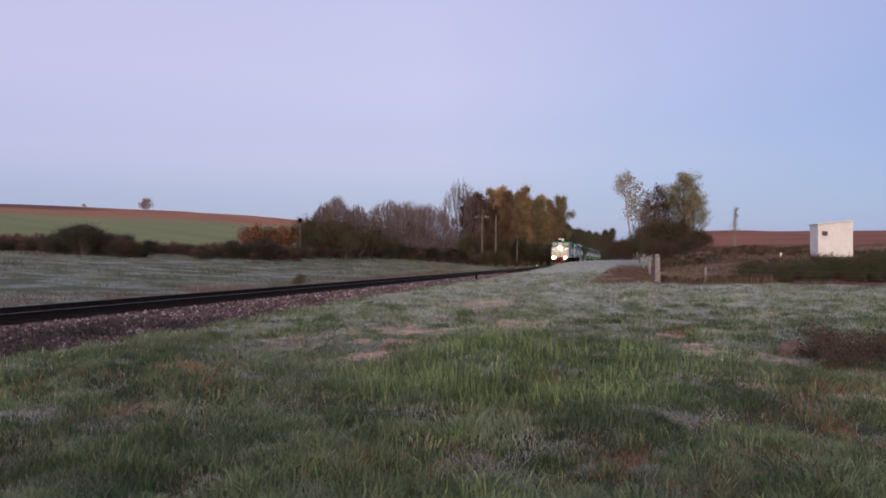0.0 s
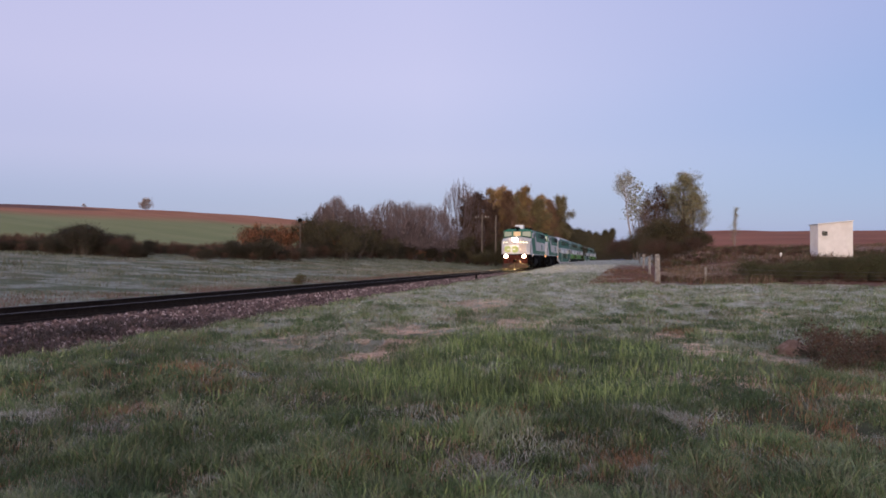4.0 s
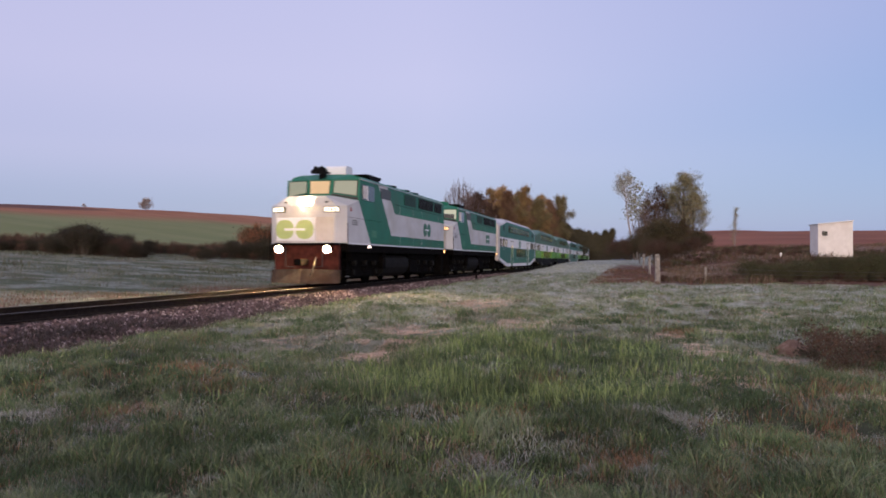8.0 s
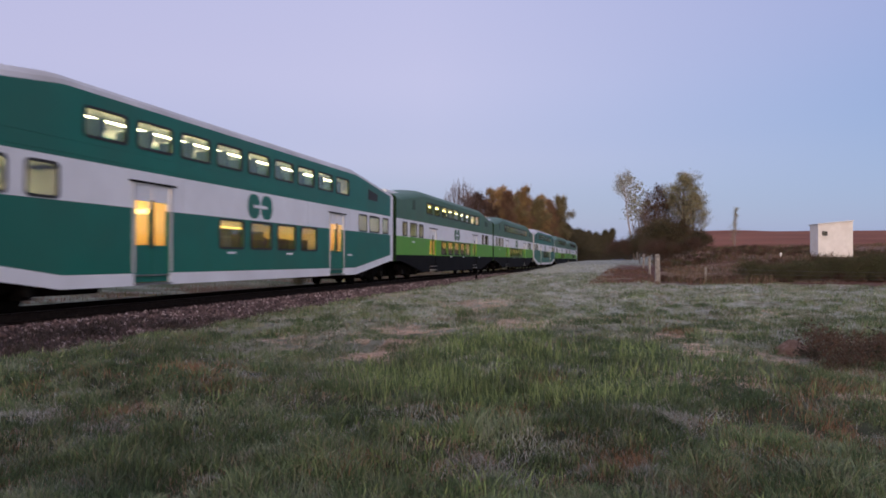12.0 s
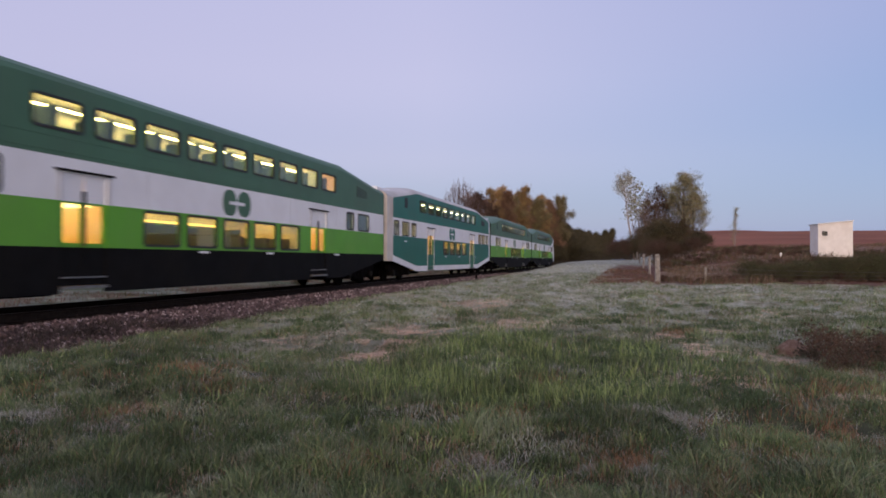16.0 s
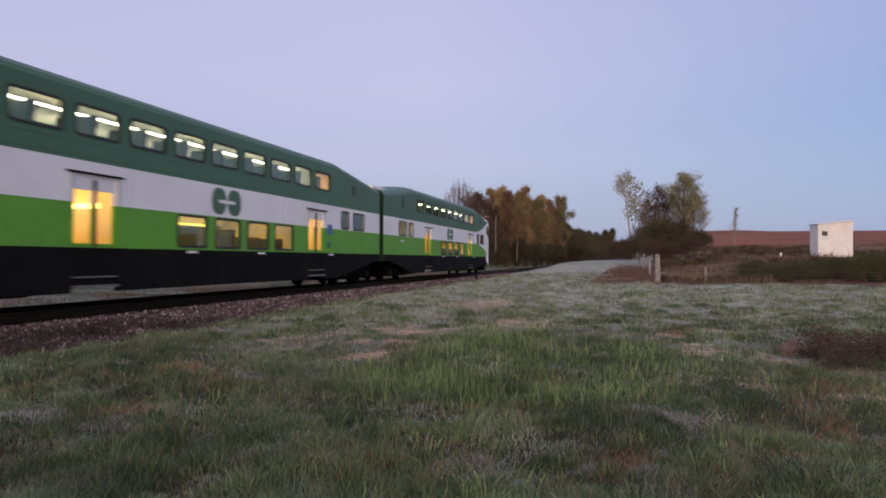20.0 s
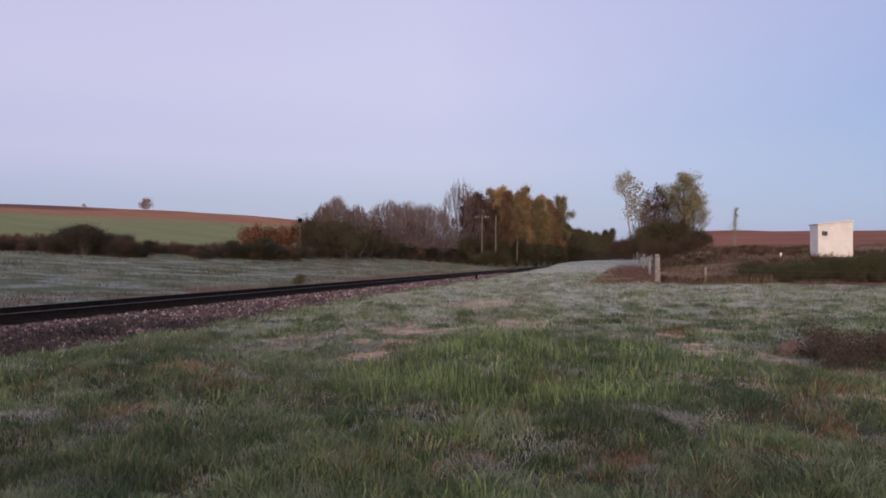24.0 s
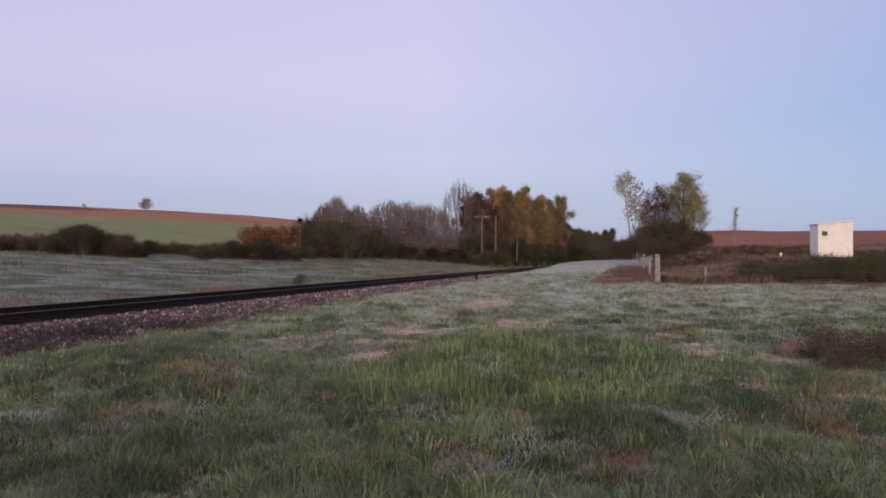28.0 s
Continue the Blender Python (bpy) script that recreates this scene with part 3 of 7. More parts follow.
# ---- trees and bushes ----
def limb(s, p, d, length, r, depth, rng, tips, bend=0.25, kids=3, spread=0.7, sides=5, up=0.15, fine=0.016):
    """A branch and its forks; tips collects where leaves may hang."""
    r = max(r, fine)
    pts, rad = [p], [r]
    steps = 3
    q, v = p.copy(), d.normalized()
    for i in range(steps):
        v = (v + Vector((rng.uniform(-1, 1), rng.uniform(-1, 1), rng.uniform(-1, 1))) * bend * 0.5 + Vector((0, 0, up * 0.5))).normalized()
        q = q + v * (length / steps)
        pts.append(q.copy())
        rad.append(max(r * (1 - 0.55 * (i + 1) / steps), fine * 0.6))
    s.tube(pts, rad, sides if depth > 1 else 3)
    if depth <= 1:
        tips.extend(pts[1:])
    if depth > 0:
        for k in range(kids):
            b = pts[rng.choice((1, 2, 3)) if k else 3]
            a = Vector((rng.uniform(-1, 1), rng.uniform(-1, 1), rng.uniform(-0.35, 0.8)))
            limb(s, b, (v + a * spread * 1.3).normalized(), length * rng.uniform(0.55, 0.8), r * 0.45, depth - 1, rng, tips, bend, kids, spread, sides, up, fine)


def leaf_mesh(name, tips, n, size, jitter, material, seed, flat=0.5):
    """Many small leaf sprays round the twig ends, each a bent pair of triangles."""
    rng = np.random.RandomState(seed)
    t = np.array([tuple(p) for p in tips])
    c = t[rng.randint(0, len(t), n)] + rng.normal(0, jitter * 0.85, (n, 3))
    a = rng.normal(0, 1, (n, 3))
    a /= np.linalg.norm(a, axis=1)[:, None]
    b = np.cross(a, rng.normal(0, 1, (n, 3)))
    b /= np.linalg.norm(b, axis=1)[:, None] + 1e-9
    k = np.cross(a, b)
    r = size * rng.uniform(0.5, 1.3, (n, 1))
    v = np.stack([c - a * r, c + b * r * 0.55 + k * r * 0.2, c + a * r, c - b * r * 0.55 + k * r * 0.2], 1).reshape(-1, 3)
    i = np.arange(n)[:, None] * 4
    f = np.concatenate([i + np.array([[0, 1, 2]]), i + np.array([[0, 2, 3]])], 1).reshape(-1, 3)
    return quick_mesh(name, v, f, material)


def tree(name, label, cat, seed, height, trunk_r, bark, leaves, n, size, jitter, first=0.3, limbs=9, reach=0.35, depth=2, lean=(0, 0), stems=1, spread=0.7, rise=0.55, kids=3, group="", taper=0.6):
    """One tree or bush: stems with limbs from a share of the height up, and a crown of leaf sprays."""
    rng = random.Random(seed)
    wood, tips = Shape(), []
    for st in range(stems):
        base = Vector((rng.uniform(-1, 1), rng.uniform(-1, 1), 0)) * (0.0 if stems == 1 else height * 0.10)
        out = Vector((rng.uniform(-1, 1), rng.uniform(-1, 1), 0)) * (0.03 if stems == 1 else 0.42)
        h = height * (1 if st == 0 else rng.uniform(0.75, 1.0))
        pts, rad = [], []
        for i in range(7):
            f = i / 6
            w = Vector((rng.uniform(-1, 1), rng.uniform(-1, 1), 0)) * 0.012 * height
            pts.append(base + Vector((lean[0] * f * h, lean[1] * f * h, f * h * 0.93 - 0.25)) + out * f * h + w * f)
            rad.append(trunk_r * (1 - 0.82 * f))
        wood.tube(pts, rad, 7)
        tips.append(pts[-1])
        for k in range(limbs):
            f = first + (1 - first) * (k + rng.random()) / limbs
            f = min(f, 0.98)
            i = min(int(f * 6), 5)
            p = pts[i].lerp(pts[i + 1], f * 6 - i)
            a = rng.uniform(0, 6.28)
            d = Vector((math.cos(a), math.sin(a), rise + 0.5 * f))
            limb(wood, p, d, height * reach * (1.05 - taper * f) * rng.uniform(0.7, 1.1), trunk_r * 0.38 * (1.1 - 0.7 * f), depth, rng, tips, spread=spread, kids=kids, fine=min(0.016, 0.0024 * height if not n else 0.0013 * height))
    t = thing(name, label, cat, group=group)
    part("trunk", wood, bark, t)
    if n:
        part("crown", leaf_mesh("crown", tips, n, size, jitter, leaves, seed), None, t)
    return t


def place(proto, x, y, scale=1.0, turn=0.0, sz=None):
    z = float(ground_z(x, y)) - 0.05
    return copy_thing(proto, Matrix.Translation((x, y, z)) @ Matrix.Rotation(turn, 4, "Z") @ Matrix.Diagonal((scale, scale, sz or scale, 1)))


def seat_proto(proto, x, y, scale=1.0, turn=0.0, sz=None):
    proto.matrix_basis = Matrix.Translation((x, y, float(ground_z(x, y)) - 0.05)) @ Matrix.Rotation(turn, 4, "Z") @ Matrix.Diagonal((scale, scale, sz or scale, 1))


def toward(px, dist):
    """A plan point at a bearing (tangent to the right of the camera's axis) and a distance along that axis."""
    a, dist = YAW, dist * 0.932
    return (-math.sin(a) * dist + math.cos(a) * px * dist, math.cos(a) * dist + math.sin(a) * px * dist)


def put_row(protos, spots, rng, turned=True):
    """Spots: bearing, distance, scale. The first use of each kind seats the kind itself."""
    used = set()
    for i, (px, dist, sc) in enumerate(spots):
        pr = protos[i % len(protos)]
        x, y = toward(px, dist)
        turn = rng.uniform(0, 6.28) if turned else 0.0
        if pr.name in used:
            place(pr, x, y, sc, turn)
        else:
            seat_proto(pr, x, y, sc, turn)
            used.add(pr.name)


def fan_bush(label, seed, height, radius, group, name="bare_bush", cat="bush", thick=1.0, stems=190):
    """A leafless thicket: many thin stems fanning from the base to an even, rounded outline."""
    rng = random.Random(seed)
    s = Shape()

    def rim(a, e, k=1.0):
        return Vector((radius * math.cos(a) * math.cos(e) * k, radius * math.sin(a) * math.cos(e) * k, height * (0.22 + 0.78 * math.sin(e)) * k))
    for i in range(stems):
        a, e = rng.uniform(0, 6.283), math.asin(rng.uniform(0.0, 1.0))
        end = rim(a, e, rng.uniform(0.86, 1.0))
        base = Vector((end.x * 0.22, end.y * 0.22, -0.2))
        mid = base.lerp(end, 0.5) + Vector((-end.x * 0.10, -end.y * 0.10, 0.06 * height))
        s.tube([base, mid, end], [0.045 * thick, 0.030 * thick, 0.012 * thick], 4)
        for j in range(8):
            f = rng.uniform(0.4, 0.95)
            p = mid.lerp(end, f)
            q = rim(a + rng.gauss(0, 0.22), min(1.5, max(0.0, e + rng.gauss(0, 0.16))), rng.uniform(0.88, 1.02))
            s.tube([p, p.lerp(q, 0.55) + Vector((0, 0, 0.05)), q], [0.022 * thick, 0.018 * thick, 0.011 * thick], 3)
    t = thing(name, label, cat, group=group)
    part("crown", s, M["twig"], t)
    return t


def build_woods():
    rng = random.Random(21)
    g1, g2 = "trees of the wood", "hedge bushes"
    asp = [tree("aspen", ("slender autumn aspen with olive-yellow leaves in a wood", "slender autumn aspen with russet-brown leaves in a wood", "slender aspen with dull olive-green leaves in a wood")[i], "tree", 100 + i, 13.5, 0.17, M["bark"], M[("leaf_olive", "leaf_russet", "leaf_moss")[i]], 17000, 0.11, 0.36, 0.14, 18, 0.175, 3, group=g1, rise=1.2, taper=0.72) for i in range(3)]
    dark = [tree("broadleaf_tree", "dark green broadleaf tree in a wood", "tree", 200 + i, 11.0, 0.22, M["bark"], M["leaf_dark"], 14000, 0.14, 0.5, 0.10, 16, 0.31, 3, group=g1, rise=0.8, taper=0.8) for i in range(2)]
    brown = tree("broadleaf_tree", "brown-leaved autumn tree at the wood's edge", "tree", 231, 12.0, 0.22, M["bark"], M["leaf_brown"], 14000, 0.12, 0.35, 0.08, 18, 0.24, 3, group=g1, rise=0.8)
    brown2 = tree("thicket_bush", "tall maroon-brown leafless thicket", "bush", 236, 8.0, 0.12, M["twig"], M["leaf_brown"], 9000, 0.10, 0.45, 0.05, 12, 0.45, 2, stems=4, group=g2)
    bare = fan_bush("tall leafless tree with fanned upright pale twigs", 241, 15.0, 4.6, g1, "bare_tree", "tree", 1.0, 130)
    dome = fan_bush("leafless grey rounded thicket with fine upright twigs", 251, 7.4, 4.3, g2)
    dome2 = fan_bush("leafless grey narrow thicket behind the hedge", 252, 7.8, 2.5, g2)
    leafy = tree("leafy_bush", "dark leafy hedge bush with gaps", "bush", 261, 5.0, 0.10, M["bark"], M["leaf_dark"], 4800, 0.10, 0.36, 0.08, 11, 0.46, 2, stems=3, group=g2)
    leafy2 = tree("leafy_bush", "dark understory bush at the wood's foot", "bush", 263, 4.6, 0.08, M["bark"], M["leaf_dark"], 6500, 0.12, 0.40, 0.05, 11, 0.50, 2, stems=3, group=g2)
    sumac = tree("sumac_bush", "orange-leaved autumn shrub in the hedge", "bush", 271, 3.6, 0.07, M["bark"], M["leaf_orange"], 4600, 0.10, 0.32, 0.15, 9, 0.50, 2, stems=3, group=g2)
    scrub = tree("hedge_bush", "dark green scrubby hedge bush", "bush", 281, 2.6, 0.05, M["bark"], M["leaf_hedge"], 7000, 0.07, 0.28, 0.05, 9, 0.60, 2, stems=4, group=g2)
    scrub2 = tree("hedge_bush", "dark maroon-brown low hedge bush", "bush", 282, 2.4, 0.05, M["bark"], M["leaf_brown"], 7000, 0.06, 0.28, 0.05, 9, 0.60, 2, stems=4, group=g2)

    # wood's front: bearing of the trees against the sky, with their distance
    def b(x):
        return (x - 784) / 1338.6
    put_row([brown], [(b(838), 146, 0.98), (b(846), 150, 0.95), (b(864), 158, 0.95), (b(832), 149, 0.8)], rng)
    put_row([bare], [(b(816), 146, 1.02)], rng)
    put_row(asp, [(b(880 + 13.5 * i + rng.uniform(-4, 4)), 158 + 5.0 * i + rng.uniform(-5, 5), 1.10 + 0.002 * i + rng.uniform(-0.06, 0.05)) for i in range(9)]
            + [(b(872 + 12 * i), 180 + 5 * i, 1.08 - 0.008 * i + rng.uniform(-0.06, 0.06)) for i in range(10)], rng)
    put_row(dark, [(b(845 + 14 * i), 150 + 4.5 * i, rng.uniform(0.5, 0.72)) for i in range(11)]
            + [(b(1004 + 6.4 * i), 200 + 24 * i, 1.22 + 0.10 * i + rng.uniform(-0.12, 0.10)) for i in range(13)]
            + [(b(1000 + 5 * i), 196 + 10 * i, 1.28 + 0.01 * i + rng.uniform(-0.08, 0.08)) for i in range(9)]
            + [(b(1000 + 7 * i), 222 + 34 * i, 1.3 + 0.09 * i + rng.uniform(-0.10, 0.10)) for i in range(12)], rng)
    # hedge from the wood to the left
    put_row([brown2], [(b(645 + 17 * i), 120 + 3.0 * i, 0.66 + rng.uniform(-0.06, 0.06)) for i in range(10)], rng)
    put_row([dome], [(b(722), 128, 1.25), (b(690), 131, 1.0), (b(757), 134, 1.02)], rng)
    put_row([dome2], [(b(596), 112, 1.08), (b(574), 112, 0.86), (b(632), 116, 0.9)], rng)
    put_row([leafy], [(b(x), d, s) for x, d, s in ((540, 98, 0.85), (565, 100, 0.95), (598, 102, 0.95), (635, 106, 1.0), (655, 112, 0.8), (612, 99, 0.7))]
            + [(b(668 + 26 * i), 116 + 5 * i, 0.55 + rng.uniform(-0.08, 0.1)) for i in range(7)], rng)
    put_row([sumac], [(b(x), d, s) for x, d, s in ((446, 94, 0.85), (470, 95, 0.95), (492, 96, 1.0), (512, 97, 0.95), (590, 108, 1.15), (545, 104, 1.15), (800, 140, 0.5), (742, 126, 0.45))], rng)
    put_row([scrub, scrub2], [(b(-40 + 11 * i), 75 + 0.2 * i + rng.uniform(-2, 2), rng.uniform(0.40, 0.75)) for i in range(53)]
            + [(b(420 + 17 * i), 88 + 1.8 * i, rng.uniform(0.40, 0.62)) for i in range(32)], rng)
    for i in range(40):
        place(scrub if i % 4 else scrub2, *toward(b(86 + 4.4 * i), 68 + 2.5 * (i % 2) + rng.uniform(-1.5, 2)), rng.choice((0.55, 0.7, 0.85, 1.0, 1.15)) * rng.uniform(0.85, 1.1) * (1.08 if 4 < i < 22 else (0.85 if i < 32 else 0.7)), rng.uniform(0, 6.28))
    for i in range(24):
        place(scrub if i % 4 else scrub2, *toward(b(345 + 6.5 * i), 74 + 0.5 * i + rng.uniform(-2, 2)), rng.choice((0.45, 0.6, 0.75, 0.95)) * rng.uniform(0.85, 1.1) * (1.1 if i > 8 else 0.85), rng.uniform(0, 6.28))
    for i in range(11):
        place(scrub if i % 3 else scrub2, *toward(b(520 + 9 * i), 92 + 1.1 * i + rng.uniform(-1, 1)), rng.uniform(0.75, 1.05), rng.uniform(0, 6.28))
    for i in range(28):
        place(scrub if i % 3 else scrub2, *toward(b(612 + 9 * i), 106 + 1.5 * i + rng.uniform(-2, 2)), rng.uniform(0.75, 1.15), rng.uniform(0, 6.28))
    # red-brown dead growth along the field's foot
    dead = tree("hedge_bush", "low red-brown dead brush along the field", "bush", 283, 2.0, 0.04, M["bark"], M["leaf_dry"], 4000, 0.07, 0.26, 0.03, 9, 0.60, 2, stems=5, group=g2)
    put_row([dead], [(b(-40 + 12.5 * i), 80 + 0.3 * i + rng.uniform(-1.5, 1.5), rng.uniform(0.55, 0.80) * (1.15 if i < 12 else 0.9)) for i in range(40)], rng)
    put_row([leafy2], [(b(806 + 8 * i), 141 + 2.2 * i + rng.uniform(-3, 3), rng.uniform(0.75, 1.25)) for i in range(27)]
            + [(b(850 + 10 * i), 190 + 6 * i, rng.uniform(1.0, 1.5)) for i in range(17)]
            + [(b(842 + 9 * i), 133 + 1.2 * i, rng.uniform(0.45, 0.62)) for i in range(7)]
            + [(b(1076 + 2.2 * i), 330 + 26 * i, rng.uniform(0.8, 1.1)) for i in range(9)]
            + [(b(1016 + 5 * i), 215 + 24 * i, rng.uniform(0.9, 1.3)) for i in range(15)], rng)
    # far trees on the left field
    far = tree("field_tree", "lone rounded grey tree on the field's crest", "tree", 291, 6.0, 0.2, M["twig"], M["leaf_pale"], 3500, 0.2, 0.6, 0.12, 16, 0.48, 2, rise=0.1)
    put_row([far], [(b(258), 445, 1.0), (b(148), 410, 0.3)], rng)


build_woods()


def build_right_bank():
    rng = random.Random(33)

    def b(x):
        return (x - 784) / 1338.6
    birch = tree("birch_tree", "leaning pale-barked tree with sparse leaves at its top", "tree", 301, 10.6, 0.13, M["birch"], M["leaf_green"], 2600, 0.066, 0.27, 0.70, 13, 0.20, 2, lean=(-0.14, 0), group="trees on the bank", rise=0.8)
    birch2 = tree("birch_tree", "thin pale-barked tree with few leaves", "tree", 303, 8.0, 0.09, M["birch"], M["leaf_green"], 500, 0.12, 0.30, 0.5, 9, 0.22, 2, lean=(-0.12, 0), group="trees on the bank", rise=0.8)
    green = tree("willow_tree", "grey-green airy tree in autumn leaf on the bank", "tree", 311, 8.6, 0.15, M["bark"], M["leaf_green"], 13500, 0.066, 0.27, 0.12, 22, 0.37, 3, group="trees on the bank", rise=0.7, taper=0.86)
    rust = tree("willow_tree", "rusty-brown thinning tree on the bank", "tree", 317, 8.8, 0.13, M["birch"], M["leaf_dry"], 6500, 0.080, 0.30, 0.22, 18, 0.28, 2, group="trees on the bank", rise=0.75, taper=0.8)
    put_row([birch], [(b(1124), 145, 1.48)], rng, False)
    put_row([birch2], [(b(1130), 147, 1.48), (b(1140), 149, 1.2)], rng, False)
    put_row([green], [(b(1209), 96, 1.06), (b(1226), 99, 0.72), (b(1190), 100, 0.82)], rng)
    put_row([rust], [(b(1160), 99, 1.0), (b(1147), 148, 1.15)], rng)
    bush = tree("bank_bush", "dense dark green bush on the bank", "bush", 321, 3.4, 0.06, M["bark"], M["leaf_dark"], 11000, 0.055, 0.28, 0.05, 10, 0.55, 2, stems=4, group="bank bushes")
    bush2 = tree("bank_bush", "dense brown and rusty bush on the bank", "bush", 322, 2.8, 0.06, M["bark"], M["leaf_brown"], 11000, 0.052, 0.28, 0.05, 10, 0.60, 2, stems=4, group="bank bushes")
    put_row([bush, bush2, bush], [(b(1106 + 11 * i + rng.uniform(-3, 3)), (142 if i < 5 else 93) + rng.uniform(-3, 5), (0.85, 1.1, 1.3, 1.45, 1.5, 1.3, 1.3, 1.2, 1.1, 0.9, 0.7, 0.5, 0.4)[i]) for i in range(13)]
            + [(b(1092 + 3 * i), 156 + 17 * i, 1.1 + 0.06 * i) for i in range(9)]
            + [(b(1160 + 11 * i), 84 + rng.uniform(-2, 2), rng.uniform(0.45, 0.7)) for i in range(9)], rng)
    weed = tree("weed_bush", "low dark weedy brush on the rise", "bush", 331, 1.3, 0.02, M["bark"], M["weed"], 2600, 0.07, 0.17, 0.02, 8, 0.7, 2, stems=5, group="weedy brush")
    weed2 = tree("weed_bush", "low red-brown dry brush on the rise", "bush", 332, 1.2, 0.02, M["bark"], M["leaf_dry"], 2300, 0.06, 0.17, 0.02, 8, 0.7, 2, stems=5, group="weedy brush")
    weed3 = tree("weed_bush", "low dark brown dead brush on the rise", "bush", 333, 1.3, 0.02, M["bark"], M["leaf_brown"], 2600, 0.07, 0.17, 0.02, 8, 0.7, 2, stems=5, group="weedy brush")
    put_row([weed3, weed], [(b(1228 + 9 * i), 80 + rng.uniform(-3, 3), rng.uniform(0.32, 0.6)) for i in range(26)]
            + [(b(1170 + 12 * i), 70 + rng.uniform(-4, 4), rng.uniform(0.35, 0.6)) for i in range(26)], rng)
    put_row([weed2, weed3, weed], [(b(1180 + 8 * i), 61 + rng.uniform(-4, 4), rng.uniform(0.35, 0.6)) for i in range(50)]
            + [(b(1330 + 8 * i), 46 + rng.uniform(-4, 4), rng.uniform(0.35, 0.6)) for i in range(32)]
            + [(b(1172 + 8 * i), 35.6 + rng.uniform(-0.5, 1.0), rng.uniform(0.22, 0.40)) for i in range(52)], rng)
    weed4 = tree("weed_bush", "low green weeds on the rise", "bush", 334, 1.2, 0.02, M["bark"], M["weed_green"], 4200, 0.042, 0.17, 0.02, 8, 0.7, 2, stems=5, group="weedy brush")
    put_row([weed4], [(b(1325 + 5 * i), 36.3 + rng.uniform(-0.6, 0.9), rng.uniform(0.50, 0.75) + 0.0085 * i) for i in range(52)]
            + [(b(1318 + 8 * i), 39 + rng.uniform(-1.5, 2), rng.uniform(0.3, 0.55)) for i in range(34)], rng)
    sap = tree("sapling", "thin pale sapling with few leaves", "tree", 341, 4.8, 0.05, M["birch"], M["leaf_green"], 1100, 0.05, 0.14, 0.12, 18, 0.19, 1, rise=1.5, taper=0.85)
    put_row([sap], [(b(1300), 84, 1.0)], rng)
    # brush in the lawn near the camera
    near = tree("weed_clump", "red-brown weed clump in the frosty lawn", "bush", 351, 0.60, 0.006, M["bark"], M["leaf_brown"], 320, 0.026, 0.060, 0.02, 8, 0.6, 2, stems=6, rise=1.2, group="lawn weeds")
    near2 = tree("weed_clump", "dark green weed clump in the frosty lawn", "bush", 352, 0.5, 0.006, M["bark"], M["leaf_hedge"], 420, 0.030, 0.060, 0.02, 8, 0.6, 2, stems=6, rise=1.1, group="lawn weeds")
    put_row([near2, near], [(b(1432 + 10 * i + rng.uniform(-8, 8)), 12.0 + rng.uniform(-1.3, 1.0), rng.choice((0.6, 0.8, 1.1, 1.4)) * rng.uniform(0.9, 1.15)) for i in range(15)]
            + [(b(1470 + 24 * i), 10.6 + rng.uniform(-0.5, 0.5), rng.uniform(0.5, 0.8)) for i in range(6)], rng)
    shrub = tree("small_shrub", "small dark shrub beside the line", "bush", 361, 1.1, 0.02, M["bark"], M["weed"], 1500, 0.05, 0.12, 0.03, 8, 0.45, 2, stems=4, group="lineside shrubs")
    put_row([shrub], [(b(533), 42, 0.6), (b(50), 19, 0.5), (b(84), 18.5, 0.35), (b(890), 84, 0.9), (b(905), 88, 1.0), (b(878), 86, 0.7)], rng)


build_right_bank()

# ---- fence, hut, poles ----
def on_ground(px, dist):
    x, y = toward(px, dist)
    return x, y, float(ground_z(x, y))


def build_fence():
    f = thing("fence", "old weathered wooden post and wire fence", "fence")
    rng = random.Random(7)
    row = [(1.16, 33.6, 1.28, 0.115), (1.17, 47.0, 1.08, 0.075), (1.17, 68.0, 1.3, 0.085), (1.17, 94.0, 1.3, 0.095), (1.17, 128.0, 1.4, 0.11)]
    side = [(3.17, 34.1, 0.72, 0.05), (11.6, 35.4, 0.5, 0.04)]
    tops = []
    for line in (row, [row[0]] + side):
        prev = None
        for i, (x, y, h, r) in enumerate(line):
            z = float(ground_z(x, y))
            lean = rng.uniform(-0.03, 0.03)
            if not (line is not row and i == 0):
                part("post", Shape().tube([(x, y, z - 0.3), (x + lean * 0.5, y, z + h * 0.5), (x + lean, y, z + h * 0.96), (x + lean, y, z + h)], [r, r * 0.95, r * 0.9, r * 0.7], 8), M["post"], f)
            if prev:
                for k in (0.35, 0.62, 0.9):
                    a, b = (prev[0], prev[1], prev[2] + prev[3] * k), (x, y, z + h * k)
                    mid = tuple((p + q) / 2 - (0.03 if j == 2 else 0) for j, (p, q) in enumerate(zip(a, b)))
                    part("wire", Shape().tube([a, mid, b], [0.004] * 3, 4), M["wire"], f)
            prev = (x, y, z, h)


build_fence()


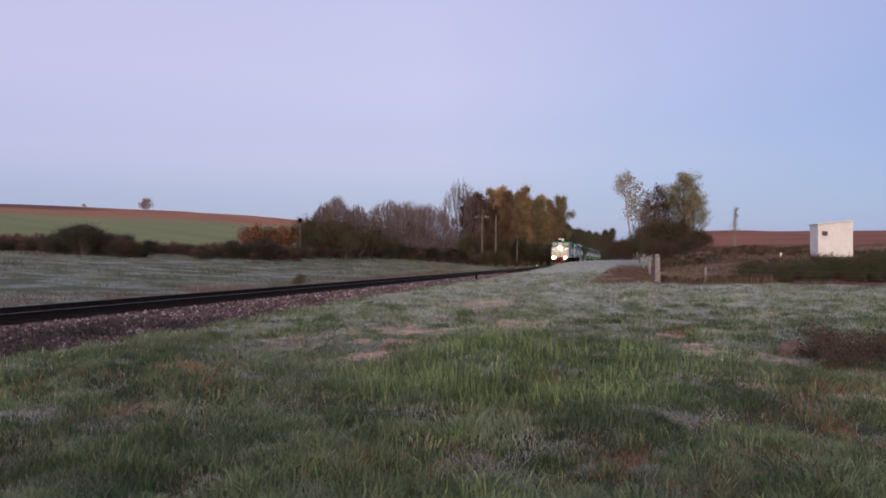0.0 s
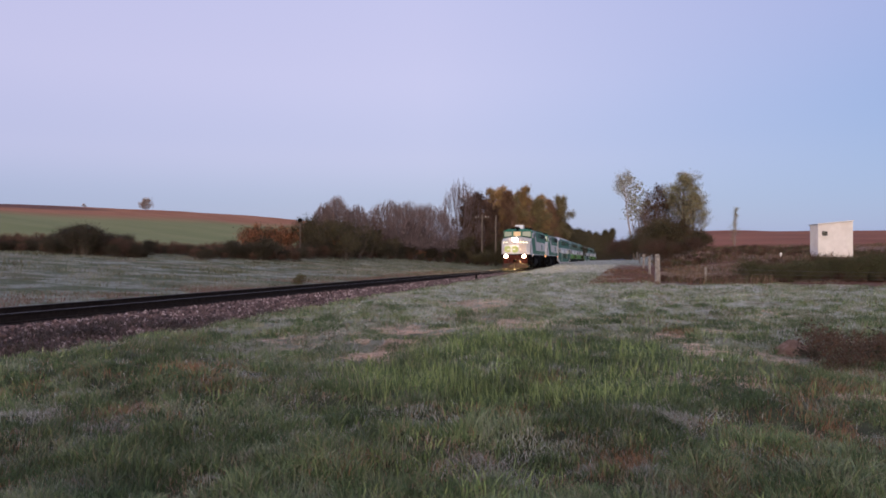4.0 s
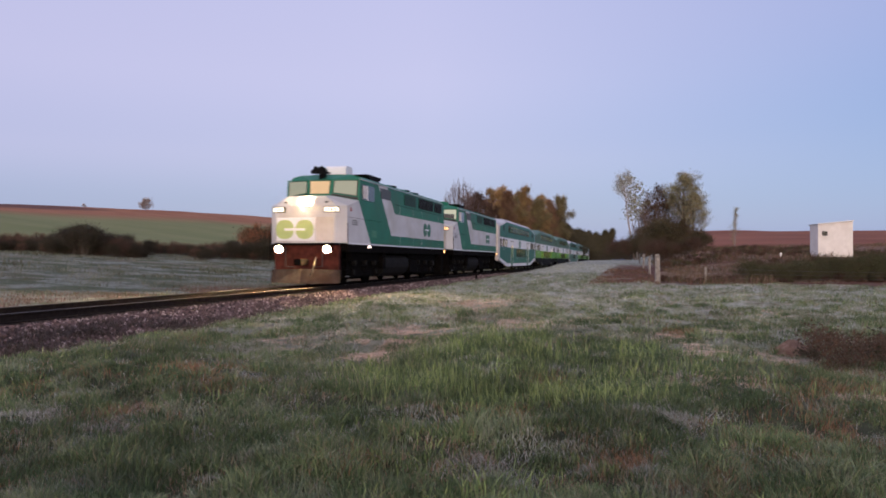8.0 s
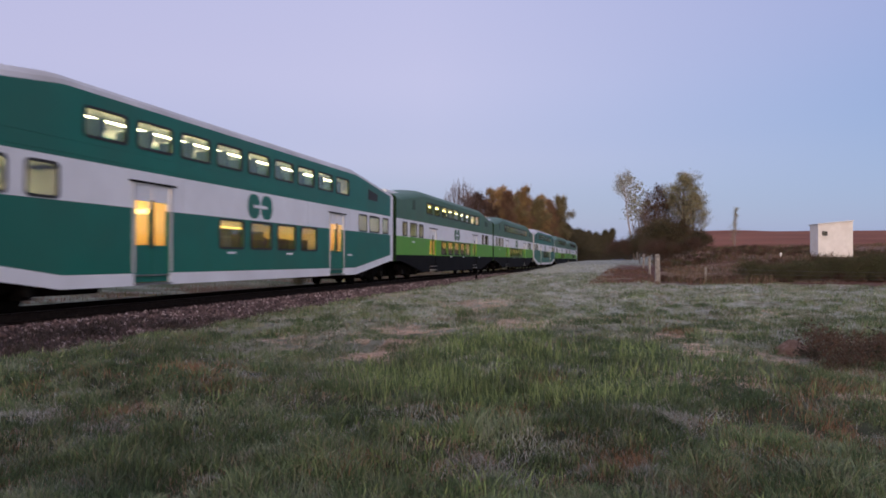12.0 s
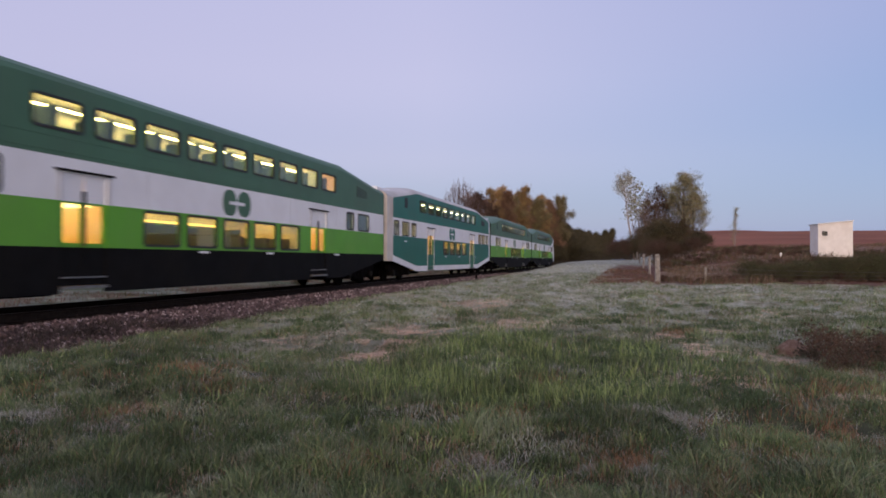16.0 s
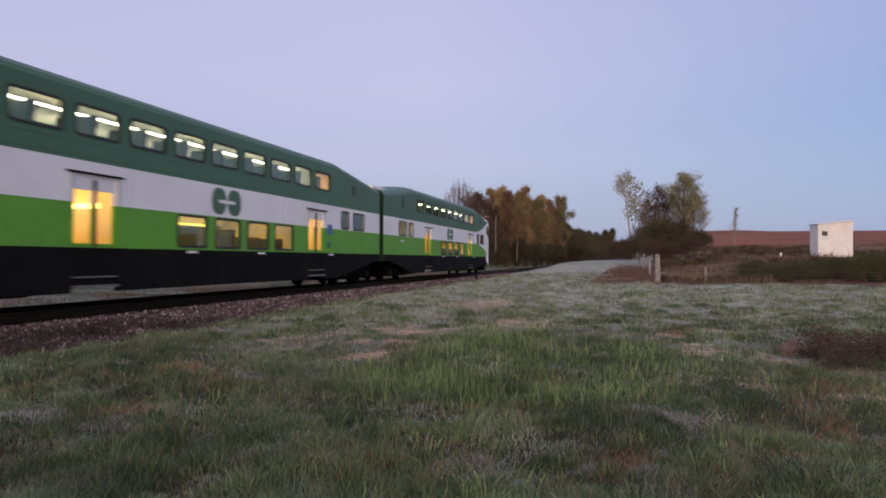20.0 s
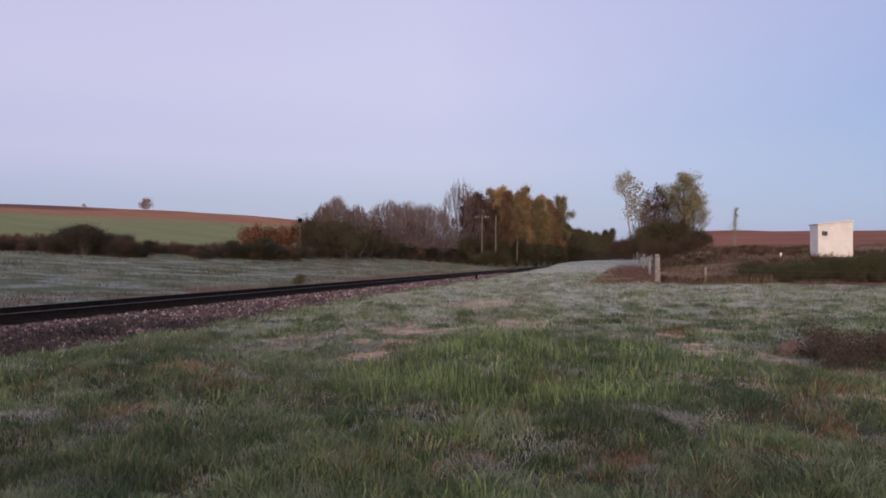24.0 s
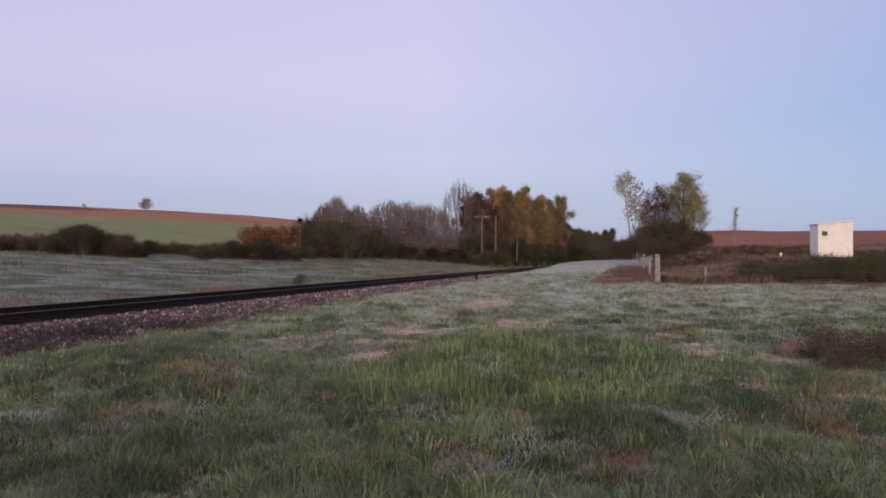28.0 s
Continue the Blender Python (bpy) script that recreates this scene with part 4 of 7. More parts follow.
def build_hut():
    x, y, z = on_ground((1471 - 784) / 1338.6, 57.5)
    h = thing("trackside_hut", "small white painted hut with a sloping roof on the weedy rise", "hut", at=pose(x, y, z - 0.45, 0, 0, 8))
    W, D, H0, H1 = 1.16, 0.75, 2.70, 2.92
    t = 0.08
    # front wall with a window opening
    fw = Shape()
    a0, a1, b0, b1 = -0.86, -0.58, 1.95, 2.17
    top = lambda u: H0 + (H1 - H0) * (u + W) / (2 * W)
    for u0, u1, z0, z1 in ((-W, a0, 0, None), (a1, W, 0, None), (a0, a1, 0, b0), (a0, a1, b1, None)):
        za, zb = (top(u0), top(u1)) if z1 is None else (z1, z1)
        fw.add([(u0, -D, z0), (u1, -D, z0), (u1, -D, zb), (u0, -D, za), (u0, -D + t, z0), (u1, -D + t, z0), (u1, -D + t, zb), (u0, -D + t, za)],
               [(0, 1, 2, 3), (7, 6, 5, 4), (0, 4, 5, 1), (1, 5, 6, 2), (2, 6, 7, 3), (3, 7, 4, 0)])
    part("front_wall", fw, M["hut"], h)
    part("back_wall", Shape().prism([(-W, 0), (W, 0), (W, H1), (-W, H0)], 1, D - t, D), M["hut"], h)
    part("side_wall", Shape().box(-W, -W + t, -D + t, D - t, 0, H0), M["hut"], h)
    part("side_wall", Shape().box(W - t, W, -D + t, D - t, 0, H1), M["hut"], h)
    part("roof", Shape().prism([(-W - 0.05, H0 - 0.01), (W + 0.05, H1 + 0.008), (W + 0.05, H1 + 0.06), (-W - 0.05, H0 + 0.04)], 1, -D - 0.12, D + 0.12), M["hut"], h, "pale flat sloping roof")
    part("fascia", Shape().prism([(-W - 0.06, H0 - 0.04), (-W - 0.052, H0 - 0.04), (-W - 0.052, H0 + 0.045), (-W - 0.06, H0 + 0.045)], 1, -D - 0.12, D + 0.12), M["greyroof"], h, "pale grey roof edge")
    w = part("window", Shape().box(a0 - 0.04, a1 + 0.04, -D - 0.02, -D + 0.01, b0 - 0.05, b0).box(a0 - 0.04, a1 + 0.04, -D - 0.02, -D + 0.01, b1, b1 + 0.04)
             .box(a0 - 0.04, a0, -D - 0.02, -D + 0.01, b0, b1).box(a1, a1 + 0.04, -D - 0.02, -D + 0.01, b0, b1), M["gasket"], h, "small dark window")
    part("pane", Shape().box(a0, a1, -D + 0.03, -D + 0.04, b0, b1), M["darkglass"], w)
    part("floor", Shape().box(-W + t, W - t, -D + t, D - t, 0.45, 0.5), M["pole"], h)
    bd = Shape()
    for k in range(1, 12):
        zz = 0.25 * k
        bd.box(-W - 0.004, W + 0.004, -D - 0.008, -D, zz - 0.008, zz + 0.008) if not (b0 - 0.1 < zz < b1 + 0.1) else bd.box(a1 + 0.05, W, -D - 0.008, -D, zz - 0.008, zz + 0.008)
    part("board_edges", bd, M["hut"], h)
    # small pale stake in the weeds
    x, y, z = on_ground((1382 - 784) / 1338.6, 56)
    thing("stake", "short white marker stake in the weeds", "stake", shape=Shape().box(-0.06, 0.06, -0.06, 0.06, 0, 0.45, c=0.02), material=M["hut"], at=pose(x, y, z - 0.1))


build_hut()


def build_poles():
    for bx, d, h, arm, lab in ((853, 137, 8.6, True, "grey wooden line pole with a crossarm"), (915, 158, 5.6, False, "grey wooden line pole without a crossarm"), (877, 139, 8.7, False, "grey wooden line pole in the wood")):
        x, y, z = on_ground((bx - 784) / 1338.6, d)
        p = thing("line_pole", lab, "pole", group="line poles", at=pose(x, y, z))
        part("shaft", Shape().tube([(0, 0, -0.4), (0, 0, h * 0.5), (0.05, 0, h)], [0.17, 0.15, 0.12], 8), M["pole"], p)
        if arm:
            part("crossarm", Shape().box(-1.2, 1.2, -0.06, 0.06, h - 0.6, h - 0.46), M["pole"], p)
            for k in (-1.1, -0.6, 0.6, 1.1):
                part("insulator", Shape().cyl((k, 0), 0.05, 2, h - 0.46, h - 0.28, 8), M["cream"], p)
    x, y, z = on_ground((531 - 784) / 1338.6, 87)
    s = thing("signal_post", "slim pale post with a dark round head by the meadow", "signal", at=pose(x, y, z, 0, 0, 14))
    part("mast", Shape().cyl((0, 0), 0.045, 2, -0.3, 4.4, 10), M["pole"], s)
    part("head", Shape().cyl((0, 4.42), 0.24, 1, -0.10, 0.06, 20), M["black"], s, "dark round head")
    part("hood", Shape().cyl((0, 4.44), 0.12, 1, -0.28, -0.10, 14), M["black"], s)
    part("foot", Shape().box(-0.15, 0.15, -0.15, 0.15, -0.2, 0.12, c=0.03), M["under"], s)
    x, y, z = on_ground((843 - 784) / 1338.6, 44.5)
    m = thing("marker_post", "short dark stake beside the ballast", "post", at=pose(x, y, z))
    part("stake", Shape().box(-0.05, 0.05, -0.04, 0.04, -0.2, 0.42, c=0.01), M["under"], m)


build_poles()


def build_mound():
    x, y, z = on_ground((1400 - 784) / 1338.6, 12.6)
    s, n = Shape(), 12
    rng = random.Random(4)
    rings = [(0.31, -0.03), (0.24, 0.08), (0.14, 0.17), (0.05, 0.21)]
    v = [(r * rng.uniform(0.8, 1.2) * math.cos(6.283 * k / n), r * rng.uniform(0.8, 1.2) * math.sin(6.283 * k / n), h + rng.uniform(-0.025, 0.025)) for r, h in rings for k in range(n)]
    f = [(a * n + k, a * n + (k + 1) % n, (a + 1) * n + (k + 1) % n, (a + 1) * n + k) for a in range(3) for k in range(n)] + [tuple(36 + k for k in range(n))]
    thing("soil_mound", "small heap of pale reddish soil in the lawn", "mound", shape=s.add(v, f), material=mat("pale_red_soil", (0.30, 0.20, 0.155), (0.19, 0.11, 0.08), 0.95, scale=14, bump=1.0, dist=0.06), at=pose(x, y, z), smooth=True)


build_mound()

# ---- the train: two locomotives and six double-deck coaches ----
HW = 1.5            # half width of a coach
CL = 24.53          # rear end of a coach body
U0 = -0.86          # its front end
CR = 24.15          # where the sloping eave ends
PITCH = 25.91       # coupled length
B0, B1 = 3.95, 19.75


def eave(u):
    return float(np.interp(u, [0, B0, B1, CR], [3.84, 4.33, 4.33, 3.84]))


def belly(u, low=0.43):
    return float(np.interp(u, [0, B0, B1, CR], [0.95, low, low, 0.95]))


def dark_belly(u):
    return belly(u, 0.35)


UP_WIN = [(4.53 + 1.646 * i, 4.53 + 1.646 * i + 1.28) for i in range(9)]
LOW_WIN = [(9.6 + 1.69 * i, 9.6 + 1.69 * i + 1.27) for i in range(4)]
LOW_WIN5 = [(7.78 + 1.685 * i, 7.78 + 1.685 * i + 1.36) for i in range(5)]
MID_WIN = [(0.15, 0.9), (1.43, 2.58), (3.05, 3.82)]
REAR_WIN = [(20.1, 21.02), (21.35, 22.6), (23.05, 23.82)]
DOOR_W = 1.3


def wall_band(lo, hi, holes, x0, x1, u0=U0, u1=CL):
    """A piece of the side between two lines over u, as one welded shell with openings cut through it."""
    us = sorted(c for c in {u0, u1, 0.0, CR, B0, B1, *[h[0] for h in holes], *[h[1] for h in holes]} if u0 <= c <= u1)
    top = min(hi(u) for u in us)
    bot = max(lo(u) for u in us)
    zs = sorted({z for h in holes for z in h[2:4] if bot < z < top})
    nu, nz = len(us) - 1, len(zs) + 1

    def level(u, k):
        return lo(u) if k == 0 else (hi(u) if k == nz else zs[k - 1])

    def solid(i, k):
        if not (0 <= i < nu and 0 <= k < nz):
            return False
        um = (us[i] + us[i + 1]) / 2
        zm = (level(um, k) + level(um, k + 1)) / 2
        return not any(h[0] < um < h[1] and h[2] < zm < h[3] for h in holes)
    s, index = Shape(), {}

    def vert(i, k, side):
        key = (i, k, side)
        if key not in index:
            index[key] = len(s.v)
            s.v.append((x1 if side else x0, us[i], level(us[i], k)))
        return index[key]

    def face(*c):
        s.f.append(tuple(vert(*q) for q in c))
        s.m.append(0)
    for i in range(nu):
        for k in range(nz):
            if not solid(i, k):
                continue
            face((i, k, 0), (i + 1, k, 0), (i + 1, k + 1, 0), (i, k + 1, 0))
            face((i, k + 1, 1), (i + 1, k + 1, 1), (i + 1, k, 1), (i, k, 1))
            for di, dk, p, q in ((-1, 0, (0, 0), (0, 1)), (1, 0, (1, 0), (1, 1)), (0, -1, (0, 0), (1, 0)), (0, 1, (0, 1), (1, 1))):
                if not solid(i + di, k + dk):
                    face((i + p[0], k + p[1], 0), (i + q[0], k + q[1], 0), (i + q[0], k + q[1], 1), (i + p[0], k + p[1], 1))
    return s


def ring_frame(w, h, t, depth, r=0.08):
    """A window gasket: a rounded ring in the Y-Z plane."""
    def outline(a, b, rr):
        out = []
        for cy, cz, st in ((a - rr, b - rr, 0), (-a + rr, b - rr, 90), (-a + rr, -b + rr, 180), (a - rr, -b + rr, 270)):
            for k in range(4):
                g = radians(st + 30 * k)
                out.append((cy + rr * math.cos(g), cz + rr * math.sin(g)))
        return out
    o, i = outline(w / 2 + t, h / 2 + t, r + t), outline(w / 2 - 0.02, h / 2 - 0.02, r)
    k = len(o)
    s = Shape()
    v = [(x, *p) for x in (0.0, depth) for p in o] + [(x, *p) for x in (0.0, depth) for p in i]
    f = []
    for j in range(k):
        q = (j + 1) % k
        f += [(j, q, k + q, k + j), (2 * k + j, 3 * k + j, 3 * k + q, 2 * k + q),
              (k + j, k + q, 3 * k + q, 3 * k + j), (j, 2 * k + j, 2 * k + q, q)]
    return s.add(v, f)


def pane_shape(w, h):
    return Shape().box(-0.006, 0.006, -w / 2, w / 2, -h / 2, h / 2)


MESHES = {}


def kept(key, make):
    if key not in MESHES:
        MESHES[key] = make()
    return MESHES[key]


def window(parent, u0, u1, z0, z1, side, glassy="glass"):
    w, h = round(u1 - u0, 3), round(z1 - z0, 3)
    fr = part("window", kept(("gasket", w, h), lambda: ring_frame(w, h, 0.035, 0.035).mesh("window_gasket", M["gasket"])), None, parent,
              at=pose(side * (HW - 0.02), (u0 + u1) / 2, (z0 + z1) / 2, 0, 0, 0 if side > 0 else 180))
    pn = part("pane", kept(("pane", w, h, glassy), lambda: pane_shape(w, h).mesh("pane", M[glassy])), None, fr, at=pose(-0.02, 0, 0))
    pn.visible_shadow = False
    return fr


def logo(parent, at, size=1.0, colour="teal"):
    """Two rounded green shapes joined by a pale bar."""
    def disc():
        s = Shape()
        for c in (-0.40, 0.40):
            s.prism([(c + 0.36 * math.copysign(abs(math.cos(a)) ** 0.85, math.cos(a)), 0.36 * math.copysign(abs(math.sin(a)) ** 0.85, math.sin(a)))
                     for a in np.linspace(0, 2 * math.pi, 24, endpoint=False)], 0, 0.0, 0.008)
        return s.mesh("logo", M[colour])

    def bar():
        return Shape().box(0.008, 0.014, -0.42, 0.42, -0.045, 0.045).mesh("logo_bar", M["white"])
    ob = part("logo", kept(("logo", colour), disc), None, parent, "two rounded green shapes", at=at @ Matrix.Scale(size, 4))
    part("bar", kept(("bar", 0), bar), None, ob, "pale bar")
    return ob


def roof_shape(u0, u1):
    s = Shape()
    arch = [(HW, 0.0), (HW - 0.06, 0.11), (HW - 0.22, 0.22), (HW - 0.5, 0.29), (HW - 0.95, 0.335), (0, 0.355)]
    arch = arch + [(-x, z) for x, z in arch[-2::-1]]
    st = sorted({u0, u1, *[b for b in (0.0, CR, B0, B0 + 0.25, B1 - 0.25, B1) if u0 < b < u1]})
    k = len(arch)
    v = [(x, u, eave(u) + z) for u in st for x, z in arch] + [(x, u, eave(u) + z - 0.05) for u in st for x, z in arch]
    n = len(st) * k
    f = []
    for a in range(len(st) - 1):
        for b in range(k - 1):
            f.append((a * k + b, a * k + b + 1, (a + 1) * k + b + 1, (a + 1) * k + b))
            f.append((n + a * k + b, n + (a + 1) * k + b, n + (a + 1) * k + b + 1, n + a * k + b + 1))
    for a in (0, len(st) - 1):
        for b in range(k - 1):
            f.append((a * k + b, a * k + b + 1, n + a * k + b + 1, n + a * k + b))
    return s.add(v, f)


def end_shape(u, thick):
    pts = [(-HW, 0.95), (HW, 0.95), (HW, 3.84), (HW - 0.06, 3.95), (HW - 0.22, 4.05), (HW - 0.5, 4.12), (0, 4.185),
           (-HW + 0.5, 4.12), (-HW + 0.22, 4.05), (-HW + 0.06, 3.95), (-HW, 3.84)]
    return Shape().prism(pts, 1, u, u + thick)


def wheel_shape(r):
    s = Shape()
    s.cyl((0, 0), r, 0, -0.05, 0.05, 24).cyl((0, 0), r + 0.028, 0, -0.08, -0.05, 24).cyl((0, 0), 0.14, 0, 0.05, 0.10, 12)
    return s.cyl((0, 0), r * 0.62, 0, 0.05, 0.06, 20)


def bogie(parent, u, base, r, loco=False):
    """Two-axle truck: frame, wheels, axle boxes, springs."""
    def frame_mesh():
        s = Shape()
        for sx in (-1, 1):
            x = sx * 1.08
            h = 0.30 if loco else 0.24
            ring = [(-base / 2 - 0.55, r + 0.12), (-base / 2 - 0.5, r + 0.12 + h), (base / 2 + 0.5, r + 0.12 + h), (base / 2 + 0.55, r + 0.12),
                    (base / 2 + 0.2, r + 0.02), (base / 2 - 0.25, r + 0.05), (0.35, r - 0.18), (-0.35, r - 0.18), (-base / 2 + 0.25, r + 0.05), (-base / 2 - 0.2, r + 0.02)]
            s.prism(ring, 0, x - 0.08, x + 0.08)
            for c in (-base / 2, base / 2):
                s.box(x - 0.13, x + 0.15, c - 0.17, c + 0.17, r - 0.17, r + 0.17, c=0.04)
            for c in (-0.22, 0.0, 0.22):
                s.cyl((x + sx * 0.05, c), 0.09, 2, r - 0.15, r + 0.22, 10)
        s.box(-1.0, 1.0, -0.25, 0.25, r + 0.1, r + 0.35)
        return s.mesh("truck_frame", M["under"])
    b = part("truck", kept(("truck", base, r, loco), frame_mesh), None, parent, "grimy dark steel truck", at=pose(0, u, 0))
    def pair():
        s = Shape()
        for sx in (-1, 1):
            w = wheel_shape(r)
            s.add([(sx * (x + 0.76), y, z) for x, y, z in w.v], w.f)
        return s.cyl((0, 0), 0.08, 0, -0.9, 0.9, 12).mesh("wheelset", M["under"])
    wm = kept(("wheelset", r), pair)
    for c in (-base / 2, base / 2):
        ws = part("wheelset", wm, None, b, "pair of grimy wheels on an axle", at=pose(0, c, r))
        ws["radius"] = r
        for sx in (-1, 1):
            part("axle_cap", kept(("cap", sx), lambda: Shape().cyl((0, 0), 0.11, 0, 0.0, sx * 0.05, 12).mesh("axle_cap", M["axlecap"])), None, b, "dusty grey axle cap", at=pose(sx * 1.235, c, r))
    return b


def door_leaf(w, h, ph, paint, teal):
    """A sliding leaf with an opening for its pane; its paint follows the stripes of the side."""
    s = Shape()
    pw = w - 0.16
    p0, p1 = 0.82, 0.82 + ph
    a, b, m = w / 2 - 0.01, pw / 2, 1.62
    us = [-a, -b, b, a]
    zs = sorted({0.0, 0.74, p0, min(m, p1), max(m, p1), h})
    for i in range(3):
        for lo, hi in zip(zs, zs[1:]):
            if i == 1 and p0 <= lo < p1 - 0.001:
                continue
            s.box(-0.02, 0.02, us[i], us[i + 1], lo, hi, 1 if lo >= m - 0.001 else (2 if lo < 0.73 and not teal else 0))
    return s.mesh("door_leaf", [M[paint], M["white"], M["black"]], weld=True)


def seat_mesh():
    s = Shape()
    s.box(-0.48, 0.48, 0.0, 0.45, 0.36, 0.46, c=0.03)
    s.prism([(0.40, 0.40), (0.50, 0.42), (0.60, 1.08), (0.54, 1.14), (0.47, 1.10)], 0, -0.46, 0.46)
    s.box(-0.08, 0.08, 0.12, 0.32, 0.0, 0.36)
    return s.mesh("seat", M["seat"])


def coach(livery, cab=False, wide=False, plate=False):
    """A double-deck coach; u runs from its front end (0) back along Y."""
    teal = livery == "teal"
    car = thing("coach", ("teal and white double-deck railway coach with lit windows" if teal else
                          ("green and white double-deck cab coach with rounded driving end" if cab else
                           "green, white and black double-deck railway coach with lit windows")),
                "railway coach", group="coaches of the train")
    up, low = (M["teal"], M["teal"]) if teal else (M["moss"], M["grass_green"])
    mids = MID_WIN if teal or wide else [(1.45, 2.69), (3.05, 3.85)]
    rears = REAR_WIN if teal else [(20.1, 20.85), (21.35, 22.6)]
    lows = LOW_WIN5 if wide else LOW_WIN
    doors = [5.25, 16.8] if wide else [6.1, 17.15]
    holes = [(a, b, 3.46, 4.03) for a, b in UP_WIN] + [(a, b, 2.17, 2.80) for a, b in mids + rears]
    holes += [(a, b, 1.32, 2.06) for a, b in lows] + [(d, d + DOOR_W, 0.50, 2.66) for d in doors]
    ends = (0.0, CR) if teal else (U0, CL)
    for side in (1, -1):
        xo, xi = side * HW, side * (HW - 0.06)
        tag = "upper_side"
        head = lambda u: eave(u) - 0.02 - 0.28 * (eave(u) - 3.84) / 0.49
        part(tag, wall_band(lambda u: 2.95, head, holes, xo, xi, *ends), up, car)
        part("cant_rail", wall_band(head, eave, [], xo, xi, *ends), up, car)
        part("white_band", wall_band(lambda u: 2.12, lambda u: 2.95, holes, xo, xi, *ends), M["white"], car)
        if teal:
            part("lower_side", wall_band(lambda u: belly(u) + 0.27, lambda u: 2.12, holes, xo, xi, *ends), low, car)
            part("skirt", wall_band(belly, lambda u: belly(u) + 0.27, holes, xo, xi, *ends), M["white"], car, "white lower edge")
            for a, b in ((U0, 0.0), (CR, CL)):
                part("corner_panel", Shape().box(min(xo, xi), max(xo, xi), a, b, 0.95, 3.84), M["cream"] if a < 0 else M["white"], car, "soiled white corner panel")
        else:
            part("lower_side", wall_band(lambda u: 1.24, lambda u: 2.12, holes, xo, xi), low, car)
            part("skirt", wall_band(dark_belly, lambda u: 1.24, holes, xo, xi), M["black"], car, "black lower side")
        for a, b in UP_WIN:
            window(car, a, b, 3.46, 4.03, side)
        for a, b in mids + rears:
            window(car, a, b, 2.17, 2.80, side)
        for a, b in lows:
            window(car, a, b, 1.32, 2.06, side)
        for d in doors:
            hw, glazed = DOOR_W / 2, 0.76 if wide else (0.98 if teal else 1.06)
            for k in (0, 1):
                lf = part("door_leaf", kept(("leaf", livery, wide), lambda: door_leaf(hw, 2.16, glazed, "teal" if teal else "grass_green", teal)), None, car,
                          at=pose(side * (HW - 0.05), d + hw * (k + 0.5), 0.50))
                pn = part("pane", kept(("leafpane", hw, glazed), lambda: pane_shape(hw - 0.15, glazed).mesh("pane", M["glass"])), None, lf, at=pose(0, 0, 0.82 + glazed / 2))
                pn.visible_shadow = False
            part("door_seal", Shape().box(xo - side * 0.03, xo - side * 0.005, d + hw - 0.045, d + hw + 0.045, 1.26, 2.60 if not (teal or wide) else 2.34), M["gasket"], car, "dark rubber seal between the leaves")
            part("door_hood", Shape().box(xo, xo + side * 0.05, d - 0.18, d + DOOR_W + 0.18, 2.69, 2.73), M["black"], car, "thin dark drip rail")
            for e in (d - 0.07, d + DOOR_W):
                part("door_post", Shape().box(xo, xo + side * 0.02, e, e + 0.07, 0.72 if teal else 2.13, 2.69), M["greyroof"], car)
            part("step", Shape().box(xo - side * 0.1, xo + side * 0.06, d, d + DOOR_W, 0.44, 0.49), M["steel"], car, "bare metal step")
            part("step", Shape().box(xo - side * 0.1, xo + side * 0.03, d + 0.03, d + DOOR_W - 0.03, 0.64, 0.67), M["steel"], car, "bare metal step edge")
        logo(car, pose(side * (HW + 0.001), 11.85, 2.53, 0, 0, 0 if side > 0 else 180), 0.98, "teal" if teal else "moss")
        for z, w in ((3.035, 0.012), (3.30, 0.008)):
            part("panel_seam", Shape().box(xo, xo + side * 0.006, ends[0] + 0.05, ends[1] - 0.05, z, z + w), up, car)
        for u in (0.6, 7.9, 15.2, 19.1, 22.9):
            part("panel_seam", Shape().box(xo, xo + side * 0.003, u, u + 0.012, 2.14, 2.94), M["greyroof"], car)
        for u, w, z0, z1 in ((1.85, 0.45, 3.5, 3.98), (21.2, 1.15 if teal or wide else 0.45, 3.48, 3.90)):
            part("vent", Shape().prism([(u, z0), (u + w, z0), (u + w, z1 - 0.11 * w * (u > 9)), (u, z1)], 0, xo, xo + side * 0.012), M["gasket"] if teal else M["vent_moss"], car, "dark louvred vent")
        if plate:
            d = doors[1] + DOOR_W + 0.32
            part("sign_plate", Shape().box(xo, xo + side * 0.006, d, d + 0.42, 1.90, 2.26), mat("blue_sign", (0.05, 0.14, 0.36), (0.04, 0.12, 0.32), 0.5), car, "small blue sign plate")
            part("sign_plate", Shape().box(xo, xo + side * 0.006, d, d + 0.30, 1.42, 1.62), M["teal"], car, "small dark sign plate")
        for u in (1.8, 10.0, 13.6, 18.9):
            part("notice", Shape().box(xo, xo + side * 0.004, u, u + 0.45, 1.86 if u < 5 else 1.16, 1.93 if u < 5 else 1.22), M["white"], car, "small pale notice plate")
    part("roof", roof_shape(U0, CL - 1.9 if cab else CL), M["greyroof"] if teal else M["moss"], car, smooth=False)
    if cab:
        part("cab_roof", roof_shape(CL - 1.9, CL), M["white"], car)
    part("roof_unit", Shape().box(-0.95, 0.95, U0 + 0.2, 1.3, 4.12, 4.31, c=0.05), M["white"], car)
    endmat = M["cream"] if teal else M["darkend"]
    part("end_wall", end_shape(U0 - 0.03, 0.05), endmat, car)
    # cab coach: unseen dark wall, added to stop interior light leaking into the nose
    part("end_wall", end_shape(CL - 0.02, 0.05) if not cab else end_shape(CL - 0.10, 0.04).box(-HW + 0.01, HW - 0.01, CL - 0.10, CL - 0.06, 0.58, 0.94), M["gasket"] if cab else endmat, car)
